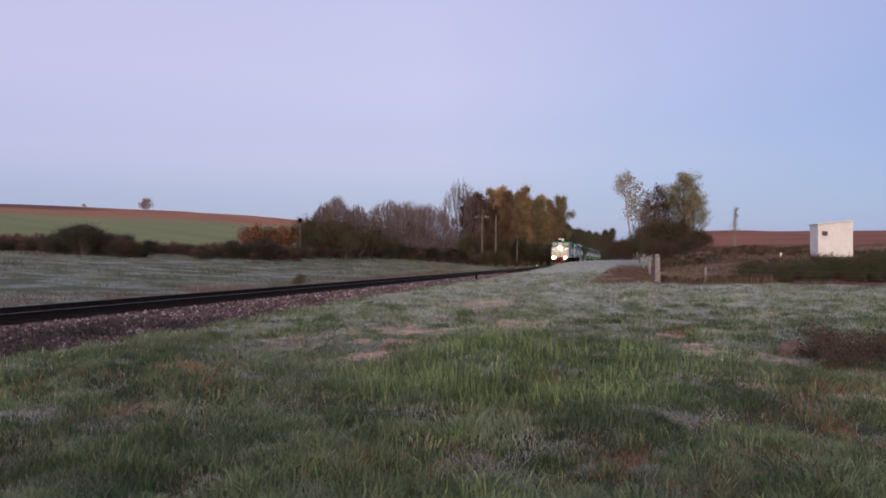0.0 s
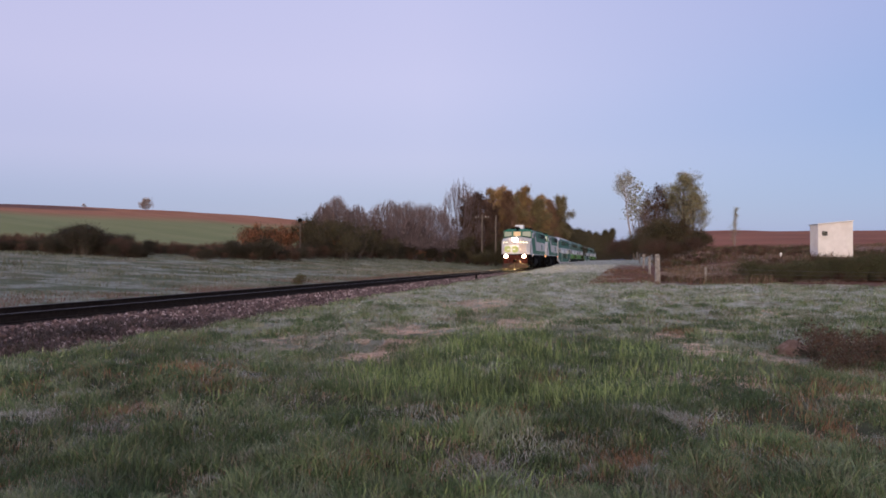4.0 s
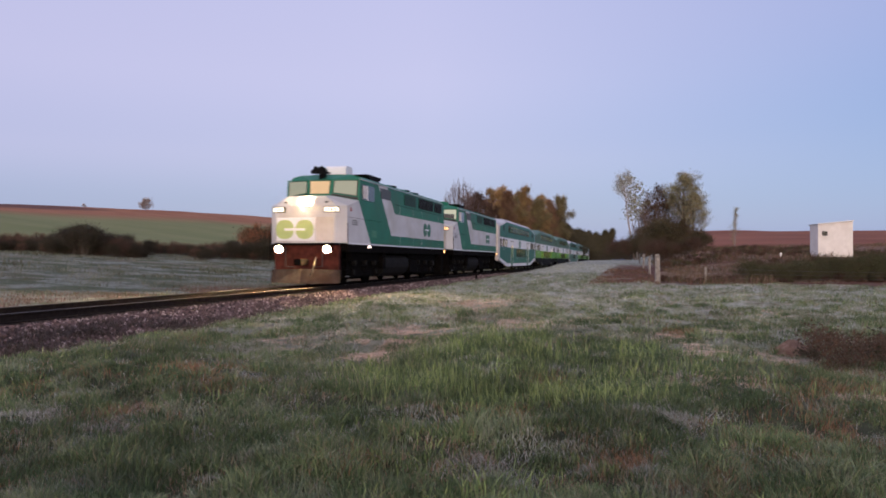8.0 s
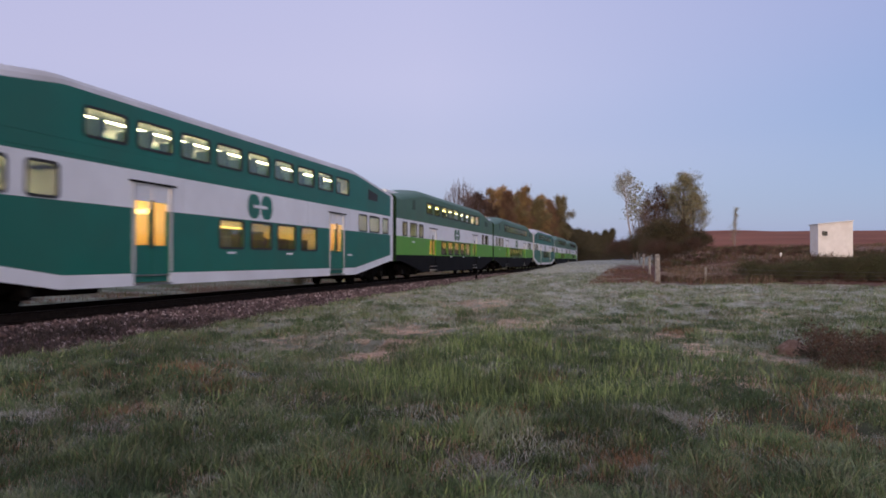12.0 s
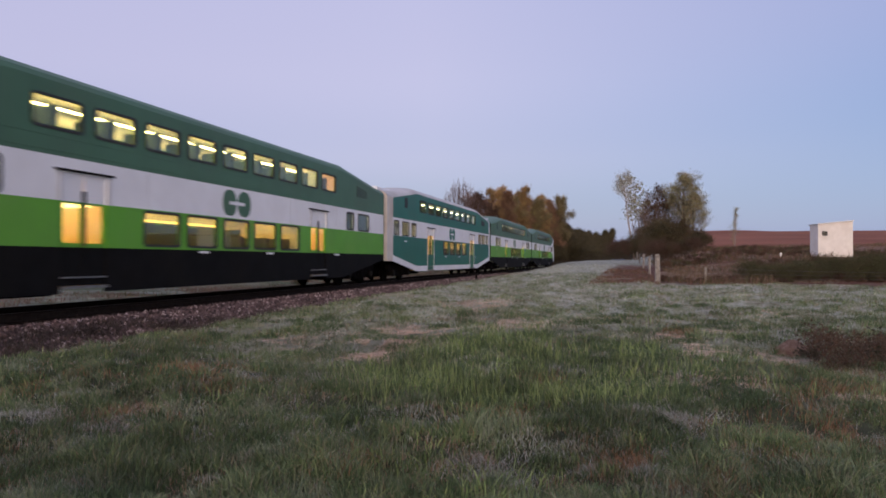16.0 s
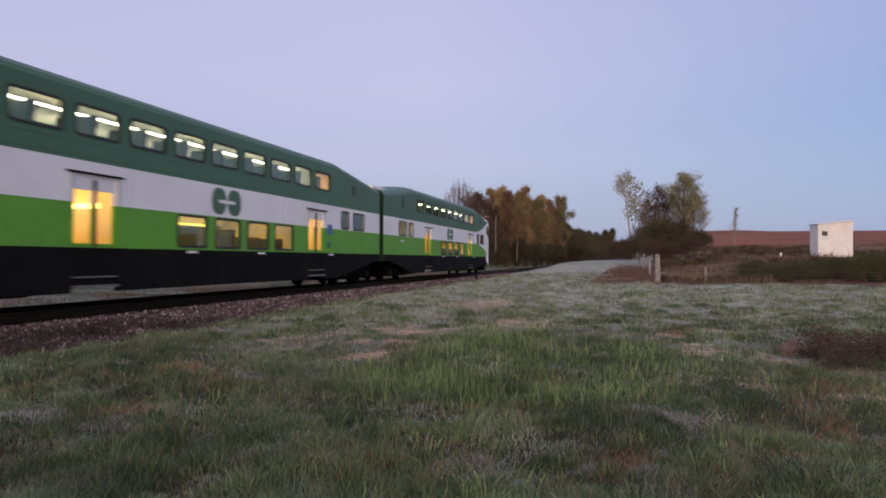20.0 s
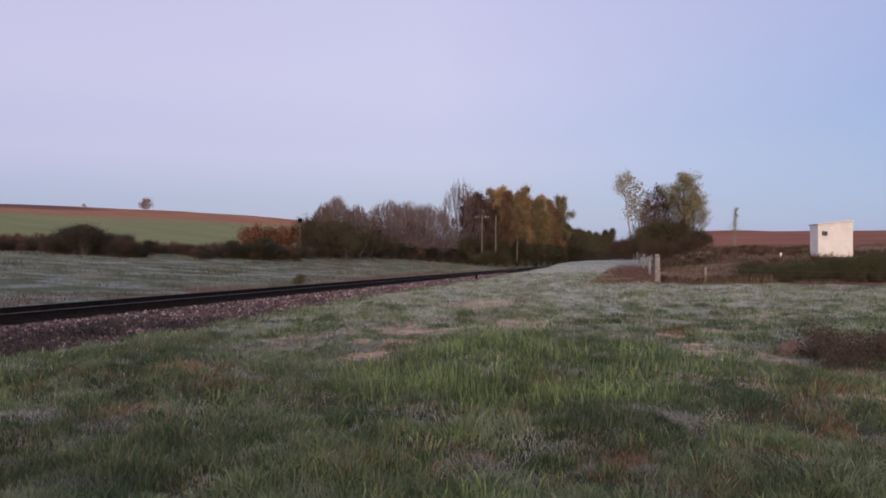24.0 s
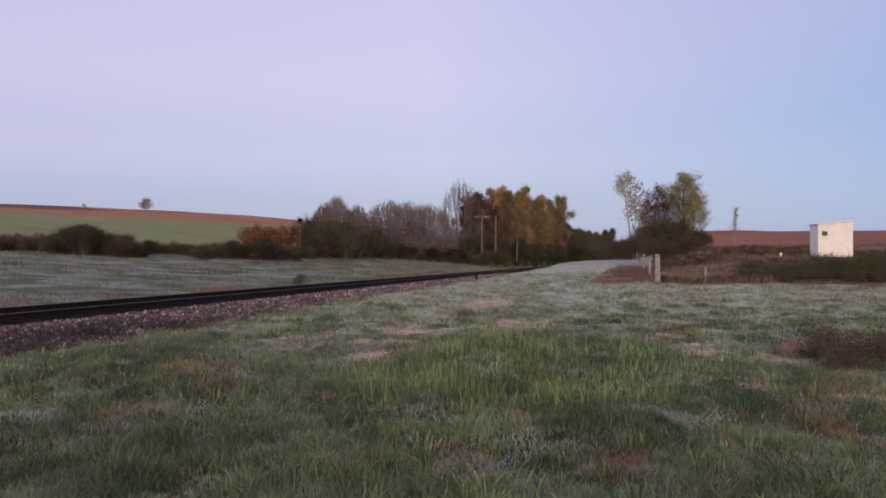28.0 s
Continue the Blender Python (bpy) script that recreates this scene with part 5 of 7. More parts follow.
    # floors, ceilings and fittings
    part("upper_floor", Shape().box(-HW + 0.07, HW - 0.07, B0, B1, 2.72, 2.80), M["lining"], car)
    part("lower_floor", Shape().box(-HW + 0.07, HW - 0.07, B0, B1, 0.46, 0.52), M["lining_low"], car)
    part("end_floor", Shape().box(-HW + 0.07, HW - 0.07, U0 + 0.1, B0, 1.3, 1.36), M["lining"], car)
    part("end_floor", Shape().box(-HW + 0.07, HW - 0.07, B1, CL - 0.1, 1.3, 1.36), M["lining"], car)
    part("ceiling", Shape().box(-HW + 0.07, HW - 0.07, B0, B1, 4.20, 4.23), M["lining"], car)
    for u in (B0, B1 - 0.06):
        part("bulkhead", Shape().box(-HW + 0.07, HW - 0.07, u, u + 0.06, 0.52, 4.30), M["lining"], car)
    for d in doors:
        for u in (d - 0.55, d + DOOR_W + 0.5):
            part("lobby_partition", Shape().box(-HW + 0.1, HW - 0.1, u, u + 0.04, 0.52, 2.70), M["lining"], car)
        part("lobby_light", Shape().box(-0.9, 0.9, d - 0.1, d + DOOR_W + 0.1, 2.64, 2.68), M["lobby"], car, "glowing amber ceiling panel")
        part("lobby_lamp", Shape().box(-0.9, 0.7, d + DOOR_W + 0.40, d + DOOR_W + 0.48, 2.12, 2.22), M["lobby_lamp"], car, "bright warm wall lamp")
        for u in (d + 0.25, d + 0.95):
            part("grab_rail", Shape().cyl((0.7, u), 0.025, 2, 0.52, 2.6, 8), M["gasket"], car)
        part("grab_rail", Shape().box(0.4, 0.44, d, d + DOOR_W, 1.50, 1.54), M["gasket"], car)
        part("lobby_post", Shape().box(-0.05, 0.05, d - 0.2, d + DOOR_W + 0.2, 0.52, 2.62), M["lining"], car)
    for x in (0.94, -0.94):
        for i in range(9 if teal else 8):
            a = B0 + 0.35 + 1.646 * i
            part("tube_light", Shape().box(x - 0.025, x + 0.025, a, a + (1.63 if wide else 1.58), 3.965, 4.0), M["tube" if teal else ("tube_warm" if wide else "tube_white")], car, "bright warm white light tube")
    if not teal:
        part("bay_partition", Shape().box(-HW + 0.07, HW - 0.07, 17.50, 17.54, 2.80, 4.19), M["lining"], car)
        part("bay_light", Shape().box(-0.6, 0.6, 17.9, 18.9, 4.12, 4.17), M["tube_amber"], car, "amber light panel in the rear bay")
    for i, (a, b) in enumerate(lows):
        part("lower_light", Shape().box(-1.36, -1.28, a - 0.2, b + 0.05, 2.06, 2.12), M["tube_low"], car, "amber light strip")
        part("saloon_light", Shape().box(-0.10, 0.10, a, b, 2.60, 2.64), M["tube_saloon"], car, "amber ceiling light")
        part("seat_screen", Shape().box(-1.1, -0.2, a + 0.5 + 0.22 * math.sin(i * 2.3), a + 0.56 + 0.22 * math.sin(i * 2.3), 0.52, 1.95), M["seat"], car)
    for a, b in ((0.5, 3.9), (B1 + 0.3, CL - 0.4)):
        part("tube_light", Shape().box(-0.05, 0.05, a, b, 3.2, 3.25), M["tube_end"], car, "dim warm light strip")
        part("ceiling", Shape().box(-HW + 0.07, HW - 0.07, a - 0.3, b + 0.2, 3.26, 3.30), M["lining"], car)
    sm = kept("seat", seat_mesh)
    for i in range(9):
        for sx in (-0.9, 0.9):
            part("seat", sm, None, car, at=pose(sx, UP_WIN[i][0] + 0.2, 2.80))
    for i in range(5):
        for sx in (-0.9, 0.9):
            part("seat", sm, None, car, at=pose(sx, 8.9 + 1.5 * i, 0.52))
    # underneath
    bogie(car, 2.15, 2.5, 0.42)
    bogie(car, CL - 2.15, 2.5, 0.42)
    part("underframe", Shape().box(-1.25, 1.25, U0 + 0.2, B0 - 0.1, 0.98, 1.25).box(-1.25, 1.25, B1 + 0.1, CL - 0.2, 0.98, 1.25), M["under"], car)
    # near-black boxes, added to fill the see-through gap below the floor with shade
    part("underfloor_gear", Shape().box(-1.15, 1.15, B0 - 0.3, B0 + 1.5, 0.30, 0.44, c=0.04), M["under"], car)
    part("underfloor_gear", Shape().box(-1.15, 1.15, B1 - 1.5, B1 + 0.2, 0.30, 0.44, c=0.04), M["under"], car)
    # added near-black box hides the bright ground behind each truck
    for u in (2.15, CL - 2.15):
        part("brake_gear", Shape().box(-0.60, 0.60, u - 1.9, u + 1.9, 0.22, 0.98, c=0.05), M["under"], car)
    part("coupler", Shape().box(-0.12, 0.12, U0 - 0.5, U0 + 0.2, 0.78, 1.0, c=0.03), M["under"], car)
    part("gangway", Shape().box(-1.1, 1.1, U0 - 0.5, U0, 1.05, 3.6, c=0.05), M["under"], car, "folded rubber gangway bellows")
    if cab:
        cab_end(car)
    return car


def cab_end(car):
    """Rounded white driving end, with windscreen, lights and a green arc on its sides."""
    rows = [(0.58, 1.02), (0.80, 1.16), (1.25, 1.25), (1.9, 1.28), (2.5, 1.24), (2.85, 1.18), (3.3, 1.04), (3.65, 0.86), (3.84, 0.70), (4.0, 0.48), (4.12, 0.26), (4.185, 0.0)]

    def nose(t, z, proud=0.0):
        """The driving end's surface; t runs across from -1 to 1."""
        out = float(np.interp(z, [r[0] for r in rows], [r[1] for r in rows]))
        w = float(np.interp(z, [0.95, 3.84, 3.95, 4.05, 4.12, 4.185], [HW, HW, HW - 0.06, HW - 0.22, HW - 0.5, HW - 0.9]))
        return ((w + proud * abs(t)) * t, CL + out * (1 - abs(t) ** 4.0) + proud, z)
    s = Shape()
    k = 15
    v = [nose(-1 + 2 * i / (k - 1), z) for z, _ in rows for i in range(k)]
    f = [(a * k + b, a * k + b + 1, (a + 1) * k + b + 1, (a + 1) * k + b) for a in range(len(rows) - 1) for b in range(k - 1)]
    s.add(v, f)
    s.add([(HW * (-1 + 2 * i / (k - 1)), CL - 0.05, 0.58) for i in range(k)] + v[:k], [(i, i + 1, k + i + 1, k + i) for i in range(k - 1)])
    part("cab_nose", s, M["white"], car, "rounded white driving end", smooth=True)

    def glazing(t0, t1, z0, z1, proud):
        g, n = Shape(), 5
        p = [nose(t0 + (t1 - t0) * i / n, z0 + (z1 - z0) * j / 3, d) for d in (proud, proud - 0.03) for j in range(4) for i in range(n + 1)]
        q = 4 * (n + 1)
        face = [(o + j * (n + 1) + i, o + j * (n + 1) + i + 1, o + (j + 1) * (n + 1) + i + 1, o + (j + 1) * (n + 1) + i) for o in (0, q) for j in range(3) for i in range(n)]
        return g.add(p, face)
    for t0, t1, word in ((-0.5, 0.5, "dark raked windscreen"), (0.58, 0.97, "dark quarter window"), (-0.97, -0.58, "dark quarter window")):
        w = part("windscreen_surround", glazing(t0 - 0.02, t1 + 0.02 * (t1 < 0.9), 2.72, 3.56, 0.012), M["gasket"], car)
        part("windscreen", glazing(t0, t1, 2.78, 3.50, 0.02), M["darkglass"], w, word)
    for side in (1, -1):
        x = side * (HW + 0.003)
        part("cab_flash", Shape().prism([(19.4, 2.955), (CL, 2.955), (CL, 3.82), (CL - 0.35, 3.80), (22.6, 3.40), (21.0, 3.06)], 0, x, x + side * 0.005), M["white"], car, "white swept panel")
        arc = [(19.4 + 4.73 * math.sin(a), 2.115 - 1.05 * (1 - math.cos(a))) for a in np.linspace(0.35, 1.57, 9)]
        part("cab_flash", Shape().prism(arc + [(CL, 2.118), (21.1, 2.118)], 0, x, x + side * 0.005), M["white"], car, "white swept panel")
        part("cab_flash", Shape().prism([(CL - 1.0, 0.96), (CL, 0.58), (CL, 3.82), (CL - 0.35, 3.80), (CL - 1.0, 3.64)], 0, x + side * 0.006, x + side * 0.010), M["white"], car, "white driving end corner")
        part("cab_window", Shape().box(x, x + side * 0.018, CL - 0.92, CL - 0.60, 2.90, 3.54), M["darkglass"], car, "dark cab side window")
        part("quarter_window", Shape().prism([(CL - 0.50, 2.84), (CL - 0.02, 2.72), (CL - 0.06, 3.0), (CL - 0.22, 3.52), (CL - 0.46, 3.54)], 0, x, x + side * 0.018), M["darkglass"], car, "dark raked quarter window")
        part("tail_lamp", Shape().cyl((side * 1.1, 1.62), 0.09, 1, CL + 0.4, CL + 0.88, 12), M["gasket"], car)
    part("plough", Shape().prism([(CL + 0.1, 0.60), (CL + 0.72, 0.58), (CL + 0.6, 0.20), (CL + 0.1, 0.20)], 0, -1.15, 1.15), M["black"], car)


# ---- locomotive ----
def loco_side(s, side):
    """The painted side: 0 white, 1 green, split along the stripes."""
    x = side * 1.55
    polys = [
        (0, [(0, 1.64), (2.74, 1.64), (1.32, 3.26), (1.30, 3.34), (0, 3.06)]),
        (1, [(2.74, 1.64), (5.75, 1.64), (5.50, 2.08), (3.64, 4.20), (1.40, 4.20), (1.30, 3.34), (1.32, 3.26)]),
        (0, [(5.50, 2.08), (15.4, 2.08), (15.4, 3.08), (5.99, 3.08), (4.90, 4.20), (3.64, 4.20)]),
        (1, [(5.75, 1.64), (15.4, 1.64), (15.4, 2.08), (5.50, 2.08)]),
        (1, [(5.99, 3.08), (15.4, 3.08), (15.4, 4.20), (4.90, 4.20)]),
    ]
    for slot, ring in polys:
        s.add([(x, a, b) for a, b in ring], [tuple(range(len(ring)))], slot)


def locomotive(lead):
    lo = thing("locomotive", "green and white diesel locomotive " + ("with bright headlights leading the train" if lead else "coupled second, headlights dark"),
               "locomotive", group="locomotives of the train")
    W, G = M["locowhite"], M["locogreen"]
    s = Shape()
    loco_side(s, 1)
    loco_side(s, -1)
    # roof with sloped shoulders, rear wall, floor
    arch = [(1.55, 4.20), (1.42, 4.33), (1.05, 4.42), (0, 4.45), (-1.05, 4.42), (-1.42, 4.33), (-1.55, 4.20)]
    v = [(x, u, z) for u in (1.62, 15.1) for x, z in arch] + [(x * 0.97, 15.4, z - 0.16 * (z > 4.3)) for x, z in arch]
    s.add(v, [(7 * a + i, 7 * a + i + 1, 7 * a + 8 + i, 7 * a + 7 + i) for a in (0, 1) for i in range(6)], 1)
    s.add([(x, 15.4, z) for x, z in [(-1.55, 1.64), (1.55, 1.64)] + [(x * 0.97, z - 0.16 * (z > 4.3)) for x, z in arch]], [tuple(range(9))], 1)
    # nose: flat face, chamfered corners, raked top
    F = -0.30
    ch = [(-1.55, 0.0), (-1.22, F), (1.22, F), (1.55, 0.0)]
    for i in range(3):
        (x0, y0), (x1, y1) = ch[i], ch[i + 1]
        s.add([(x0, y0, 1.64), (x1, y1, 1.64), (x1, y1, 3.06), (x0, y0, 3.06)], [(0, 1, 2, 3)], 0)
    s.add([(-1.22, F, 3.06), (1.22, F, 3.06), (0.75, F + 0.08, 3.42), (-0.75, F + 0.08, 3.42)], [(0, 1, 2, 3)], 0)
    s.add([(-0.75, F + 0.08, 3.42), (0.75, F + 0.08, 3.42), (0.45, 0.98, 3.54), (-0.45, 0.98, 3.54)], [(0, 1, 2, 3)], 0)
    for sx in (1, -1):
        s.add([(sx * 1.22, F, 3.06), (sx * 1.55, 0, 3.06), (sx * 1.55, 1.30, 3.34), (sx * 0.45, 0.98, 3.54), (sx * 0.75, F + 0.08, 3.42)], [(0, 1, 2, 3, 4)], 0)
    part("body", s.mesh("body", [W, G], weld=True), None, lo)
    # cab front in three facets under a sloping brow
    c = Shape()
    foot = [(-1.55, 1.30, 3.34), (-0.45, 0.98, 3.54), (0.45, 0.98, 3.54), (1.55, 1.30, 3.34)]
    crown = [(-1.55, 1.40, 4.20), (-0.50, 1.10, 4.17), (0.50, 1.10, 4.17), (1.55, 1.40, 4.20)]
    rim = [(x, 1.62, z) for x, z in arch]
    c.add(foot + crown + rim, [(0, 1, 5, 4), (1, 2, 6, 5), (2, 3, 7, 6), (5, 6, 10, 11, 12), (6, 7, 8, 9, 10), (4, 5, 12, 13, 14)])
    part("cab_front", c, G, lo)

    def facet(k, a0, a1, b0, b1, proud, thick=0.02):
        """A pane on one facet of the cab front, between shares of its width and height."""
        p, q, r, t = (Vector(foot[k]), Vector(foot[k + 1]), Vector(crown[k + 1]), Vector(crown[k]))
        out = (q - p).cross(t - p).normalized()
        ring = [p.lerp(q, a).lerp(t.lerp(r, a), b) + out * proud for a, b in ((a0, b0), (a1, b0), (a1, b1), (a0, b1))]
        return Shape().add(ring + [w - out * thick for w in ring], [(0, 1, 2, 3), (4, 5, 6, 7), (0, 1, 5, 4), (1, 2, 6, 5), (2, 3, 7, 6), (3, 0, 4, 7)])
    # the panes themselves glow; there is no lamp in the cab
    for k, a0, a1, b0, b1, tint in ((0, 0.10, 0.90, 0.22, 0.92, "cabdim"), (1, 0.08, 0.92, 0.12, 0.92, "cablit"), (2, 0.10, 0.90, 0.22, 0.92, "cabdim" if lead else "cabpale")):
        sur = part("windscreen_surround", facet(k, a0 - 0.03, a1 + 0.03, b0 - 0.03, b1 + 0.03, 0.010), M["gasket"], lo)
        part("windscreen", facet(k, a0, a1, b0, b1, 0.018), M[tint], sur, "lit cab pane" if tint != "darkglass" else "dark raked windscreen")
        if k == 2 and not lead:
            part("dashboard", facet(k, a0 + 0.02, a1 - 0.10, b0, b0 + 0.34, 0.024), M["darkglass"], sur, "dark dashboard behind the pane")
        if k != 1:
            part("cowl", facet(k, 0.04, 0.96, 0.02, 0.14, 0.012), M["gasket"], lo, "dark cowl below the windscreen")
    for sx in (1, -1):
        x = sx * 1.55
        part("cab_window", Shape().box(x, x + sx * 0.02, 1.64, 3.10, 3.40, 4.02), M["darkglass"], lo, "dark cab side window")
        part("window_post", Shape().box(x + sx * 0.02, x + sx * 0.035, 2.20, 2.28, 3.40, 4.02), M["white"], lo)
        # the pane's lit look is painted as a cream panel over dark glass
        part("window_blind", Shape().box(x + sx * 0.021, x + sx * 0.03, 1.70, 2.15, 3.46, 3.98), M["cream"], lo, "cream panel standing for a lit pane")
        part("sill_stripe", Shape().box(x, x + sx * 0.012, 0.0, 15.4, 1.60, 1.655), M["white"], lo, "thin white sill line")
        part("frame_rail", Shape().box(x - sx * 0.25, x, 0.05, 15.35, 1.30, 1.60), M["under"], lo)
        for a, b, z0, z1 in ((3.95, 5.35, 3.64, 4.08), (7.48, 9.40, 3.60, 4.12), (10.02, 11.42, 3.60, 4.12), (11.48, 12.88, 3.60, 4.12), (13.15, 14.75, 3.60, 4.12)):
            g = part("grille", Shape().box(x, x + sx * 0.015, a, b, z0, z1), M["brownglass"] if a < 6 else (M["louvre_green"] if a < 9 else M["black"]), lo, "dark radiator grille" if a > 6 else "dark engine room window")
            if a < 6:
                continue
            bars = Shape()
            for k in range(13):
                z = z0 + (z1 - z0) * (k + 0.5) / 13
                bars.box(x + sx * 0.015, x + sx * 0.024, a, b, z - 0.007, z + 0.007)
            part("louvre", bars, M["louvre_green"] if 7 < a < 9 else M["gasket"], g)
        logo(lo, pose(sx * 1.551, 11.65, 2.56, 0, 0, 0 if sx > 0 else 180), 0.95, "locogreen")
        nb = Shape()
        for k in range(3):
            nb.box(x, x + sx * 0.006, 2.85 + 0.22 * k, 3.01 + 0.22 * k, 1.93, 2.22)
        part("fleet_number_bars", nb, M["faint"], lo, "faint pale plain bars")
        sb = Shape()
        for z in (2.35, 2.43, 2.51):
            sb.box(x, x + sx * 0.006, 0.55, 1.15, z, z + 0.035)
        part("louvre", sb, M["gasket"], lo)
        part("side_lamp", Shape().box(x + sx * 0.012, x + sx * 0.05, 2.35, 2.62, 1.50, 1.57), M["marker"] if lead else M["gasket"], lo, "small glowing sill lamp")
        part("rear_lamp", Shape().box(x - sx * 0.12, x + sx * 0.05, 15.41, 15.5, 1.42, 1.55), M["amber"], lo, "glowing amber lamp")
        part("badge", Shape().prism([(0.42 + 0.09 * math.cos(a), 2.93 + 0.09 * math.sin(a)) for a in np.linspace(0, 6.28, 12, endpoint=False)], 0, x, x + sx * 0.006),
             mat("dull_red_badge", (0.30, 0.05, 0.06), (0.25, 0.04, 0.05), 0.5), lo, "small red badge")
        part("panel_seam", Shape().box(x, x + sx * 0.005, 6.0, 15.3, 3.50, 3.515), M["black"], lo)
        part("panel_seam", Shape().box(x, x + sx * 0.005, 0.1, 4.2, 2.62, 2.63), M["under"], lo)
        for u in (6.8, 9.0, 10.6, 14.1):
            part("panel_seam", Shape().box(x, x + sx * 0.005, u, u + 0.012, 1.7, 3.48), M["greyroof"], lo)
        # number boards on the chamfered corners
        cx, cy = sx * 1.06, F
        bd = part("number_board", Shape().box(-0.29, 0.29, -0.05, 0.05, -0.11, 0.11, c=0.03), M["black"], lo, "black-framed lit number board",
                  at=pose(cx, cy - 0.03, 2.90, 0, 0, sx * 20))
        part("lit_panel", Shape().box(-0.25, 0.25, -0.06, -0.052, -0.075, 0.075), M["numlit"] if lead else M["numamber"], bd)
        dg = Shape()
        for k in range(3):
            dg.box(-0.17 + 0.13 * k, -0.09 + 0.13 * k, -0.066, -0.06, -0.055, 0.055)
        part("number_bars", dg, M["black"], bd)
        part("class_light", Shape().box(-0.16, 0.16, -0.03, 0.03, -0.03, 0.03), M["gasket"], lo, at=pose(sx * 0.92, F + 0.06, 3.18, 0, 0, sx * 10))
        # ditch lights
        d = part("ditch_light", Shape().cyl((0, 0), 0.16, 1, -0.10, 0.12, 16), M["under"], lo, at=pose(sx * 0.98, F - 0.16, 1.40))
        part("lens", Shape().cyl((0, 0), 0.125, 1, -0.115, -0.10, 16), M["ditch"] if lead else M["glass"], d, "glowing lens" if lead else "unlit lens")
        # steps and handrails
        st = Shape()
        for k, z in enumerate((0.35, 0.68, 1.0, 1.3)):
            st.box(sx * 1.18, sx * 1.5, 0.0, 0.36, z, z + 0.03)
        st.box(sx * 1.16, sx * 1.19, -0.02, 0.40, 0.33, 1.6)
        part("steps", st, M["under"], lo)
        part("handrail", Shape().tube([(sx * 1.58, -0.02, 0.9), (sx * 1.60, -0.04, 1.7), (sx * 1.58, -0.02, 2.4)], [0.018] * 3), M["under"], lo)
        part("step_edge", Shape().box(sx * 1.46, sx * 1.51, 0.0, 0.36, 0.355, 0.385), M["steel"], lo)
    # nose face
    pl = part("nose_plate", Shape().box(-1.18, 0.36, F - 0.025, F, 1.72, 2.60, c=0.02), M["white"], lo, "flat white front plate")
    logo(pl, pose(-0.44, F - 0.026, 2.15, 0, 0, -90), 1.02, "logo")
    part("nose_door", Shape().box(0.42, 1.14, F - 0.015, F, 1.70, 2.62, c=0.02), M["cream"], lo, "soiled nose door")
    part("anticlimber", Shape().box(-1.25, 1.25, F - 0.16, 0.05, 1.55, 1.64, c=0.02), M["under"], lo)
    hl = part("headlight", Shape().box(-0.28, 0.28, F, F + 0.14, 3.06, 3.32, c=0.05), M["gasket"], lo)
    for c2 in (-0.13, 0.13):
        part("lens", Shape().cyl((c2, 3.19), 0.10, 1, F - 0.015, F, 16), M["headlight"] if lead else M["glass"], hl, "glowing lens" if lead else "unlit lens")
    part("pilot", Shape().prism([(F + 0.05, 1.55), (F + 0.25, 1.55), (F + 0.25, 0.25), (F + 0.10, 0.25)], 0, -1.3, 1.3), M["redpaint"] if lead else M["under"], lo, "dull red pilot plate" if lead else "dark pilot plate")
    for sx in (1, -1):
        part("pilot_handrail", Shape().tube([(sx * 0.75, F - 0.14, 1.5), (sx * 0.75, F - 0.16, 0.75), (sx * 0.35, F - 0.16, 0.72)], [0.02] * 3), M["gasket"], lo)
    plow = Shape()
    plow.add([(-1.4, -0.5, 0.12), (0, -1.0, 0.10), (1.4, -0.5, 0.12), (1.4, -0.45, 0.62), (0, -0.85, 0.66), (-1.4, -0.45, 0.62),
              (-1.4, -0.42, 0.12), (0, -0.92, 0.10), (1.4, -0.42, 0.12), (1.4, -0.38, 0.62), (0, -0.77, 0.66), (-1.4, -0.38, 0.62)],
             [(0, 1, 4, 5), (1, 2, 3, 4), (6, 7, 10, 11), (7, 8, 9, 10), (5, 4, 10, 11), (4, 3, 9, 10), (0, 1, 7, 6), (1, 2, 8, 7)])
    plow.v = [(x, y + 0.15, z) for x, y, z in plow.v]
    part("snowplough", plow, M["dust"] if lead else M["under"], lo, "dusty grey snowplough")
    part("coupler", Shape().box(-0.14, 0.14, -1.05, F, 0.78, 1.04, c=0.04), M["under"], lo, "rusty knuckle coupler")
    part("hose", Shape().tube([(0.5, -0.45, 1.1), (0.52, -0.70, 0.8), (0.45, -0.75, 0.5), (0.35, -0.70, 0.4)], [0.03] * 4), M["gasket"], lo)
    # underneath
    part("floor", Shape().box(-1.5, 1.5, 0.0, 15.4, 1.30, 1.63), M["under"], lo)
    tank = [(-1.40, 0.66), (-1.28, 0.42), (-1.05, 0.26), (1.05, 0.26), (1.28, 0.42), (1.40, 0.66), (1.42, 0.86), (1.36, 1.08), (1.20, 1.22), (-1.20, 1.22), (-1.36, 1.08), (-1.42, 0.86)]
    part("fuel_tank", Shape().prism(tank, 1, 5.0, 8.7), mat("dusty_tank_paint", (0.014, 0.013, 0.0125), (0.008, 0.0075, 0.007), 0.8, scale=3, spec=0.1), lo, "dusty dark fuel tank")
    # near-black boxes, added to block the view of bright ground under the frame
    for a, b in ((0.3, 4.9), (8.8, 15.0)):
        part("gearbox", Shape().box(-0.62, 0.62, a, b, 0.20, 1.3, c=0.05), M["under"], lo, "near-black filler box hiding the ground under the frame")
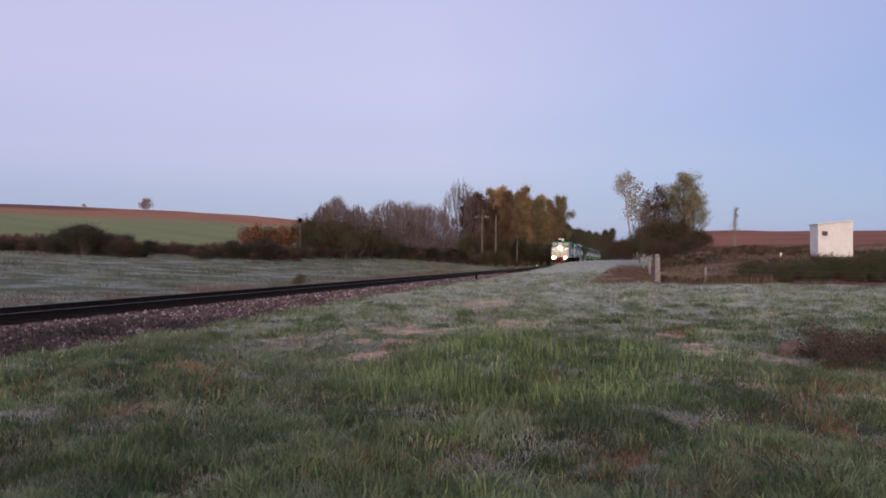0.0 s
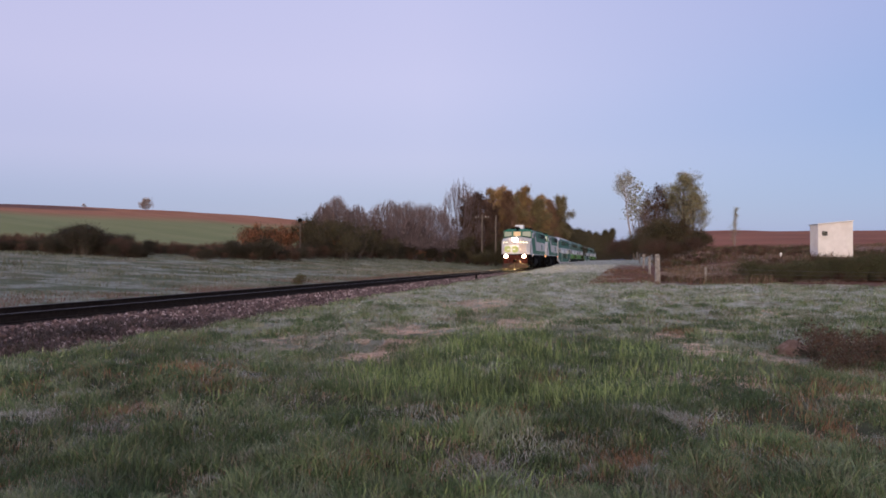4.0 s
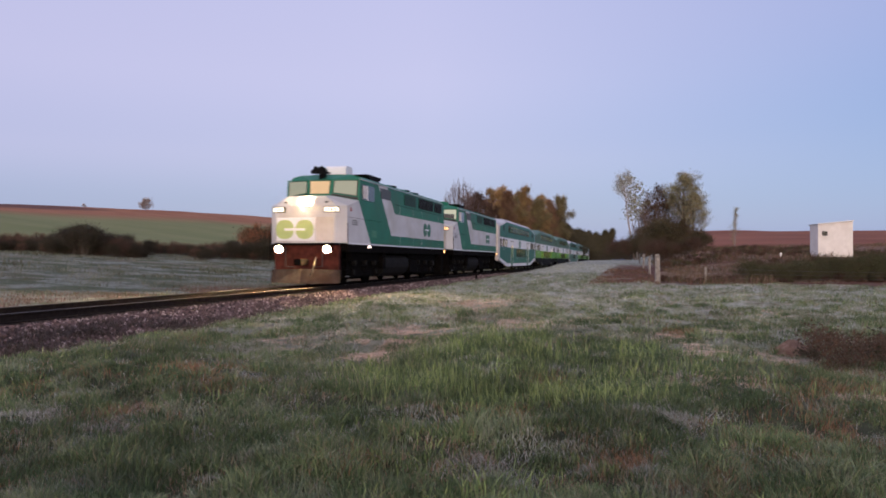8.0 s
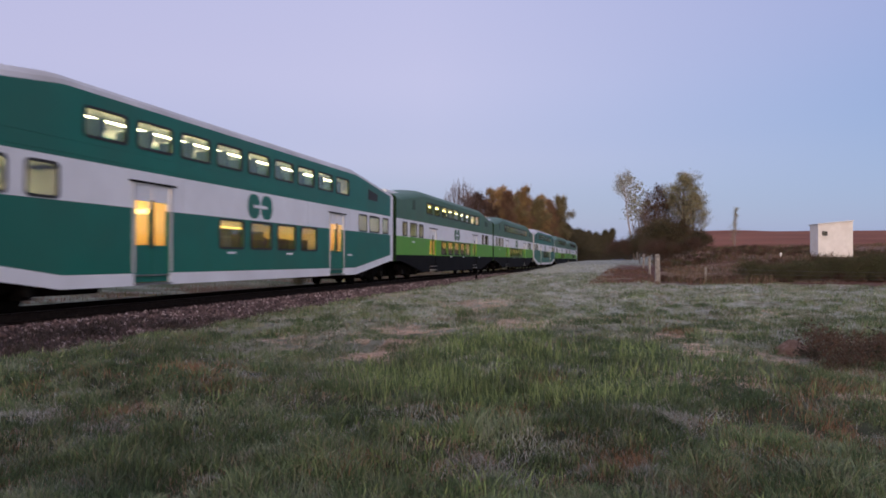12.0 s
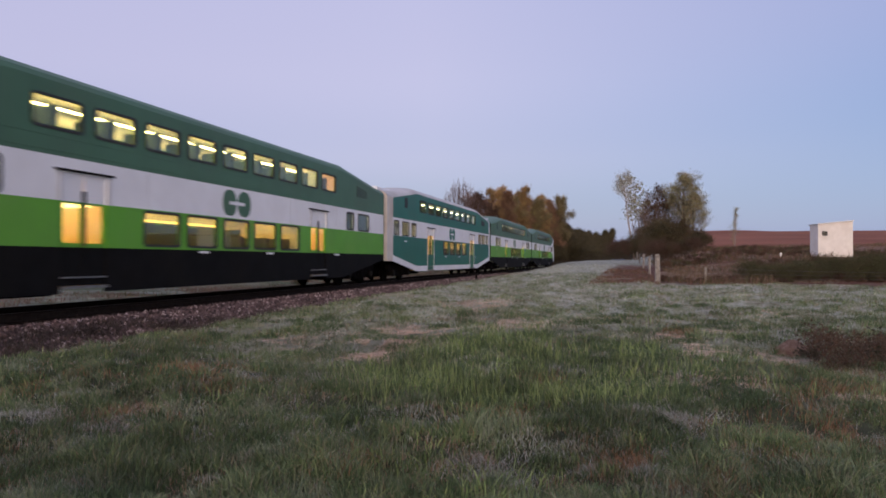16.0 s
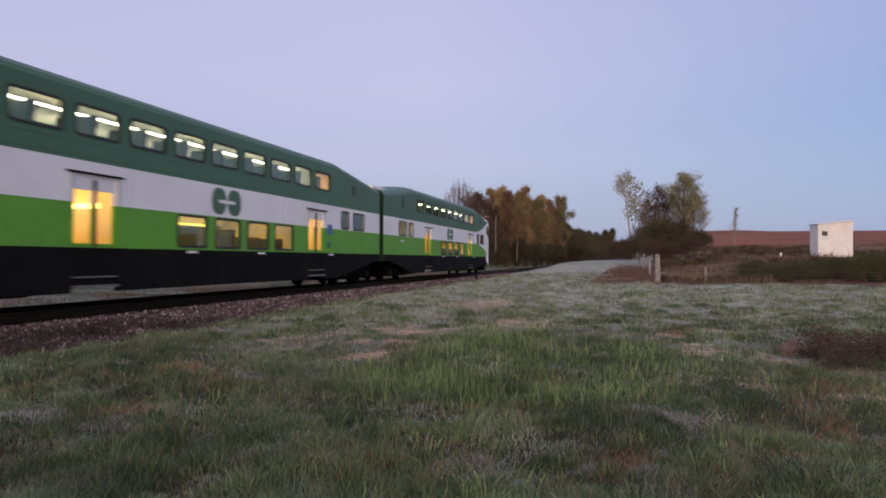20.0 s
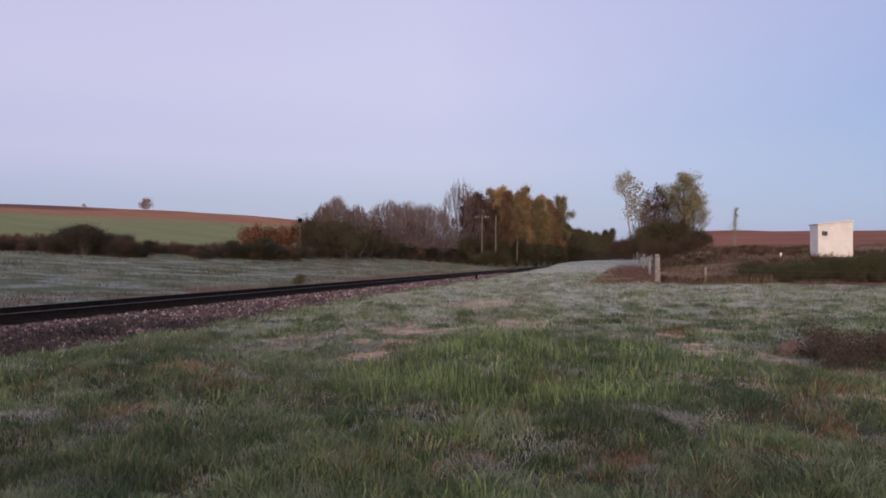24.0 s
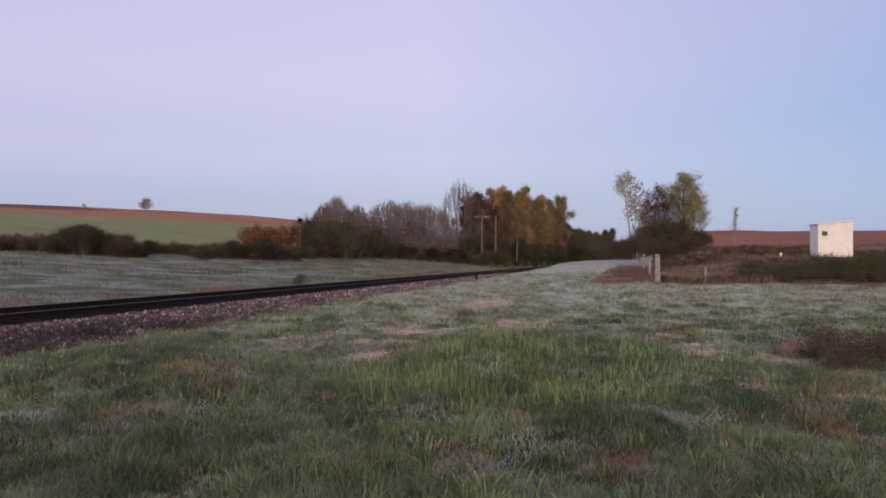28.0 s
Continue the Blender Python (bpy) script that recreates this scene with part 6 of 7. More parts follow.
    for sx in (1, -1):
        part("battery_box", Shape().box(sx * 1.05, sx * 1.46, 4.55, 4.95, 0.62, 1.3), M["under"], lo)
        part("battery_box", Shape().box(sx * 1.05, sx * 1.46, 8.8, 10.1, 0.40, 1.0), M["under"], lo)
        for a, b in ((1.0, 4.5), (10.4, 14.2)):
            # dark fillers added beside the trucks for the unbroken shade there
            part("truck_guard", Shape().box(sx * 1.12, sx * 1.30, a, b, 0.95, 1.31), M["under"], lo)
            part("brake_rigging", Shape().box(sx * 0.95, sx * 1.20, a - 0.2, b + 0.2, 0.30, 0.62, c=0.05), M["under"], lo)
            for u in (a + 0.5, (a + b) / 2, b - 0.6):
                part("brake_cylinder", Shape().cyl((u, 0.88), 0.11, 0, sx * 1.2, sx * 1.36, 12), M["axlecap"], lo, "dusty brake cylinder")
        part("end_steps", Shape().box(sx * 1.1, sx * 1.5, 14.9, 15.3, 0.3, 1.3), M["under"], lo)
    part("air_tank", Shape().cyl((1.2, 1.15), 0.16, 1, 8.9, 10.3, 14), M["under"], lo)
    bogie(lo, 2.9, 2.75, 0.51, True)
    bogie(lo, 12.1, 2.75, 0.51, True)
    # roof
    part("rain_strip", Shape().box(1.51, 1.58, 1.45, 15.1, 4.185, 4.21).box(-1.58, -1.51, 1.45, 15.1, 4.185, 4.21), M["greyroof"], lo)
    horn = Shape()
    for x, a in ((-0.22, 0), (0.0, 0), (0.22, 0), (-0.1, 1), (0.14, 1)):
        horn.cyl((x, 4.60 if a else 4.48), 0.10, 1, 0.85, 1.40, 10, r2=0.03)
    horn.box(-0.1, 0.1, 1.2, 1.5, 4.16, 4.65).box(-0.3, 0.3, 1.28, 1.42, 4.44, 4.50)
    part("horn", horn, M["black"], lo, "black multi-chime air horn")
    if lead:
        part("air_conditioner", Shape().box(-0.45, 0.45, 2.70, 3.5, 4.42, 4.92, c=0.08), M["white"], lo, "white roof air conditioner")
    else:
        part("roof_dome", Shape().cyl((0, 3.0), 0.62, 2, 4.40, 4.74, 24, r2=0.55), M["locogreen"], lo, "green round roof housing")
    part("exhaust_deck", Shape().prism([(4.0, 4.42), (3.6, 4.60), (3.6, 4.65), (5.4, 4.65), (5.4, 4.60), (5.0, 4.42)], 0, -1.1, 1.1), M["black"], lo, "black raised roof deck")
    fan = kept("fan", lambda: Shape().cyl((0, 0), 0.68, 2, 0.0, 0.09, 22).cyl((0, 0), 0.72, 2, 0.06, 0.10, 22).mesh("roof_fan", M["black"]))
    for u in (7.7, 10.0, 11.6, 13.3):
        part("roof_fan", fan, None, lo, at=pose(0.35 if u < 13 else 0, u, 4.43))
    for u in (6.4, 9.0, 12.5, 14.4):
        part("lift_lug", Shape().box(-0.9, -0.7, u, u + 0.08, 4.40, 4.50).box(0.95, 1.1, u, u + 0.08, 4.38, 4.47), M["locogreen"], lo)
    part("rear_gangway", Shape().box(-0.5, 0.5, 15.4, 15.9, 1.3, 3.2, c=0.04), M["under"], lo)
    return lo


def train():
    cars = []
    l1, l2 = locomotive(True), locomotive(False)
    cars.append((l1, -35.3, 15.4))
    cars.append((l2, -17.6, 15.4))
    c1 = coach("teal")
    c2 = coach("green", wide=True)
    c5 = coach("green", plate=True)
    cars.append((c1, 0.0, CL))
    cars.append((c2, PITCH, CL))
    cars.append((copy_thing(c2, Matrix()), 2 * PITCH, CL))
    cars.append((copy_thing(c1, Matrix()), 3 * PITCH, CL))
    cars.append((c5, 4 * PITCH, CL))
    cars.append((coach("green", True), 5 * PITCH, CL))
    return cars


TRAIN = train()

# ---- grass: blades on the lawn in three kinds ----
def patch(x, y, size, seed, lo, hi):
    return ss(lo, hi, lumps(x, y, size, seed))


def surface_z(x, y):
    """The ground, or the ballast where it lies higher."""
    o = np.abs(x - line_x(y))
    return np.maximum(ground_z(x, y), np.where(o < 3.7, np.interp(o, [1.75, 3.7], [-0.19, -0.49]), -9.0))


def blades(name, label, n, spot, height, width, lean, material, seed, seg=2, kind="stuff"):
    """spot(rng, n) gives plan points; each blade is a tapering bent strip."""
    rng = np.random.RandomState(seed)
    x, y = spot(rng, n)
    n = len(x)
    z = surface_z(x, y) - 0.01
    h = height(rng, x, y)
    w = width * rng.uniform(0.6, 1.3, n) * (1 + np.hypot(x, y) / 16)
    a, l = rng.uniform(0, 6.283, n), np.abs(rng.normal(0, lean, n)) * h
    ax, ay = np.cos(a), np.sin(a)
    g = rng.uniform(0, 6.283, n)
    sx, sy = np.cos(g) * w, np.sin(g) * w
    rows = []
    for k in range(seg):
        f = k / seg
        cx, cy, cz = x + ax * l * f * f, y + ay * l * f * f, z + h * f * (1 - 0.12 * f)
        t = 1 - 0.45 * f
        rows += [np.stack([cx - sx * t, cy - sy * t, cz], -1), np.stack([cx + sx * t, cy + sy * t, cz], -1)]
    rows.append(np.stack([x + ax * l, y + ay * l, z + h * 0.88], -1))
    v = np.stack(rows, 1)
    k = v.shape[1]
    tri = []
    for j in range(seg - 1):
        tri += [(2 * j, 2 * j + 1, 2 * j + 3), (2 * j, 2 * j + 3, 2 * j + 2)]
    tri.append((2 * seg - 2, 2 * seg - 1, 2 * seg))
    f = (np.array(tri)[None] + (np.arange(n) * k)[:, None, None]).reshape(-1, 3)
    return thing(name, label, "grass", kind=kind, shape=quick_mesh(name, v.reshape(-1, 3), f, material))


def lawn_spot(near, far, power, keep):
    def spot(rng, n):
        d = near + (far - near) * rng.rand(n) ** power
        t = rng.uniform(-0.62, 0.62, n)
        a = YAW
        x, y = -math.sin(a) * d + math.cos(a) * t * d, math.cos(a) * d + math.sin(a) * t * d
        ok = (x - line_x(y) > 3.45 + 0.25 * lattice(x, y, 1.1, 93)) & ((y < 32.5 + 0.05 * x + 0.7 * lattice(x, y, 2.0, 91)) | (x < -1.4 + 0.6 * lattice(x, y, 3.0, 92)) | ((y > 80) & (x < 1.0))) & (rng.rand(n) < keep(x, y))
        return x[ok], y[ok]
    return spot


def tall_zone(x, y):
    """Where the long green grass stands, about ten metres in front of the camera."""
    e = ((x + 1.4) / 2.5) ** 2 + ((y - 10.0) / 3.0) ** 2
    return np.clip(1.25 - e, 0, 1) * (0.15 + 0.85 * patch(x, y, 0.7, 41, -0.3, 0.5))


# worn straw-coloured patches of the lawn: bearing, distance, size; and rimed hollows near the camera
WORN = [((x - 784) / 1338.6, d, r) for x, d, r in ((656, 11.6, 0.55), (700, 14.6, 0.6), (735, 13.8, 0.5), (725, 12.1, 0.5), (682, 12.8, 0.45), (757, 11.9, 0.4), (835, 15.8, 0.5), (880, 17.2, 0.6), (1180, 13.2, 0.35), (850, 20.5, 0.9), (920, 15.2, 0.7), (1010, 17.0, 0.8), (1350, 18.0, 0.7),
        (1265, 14.2, 0.35), (1240, 11.6, 0.4), (1330, 11.3, 0.4), (1210, 9.1, 0.42), (1290, 9.0, 0.35), (1530, 8.0, 0.35), (490, 13.0, 0.5), (175, 6.8, 0.32), (230, 6.5, 0.22), (1395, 10.4, 0.4))]
RIME = [((x - 784) / 1338.6, d, r) for x, d, r in ((40, 6.6, 0.4), (170, 6.4, 0.3), (300, 5.9, 0.35), (460, 7.2, 0.5), (640, 6.6, 0.4), (860, 5.6, 0.35), (1130, 7.4, 0.5), (1180, 5.5, 0.4),
        (1300, 6.2, 0.4), (520, 9.5, 0.6), (420, 12.0, 0.7), (120, 5.4, 0.3), (1480, 10.0, 0.5))]


def centres(spots):
    w = np.array(spots)
    return (-math.sin(YAW) * w[:, 1] + math.cos(YAW) * w[:, 0] * w[:, 1], math.cos(YAW) * w[:, 1] + math.sin(YAW) * w[:, 0] * w[:, 1], w[:, 2])


def wear(x, y, spots=None):
    """How bare the lawn is at a place, 0 to 1, with a ragged edge."""
    k = np.zeros(np.shape(x))
    for cx, cy, r in zip(*centres(spots or WORN)):
        k = np.maximum(k, 1.25 - ((x - cx) ** 2 + ((y - cy) * 0.75) ** 2) / (r * r))
    return np.clip(k + 0.55 * lumps(x, y, 0.5, 87), 0, 1) * (k > -0.6)


def among(spots, ragged):
    def spot(rng, n):
        cx, cy, r = centres(spots)
        w = r ** 2 * (8 / np.maximum(cy, 5)) ** 0.5
        k = rng.choice(len(cx), n, p=w / w.sum())
        x, y = cx[k] + rng.normal(0, 0.7, n) * r[k], cy[k] + rng.normal(0, 0.95, n) * r[k]
        ok = rng.rand(n) < patch(x, y, 0.35, ragged, -0.5, 0.4)
        return x[ok], y[ok]
    return spot


def turf_material(name, greens, frost, straw, f0=0.49, f1=0.64, s0=0.58, s1=0.70, scale=1.5):
    """Blades: green tones by blade, turned to hoar frost or straw where the lawn is so."""
    m = leaf(name, greens, 0.15)
    nt = m.node_tree
    n, ln = nt.nodes.new, nt.links.new
    tc = n("ShaderNodeTexCoord")
    geo = n("ShaderNodeNewGeometry")
    hsv = [k for k in nt.nodes if k.type == "HUE_SAT"][0]
    src = hsv.inputs["Color"].links[0].from_socket
    col = src
    for tone, a, b, sc, off in ((frost, f0, f1, scale, 0.0), (straw, s0, s1, scale * 0.62, 7.3)):
        mp, no = n("ShaderNodeMapping"), n("ShaderNodeTexNoise")
        mp.inputs["Location"].default_value = (off, off * 0.7, 0)
        mp.inputs["Scale"].default_value = (1, 1, 0)
        ln(tc.outputs["Object"], mp.inputs["Vector"])
        no.inputs["Scale"].default_value, no.inputs["Detail"].default_value, no.inputs["Roughness"].default_value = sc, 7, 0.68
        ln(mp.outputs[0], no.inputs["Vector"])
        mr = n("ShaderNodeMapRange")
        mr.inputs["From Min"].default_value, mr.inputs["From Max"].default_value = a, b
        mr.inputs["To Max"].default_value = 0.8
        ln(no.outputs["Fac"], mr.inputs["Value"])
        rb = n("ShaderNodeMapRange")
        rb.inputs["To Min"].default_value, rb.inputs["To Max"].default_value = 0.55, 1.0
        ln(geo.outputs["Random Per Island"], rb.inputs["Value"])
        # frost and straw tones weaken towards the camera, so the far lawn stays paler
        sp = n("ShaderNodeSeparateXYZ")
        ln(tc.outputs["Object"], sp.inputs[0])
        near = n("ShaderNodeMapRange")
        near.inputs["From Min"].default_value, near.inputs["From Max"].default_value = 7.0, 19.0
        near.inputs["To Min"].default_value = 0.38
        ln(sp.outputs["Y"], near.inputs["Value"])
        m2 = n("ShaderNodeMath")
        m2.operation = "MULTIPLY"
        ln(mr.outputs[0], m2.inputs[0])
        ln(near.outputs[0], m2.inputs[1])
        mu = n("ShaderNodeMath")
        mu.operation = "MULTIPLY"
        ln(m2.outputs[0], mu.inputs[0])
        ln(rb.outputs[0], mu.inputs[1])
        mx = n("ShaderNodeMix")
        mx.data_type = "RGBA"
        mx.inputs["B"].default_value = (*tone, 1)
        ln(mu.outputs[0], mx.inputs["Factor"])
        ln(col, mx.inputs["A"])
        col = mx.outputs["Result"]
    ln(col, hsv.inputs["Color"])
    return m


def tussocks():
    """Domed clumps of grass that stand out of the turf near the camera, in three tones."""
    for tone, count, seed, hi, words in ((M["blade"], 480, 131, 0.17, "domed green grass tussocks"), (M["blade_clump"], 800, 132, 0.15, "dark blue-green grass tussocks"),
                                         (M["blade_rime"], 340, 133, 0.10, "grey frosted grass tussocks")):
        def spot(rng, n):
            cx, cy = lawn_spot(4.4, 20, 1.5, lambda x, y: 0.3 + 0.7 * patch(x, y, 1.1, seed, -0.3, 0.3))(rng, count)
            r = rng.uniform(0.07, 0.20, len(cx)) * (1 + cy / 25)
            k = rng.randint(0, len(cx), n)
            a, q = rng.uniform(0, 6.283, n), np.sqrt(rng.rand(n))
            spot.dome = 1.15 - 0.75 * q * q
            return cx[k] + np.cos(a) * q * r[k] * 1.25, cy[k] + np.sin(a) * q * r[k] * 1.25
        blades("grass_tussock", words, count * 75, spot, lambda r, x, y: r.uniform(0.55, 1.0, len(x)) * hi * spot.dome, 0.0030, 0.7, tone, seed + 10)


def build_grass():
    M["blade_clump"] = leaf("dark_clump_blades", [(0.042, 0.074, 0.038), (0.080, 0.130, 0.062), (0.145, 0.210, 0.098), (0.06, 0.095, 0.048), (0.11, 0.115, 0.065)], 0.3)
    M["blade_rime"] = leaf("frosted_clump_blades", [(0.30, 0.33, 0.30), (0.46, 0.48, 0.45), (0.16, 0.20, 0.14), (0.36, 0.33, 0.28)], 0.2)
    M["blade"] = turf_material("turf_blades", [(0.056, 0.100, 0.048), (0.125, 0.185, 0.082), (0.230, 0.290, 0.138), (0.078, 0.128, 0.060), (0.31, 0.26, 0.18)],
                               (0.52, 0.53, 0.47), (0.48, 0.35, 0.26))
    M["blade_tall"] = leaf("long_green_blades", [(0.10, 0.15, 0.055), (0.19, 0.26, 0.095), (0.32, 0.39, 0.17), (0.13, 0.18, 0.072), (0.07, 0.11, 0.04)], 0.2)
    M["blade_frost"] = leaf("frosted_blades", [(0.46, 0.48, 0.42), (0.66, 0.67, 0.62), (0.30, 0.34, 0.23), (0.52, 0.49, 0.41)], 0.2)
    M["blade_dry"] = leaf("dry_straw_blades", [(0.38, 0.26, 0.19), (0.48, 0.37, 0.30), (0.26, 0.17, 0.11), (0.30, 0.15, 0.085)], 0.2)
    M["blade_mead"] = turf_material("meadow_blades", [(0.09, 0.11, 0.064), (0.14, 0.16, 0.095), (0.11, 0.115, 0.07), (0.19, 0.185, 0.125)],
                                    (0.33, 0.34, 0.31), (0.24, 0.17, 0.12), 0.42, 0.60, 0.58, 0.70, 0.35)
    tuft = lambda x, y: np.clip(0.5 + 0.75 * lumps(x, y, 0.42, 51), 0, 1.3)
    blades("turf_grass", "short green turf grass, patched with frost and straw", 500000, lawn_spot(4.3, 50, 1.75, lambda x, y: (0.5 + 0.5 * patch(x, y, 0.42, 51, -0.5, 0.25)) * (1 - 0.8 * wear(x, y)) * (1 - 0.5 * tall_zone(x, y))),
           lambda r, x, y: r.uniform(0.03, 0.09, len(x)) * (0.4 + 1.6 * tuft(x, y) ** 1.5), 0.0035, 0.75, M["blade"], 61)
    # hoar frost, thickened with distance to put sunlit brightness into the far lawn
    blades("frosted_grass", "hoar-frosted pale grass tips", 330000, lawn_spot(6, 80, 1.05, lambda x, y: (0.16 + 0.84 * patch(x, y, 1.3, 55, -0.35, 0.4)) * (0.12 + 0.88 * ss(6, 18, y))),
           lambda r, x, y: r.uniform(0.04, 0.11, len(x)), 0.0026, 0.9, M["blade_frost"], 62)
    blades("tall_grass", "long bright green grass tuft in the lawn", 62000, lawn_spot(6.5, 15, 1.0, lambda x, y: tall_zone(x, y) * (1 - 0.8 * wear(x, y))),
           lambda r, x, y: r.uniform(0.10, 0.36, len(x)) * (0.5 + 0.6 * tuft(x, y)), 0.0026, 0.5, M["blade_tall"], 63, seg=3)
    # shade at the tall tufts' foot is put into a darker blade colour
    blades("turf_grass", "green grass at the foot of the long tufts, darkened for the shade there", 70000, lawn_spot(6.5, 15, 1.0, lambda x, y: tall_zone(x, y) ** 0.7 * (1 - 0.8 * wear(x, y))),
           lambda r, x, y: r.uniform(0.06, 0.16, len(x)), 0.0034, 0.6, M["blade_clump"], 66)
    blades("tall_grass", "scattered longer green blades over the lawn", 30000, lawn_spot(4.3, 26, 1.4, lambda x, y: patch(x, y, 0.8, 57, 0.25, 0.7)),
           lambda r, x, y: r.uniform(0.08, 0.19, len(x)), 0.0032, 0.55, M["blade_tall"], 64, seg=3)
    blades("dry_grass", "tan and rusty dead grass in patches", 150000, lawn_spot(4.5, 45, 1.3, lambda x, y: 0.16 + 0.84 * patch(x, y, 0.9, 59, 0.35, 0.8)),
           lambda r, x, y: r.uniform(0.03, 0.09, len(x)), 0.0022, 0.7, M["blade_dry"], 65)
    tussocks()
    straw = leaf("pale_pink_straw", [(0.54, 0.38, 0.31), (0.70, 0.56, 0.48), (0.42, 0.26, 0.19), (0.74, 0.63, 0.56), (0.58, 0.39, 0.29)], 0.2)
    blades("dry_grass", "flattened frosted straw in worn lawn patches", 130000, among(WORN, 71), lambda r, x, y: r.uniform(0.015, 0.05, len(x)), 0.0030, 2.4, straw, 72)
    rime = leaf("grey_rimed_blades", [(0.34, 0.345, 0.34), (0.48, 0.475, 0.47), (0.18, 0.20, 0.16), (0.38, 0.32, 0.295)], 0.2)
    blades("frosted_grass", "grey rimed grass lying over in clumps", 60000, among(RIME, 74), lambda r, x, y: r.uniform(0.03, 0.08, len(x)), 0.0018, 1.4, rime, 75)
    rust = [((x - 784) / 1338.6, d, r) for x, d, r in ((75, 8.6, 0.45), (190, 6.9, 0.22), (315, 12.4, 0.3), (405, 8.4, 0.35), (330, 9.5, 0.5), (970, 9.4, 0.3), (1160, 16.5, 0.5), (1195, 14.0, 0.4),
            (1110, 5.7, 0.25), (1250, 5.3, 0.35), (1400, 6.2, 0.5), (1500, 8.5, 0.7), (1520, 6.4, 0.5), (890, 7.2, 0.35), (610, 6.0, 0.3))]
    blades("dry_grass", "rusty brown dead weeds standing in the lawn", 19000, among(rust, 78), lambda r, x, y: r.uniform(0.04, 0.15, len(x)), 0.0024, 0.8,
           leaf("rusty_blades", [(0.26, 0.13, 0.070), (0.17, 0.090, 0.055), (0.33, 0.20, 0.12), (0.12, 0.09, 0.05)], 0.2), 73)

    def meadow_spot(rng, n):
        y = 6 + 110 * rng.rand(n) ** 1.3
        q = 3.3 + 38 * rng.rand(n)
        x = line_x(y) - q
        ok = rng.rand(n) < 0.12 + 0.88 * patch(x, y, 3.2, 75, -0.3, 0.4)
        return x[ok], y[ok]
    blades("meadow_grass", "rank frosted meadow grass across the line", 70000, meadow_spot, lambda r, x, y: r.uniform(0.06, 0.22, len(x)) * (0.5 + patch(x, y, 2.1, 77, -0.4, 0.4)), 0.004, 0.9, M["blade_mead"], 76)
    blades("meadow_grass", "rank green meadow grass across the line", 60000, lambda rng, n: meadow_spot(rng, n), lambda r, x, y: r.uniform(0.06, 0.22, len(x)), 0.004, 0.8, M["blade_mead"], 79)

    def tussock_spot(rng, n):
        y = 8 + 85 * rng.rand(n) ** 1.2
        x = line_x(y) - 4 - 34 * rng.rand(n)
        ok = rng.rand(n) < patch(x, y, 2.4, 88, 0.4, 0.7)
        return x[ok], y[ok]
    blades("meadow_grass", "dark green grass tussocks in the frosted meadow", 55000, tussock_spot, lambda r, x, y: r.uniform(0.08, 0.30, len(x)), 0.004, 0.7,
           leaf("dark_tussock_blades", [(0.05, 0.068, 0.034), (0.085, 0.10, 0.05), (0.13, 0.115, 0.07), (0.06, 0.055, 0.036)], 0.2), 89)

    def verge_spot(rng, n):
        y = 4 + 70 * rng.rand(n) ** 1.4
        o = 3.15 + np.abs(rng.normal(0, 0.40, n)) + 0.30 * swell(np.zeros(n), y, 3.0, 81)
        x = line_x(y) + o
        ok = rng.rand(n) < patch(x, y, 1.3, 83, -0.4, 0.3)
        return x[ok], y[ok]
    blades("verge_weeds", "dark dead weeds along the ballast edge", 16000, verge_spot, lambda r, x, y: r.uniform(0.04, 0.16, len(x)), 0.0045, 1.0,
           leaf("dead_verge_weeds", [(0.05, 0.04, 0.034), (0.09, 0.07, 0.058), (0.13, 0.105, 0.085), (0.05, 0.055, 0.03)], 0.15), 84)


    def debris(rng, n):
        k = rng.randint(0, 7, n)
        y = np.array([9.6, 10.8, 11.6, 12.5, 13.4, 15.0, 17.5])[k] + rng.normal(0, 0.38, n)
        return line_x(y) + np.array([2.9, 2.5, 2.7, 2.3, 2.9, 3.1, 3.2])[k] + rng.normal(0, 0.27, n), y
    blades("verge_weeds", "dark dead weed clumps on the ballast shoulder", 4200, debris, lambda r, x, y: r.uniform(0.05, 0.22, len(x)), 0.003, 1.6,
           leaf("dark_debris", [(0.03, 0.024, 0.02), (0.055, 0.042, 0.036), (0.09, 0.07, 0.06)], 0.1), 90)

    def far_verge(rng, n):
        y = 8 + 80 * rng.rand(n) ** 1.2
        x = line_x(y) - 4.2 - np.abs(rng.normal(0, 2.2, n))
        ok = rng.rand(n) < patch(x, y, 2.6, 85, -0.3, 0.4)
        return x[ok], y[ok]
    blades("verge_weeds", "pinkish brown dead weeds beyond the track", 42000, far_verge, lambda r, x, y: r.uniform(0.04, 0.14, len(x)), 0.0045, 0.9,
           leaf("pinkish_dead_weeds", [(0.17, 0.105, 0.085), (0.23, 0.155, 0.13), (0.12, 0.08, 0.06), (0.15, 0.13, 0.09)], 0.15), 86)

    def brush_spot(rng, n):
        y = 33 + 62 * rng.rand(n) ** 1.2
        x = np.where(y > 37, 2.3, 1.4) + rng.rand(n) * (0.62 * y)
        ok = ((y > 41) | (x < 6.0)) & (y > 33.2 + 0.05 * x + 0.6 * lattice(x, y, 2.0, 95)) & (rng.rand(n) < 0.25 + 0.75 * patch(x, y, 3.0, 96, -0.4, 0.3))
        return x[ok], y[ok]
    def flat_spot(rng, n):
        y = 35.5 + 18 * rng.rand(n)
        x = 1.6 + rng.rand(n) * 0.20 * y
        ok = rng.rand(n) < 0.3 + 0.7 * patch(x, y, 2.2, 99, -0.4, 0.3)
        return x[ok], y[ok]
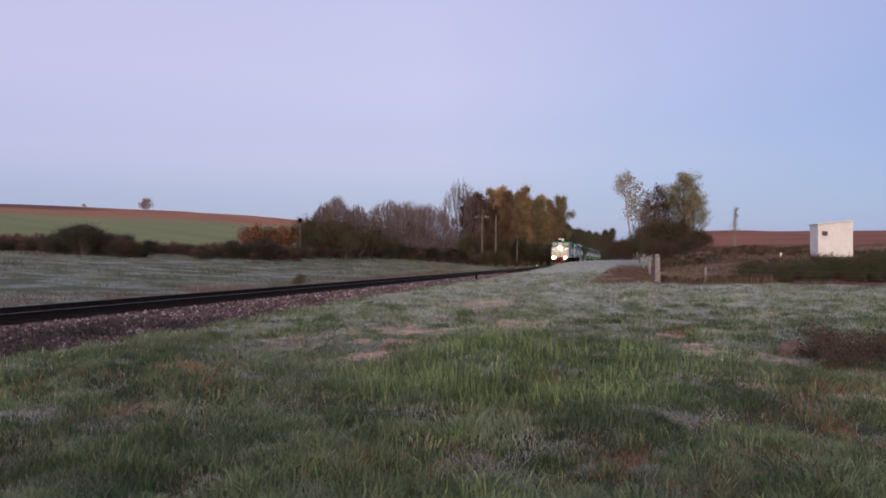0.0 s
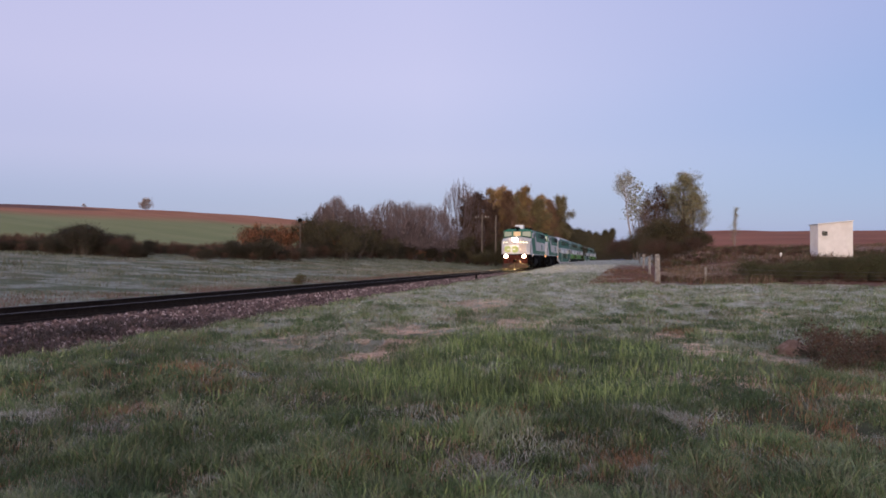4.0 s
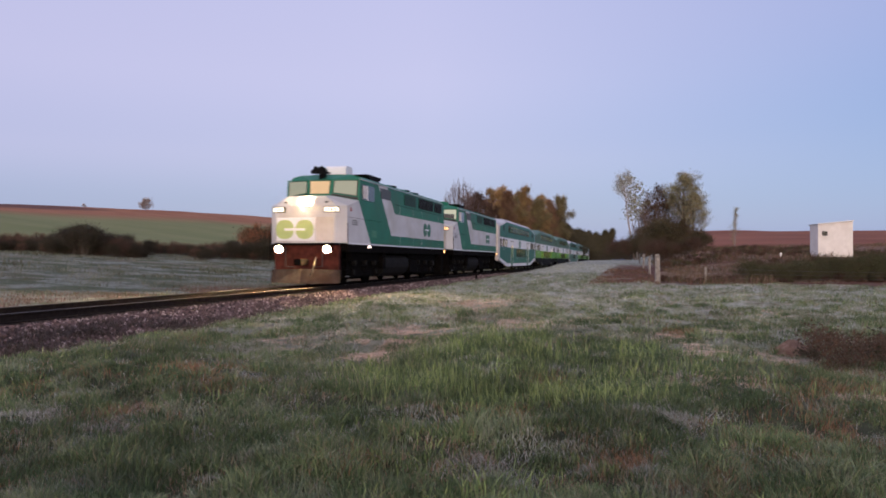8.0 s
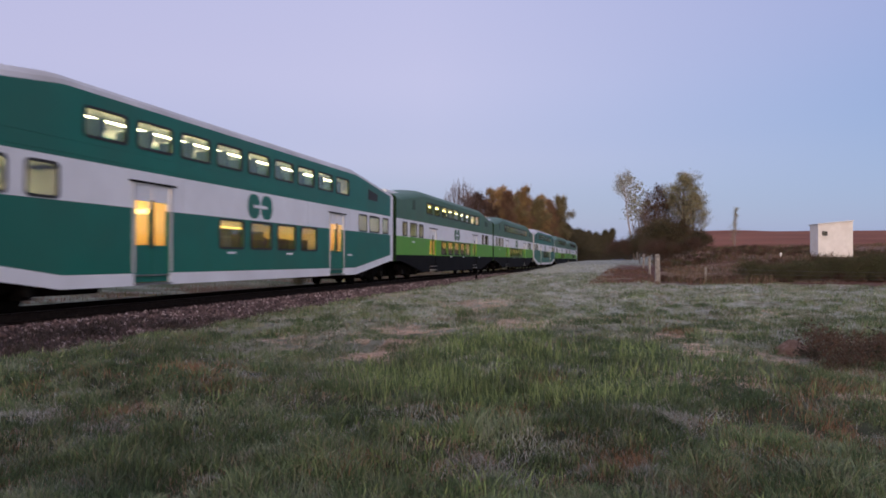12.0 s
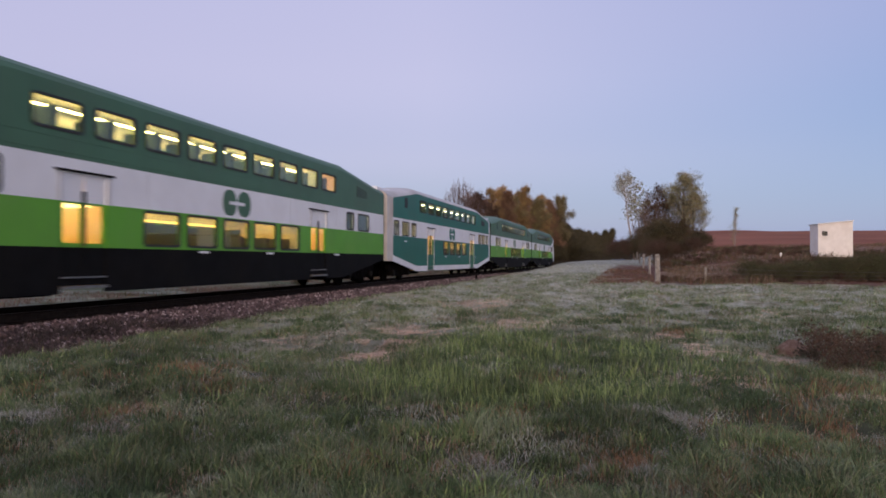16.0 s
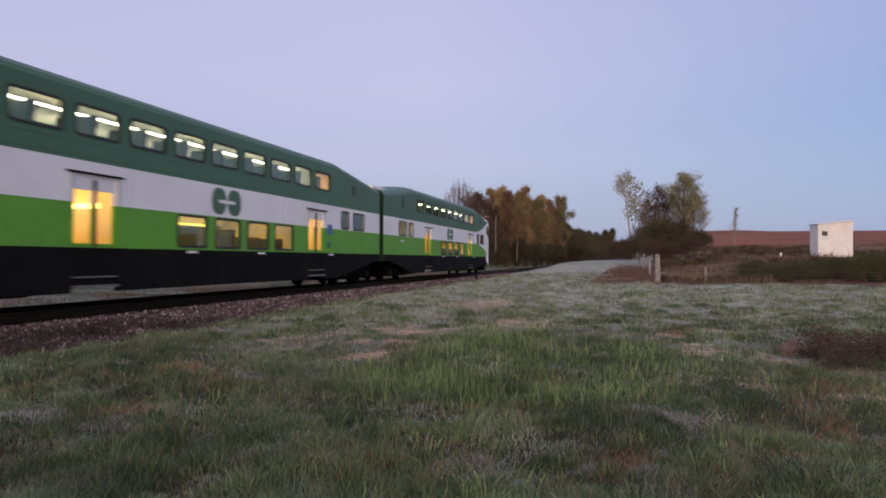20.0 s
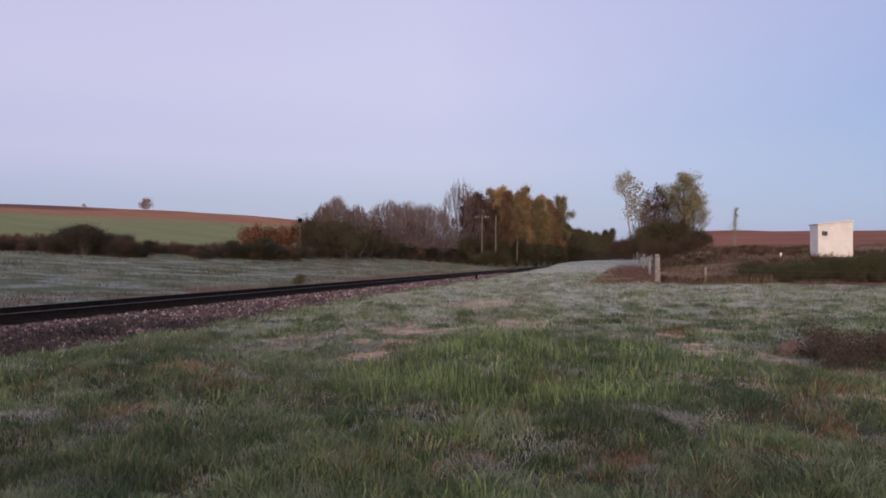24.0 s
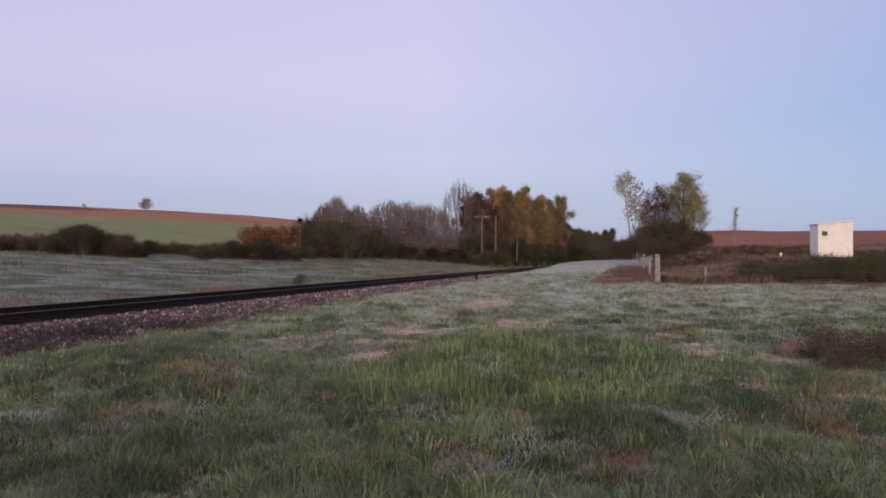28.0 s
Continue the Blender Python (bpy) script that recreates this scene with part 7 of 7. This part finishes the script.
    blades("dry_grass", "pale frosted dead grass on the flat below the rise", 26000, flat_spot, lambda r, x, y: r.uniform(0.06, 0.18, len(x)), 0.0034, 1.0,
           leaf("pale_dead_grass", [(0.24, 0.17, 0.14), (0.33, 0.26, 0.22), (0.17, 0.11, 0.085), (0.28, 0.25, 0.19)], 0.2), 101)
    def path_spot(rng, n):
        y = 32 + 34 * rng.rand(n) ** 1.2
        x = -1.7 + 2.9 * rng.rand(n)
        ok = rng.rand(n) < patch(x, y, 1.6, 103, -0.4, 0.4)
        return x[ok], y[ok]
    blades("dry_grass", "rusty dead weeds on the bare path beside the fence", 9000, path_spot, lambda r, x, y: r.uniform(0.05, 0.20, len(x)), 0.0034, 0.8,
           leaf("rusty_path_weeds", [(0.13, 0.065, 0.045), (0.19, 0.10, 0.068), (0.085, 0.052, 0.036), (0.12, 0.11, 0.06)], 0.15), 104)
    tone = leaf("rough_brush", [(0.12, 0.066, 0.048), (0.19, 0.10, 0.070), (0.10, 0.10, 0.048), (0.24, 0.145, 0.105), (0.12, 0.12, 0.056), (0.085, 0.055, 0.040)], 0.2)
    blades("rough_brush", "rough brown and green dead weeds on the rise", 70000, brush_spot,
           lambda r, x, y: r.uniform(0.12, 0.5, len(x)) * (0.5 + 0.8 * patch(x, y, 2.2, 97, -0.5, 0.5)), 0.0034, 0.6, tone, 98)


build_grass()

# ---- motion: the whole train rolls past, slowing slightly ----
def coach_front(t):
    """Where the first coach's front end is along the line at t seconds."""
    a = t - 11.0
    return 21.62 - 13.443 * a + 0.0252 * a * a


def motions():
    for car, offset, length in TRAIN:
        rows = []
        for i in range(29):
            t = float(i)
            y = coach_front(t) + offset
            ya, yb = y + 0.1 * length, y + 0.9 * length
            xa, xb = float(line_x(ya)), float(line_x(yb))
            turn = math.atan2(-(xb - xa), yb - ya)
            x = xa + 0.1 * length * math.sin(turn)
            rows.append((t, pose(x, y, 0.0, 0, 0, math.degrees(turn))))
        walk(car, rows)
        for ob in car.children_recursive:
            if "radius" in ob:
                r, c = ob["radius"], ob.location.y
                turns = [(k / 30.0, math.degrees((coach_front(0.0) - coach_front(k / 30.0)) / r)) for k in range(841)]
                walk(ob, [(t, pose(0, c, r, a % 360.0)) for t, a in turns])


motions()
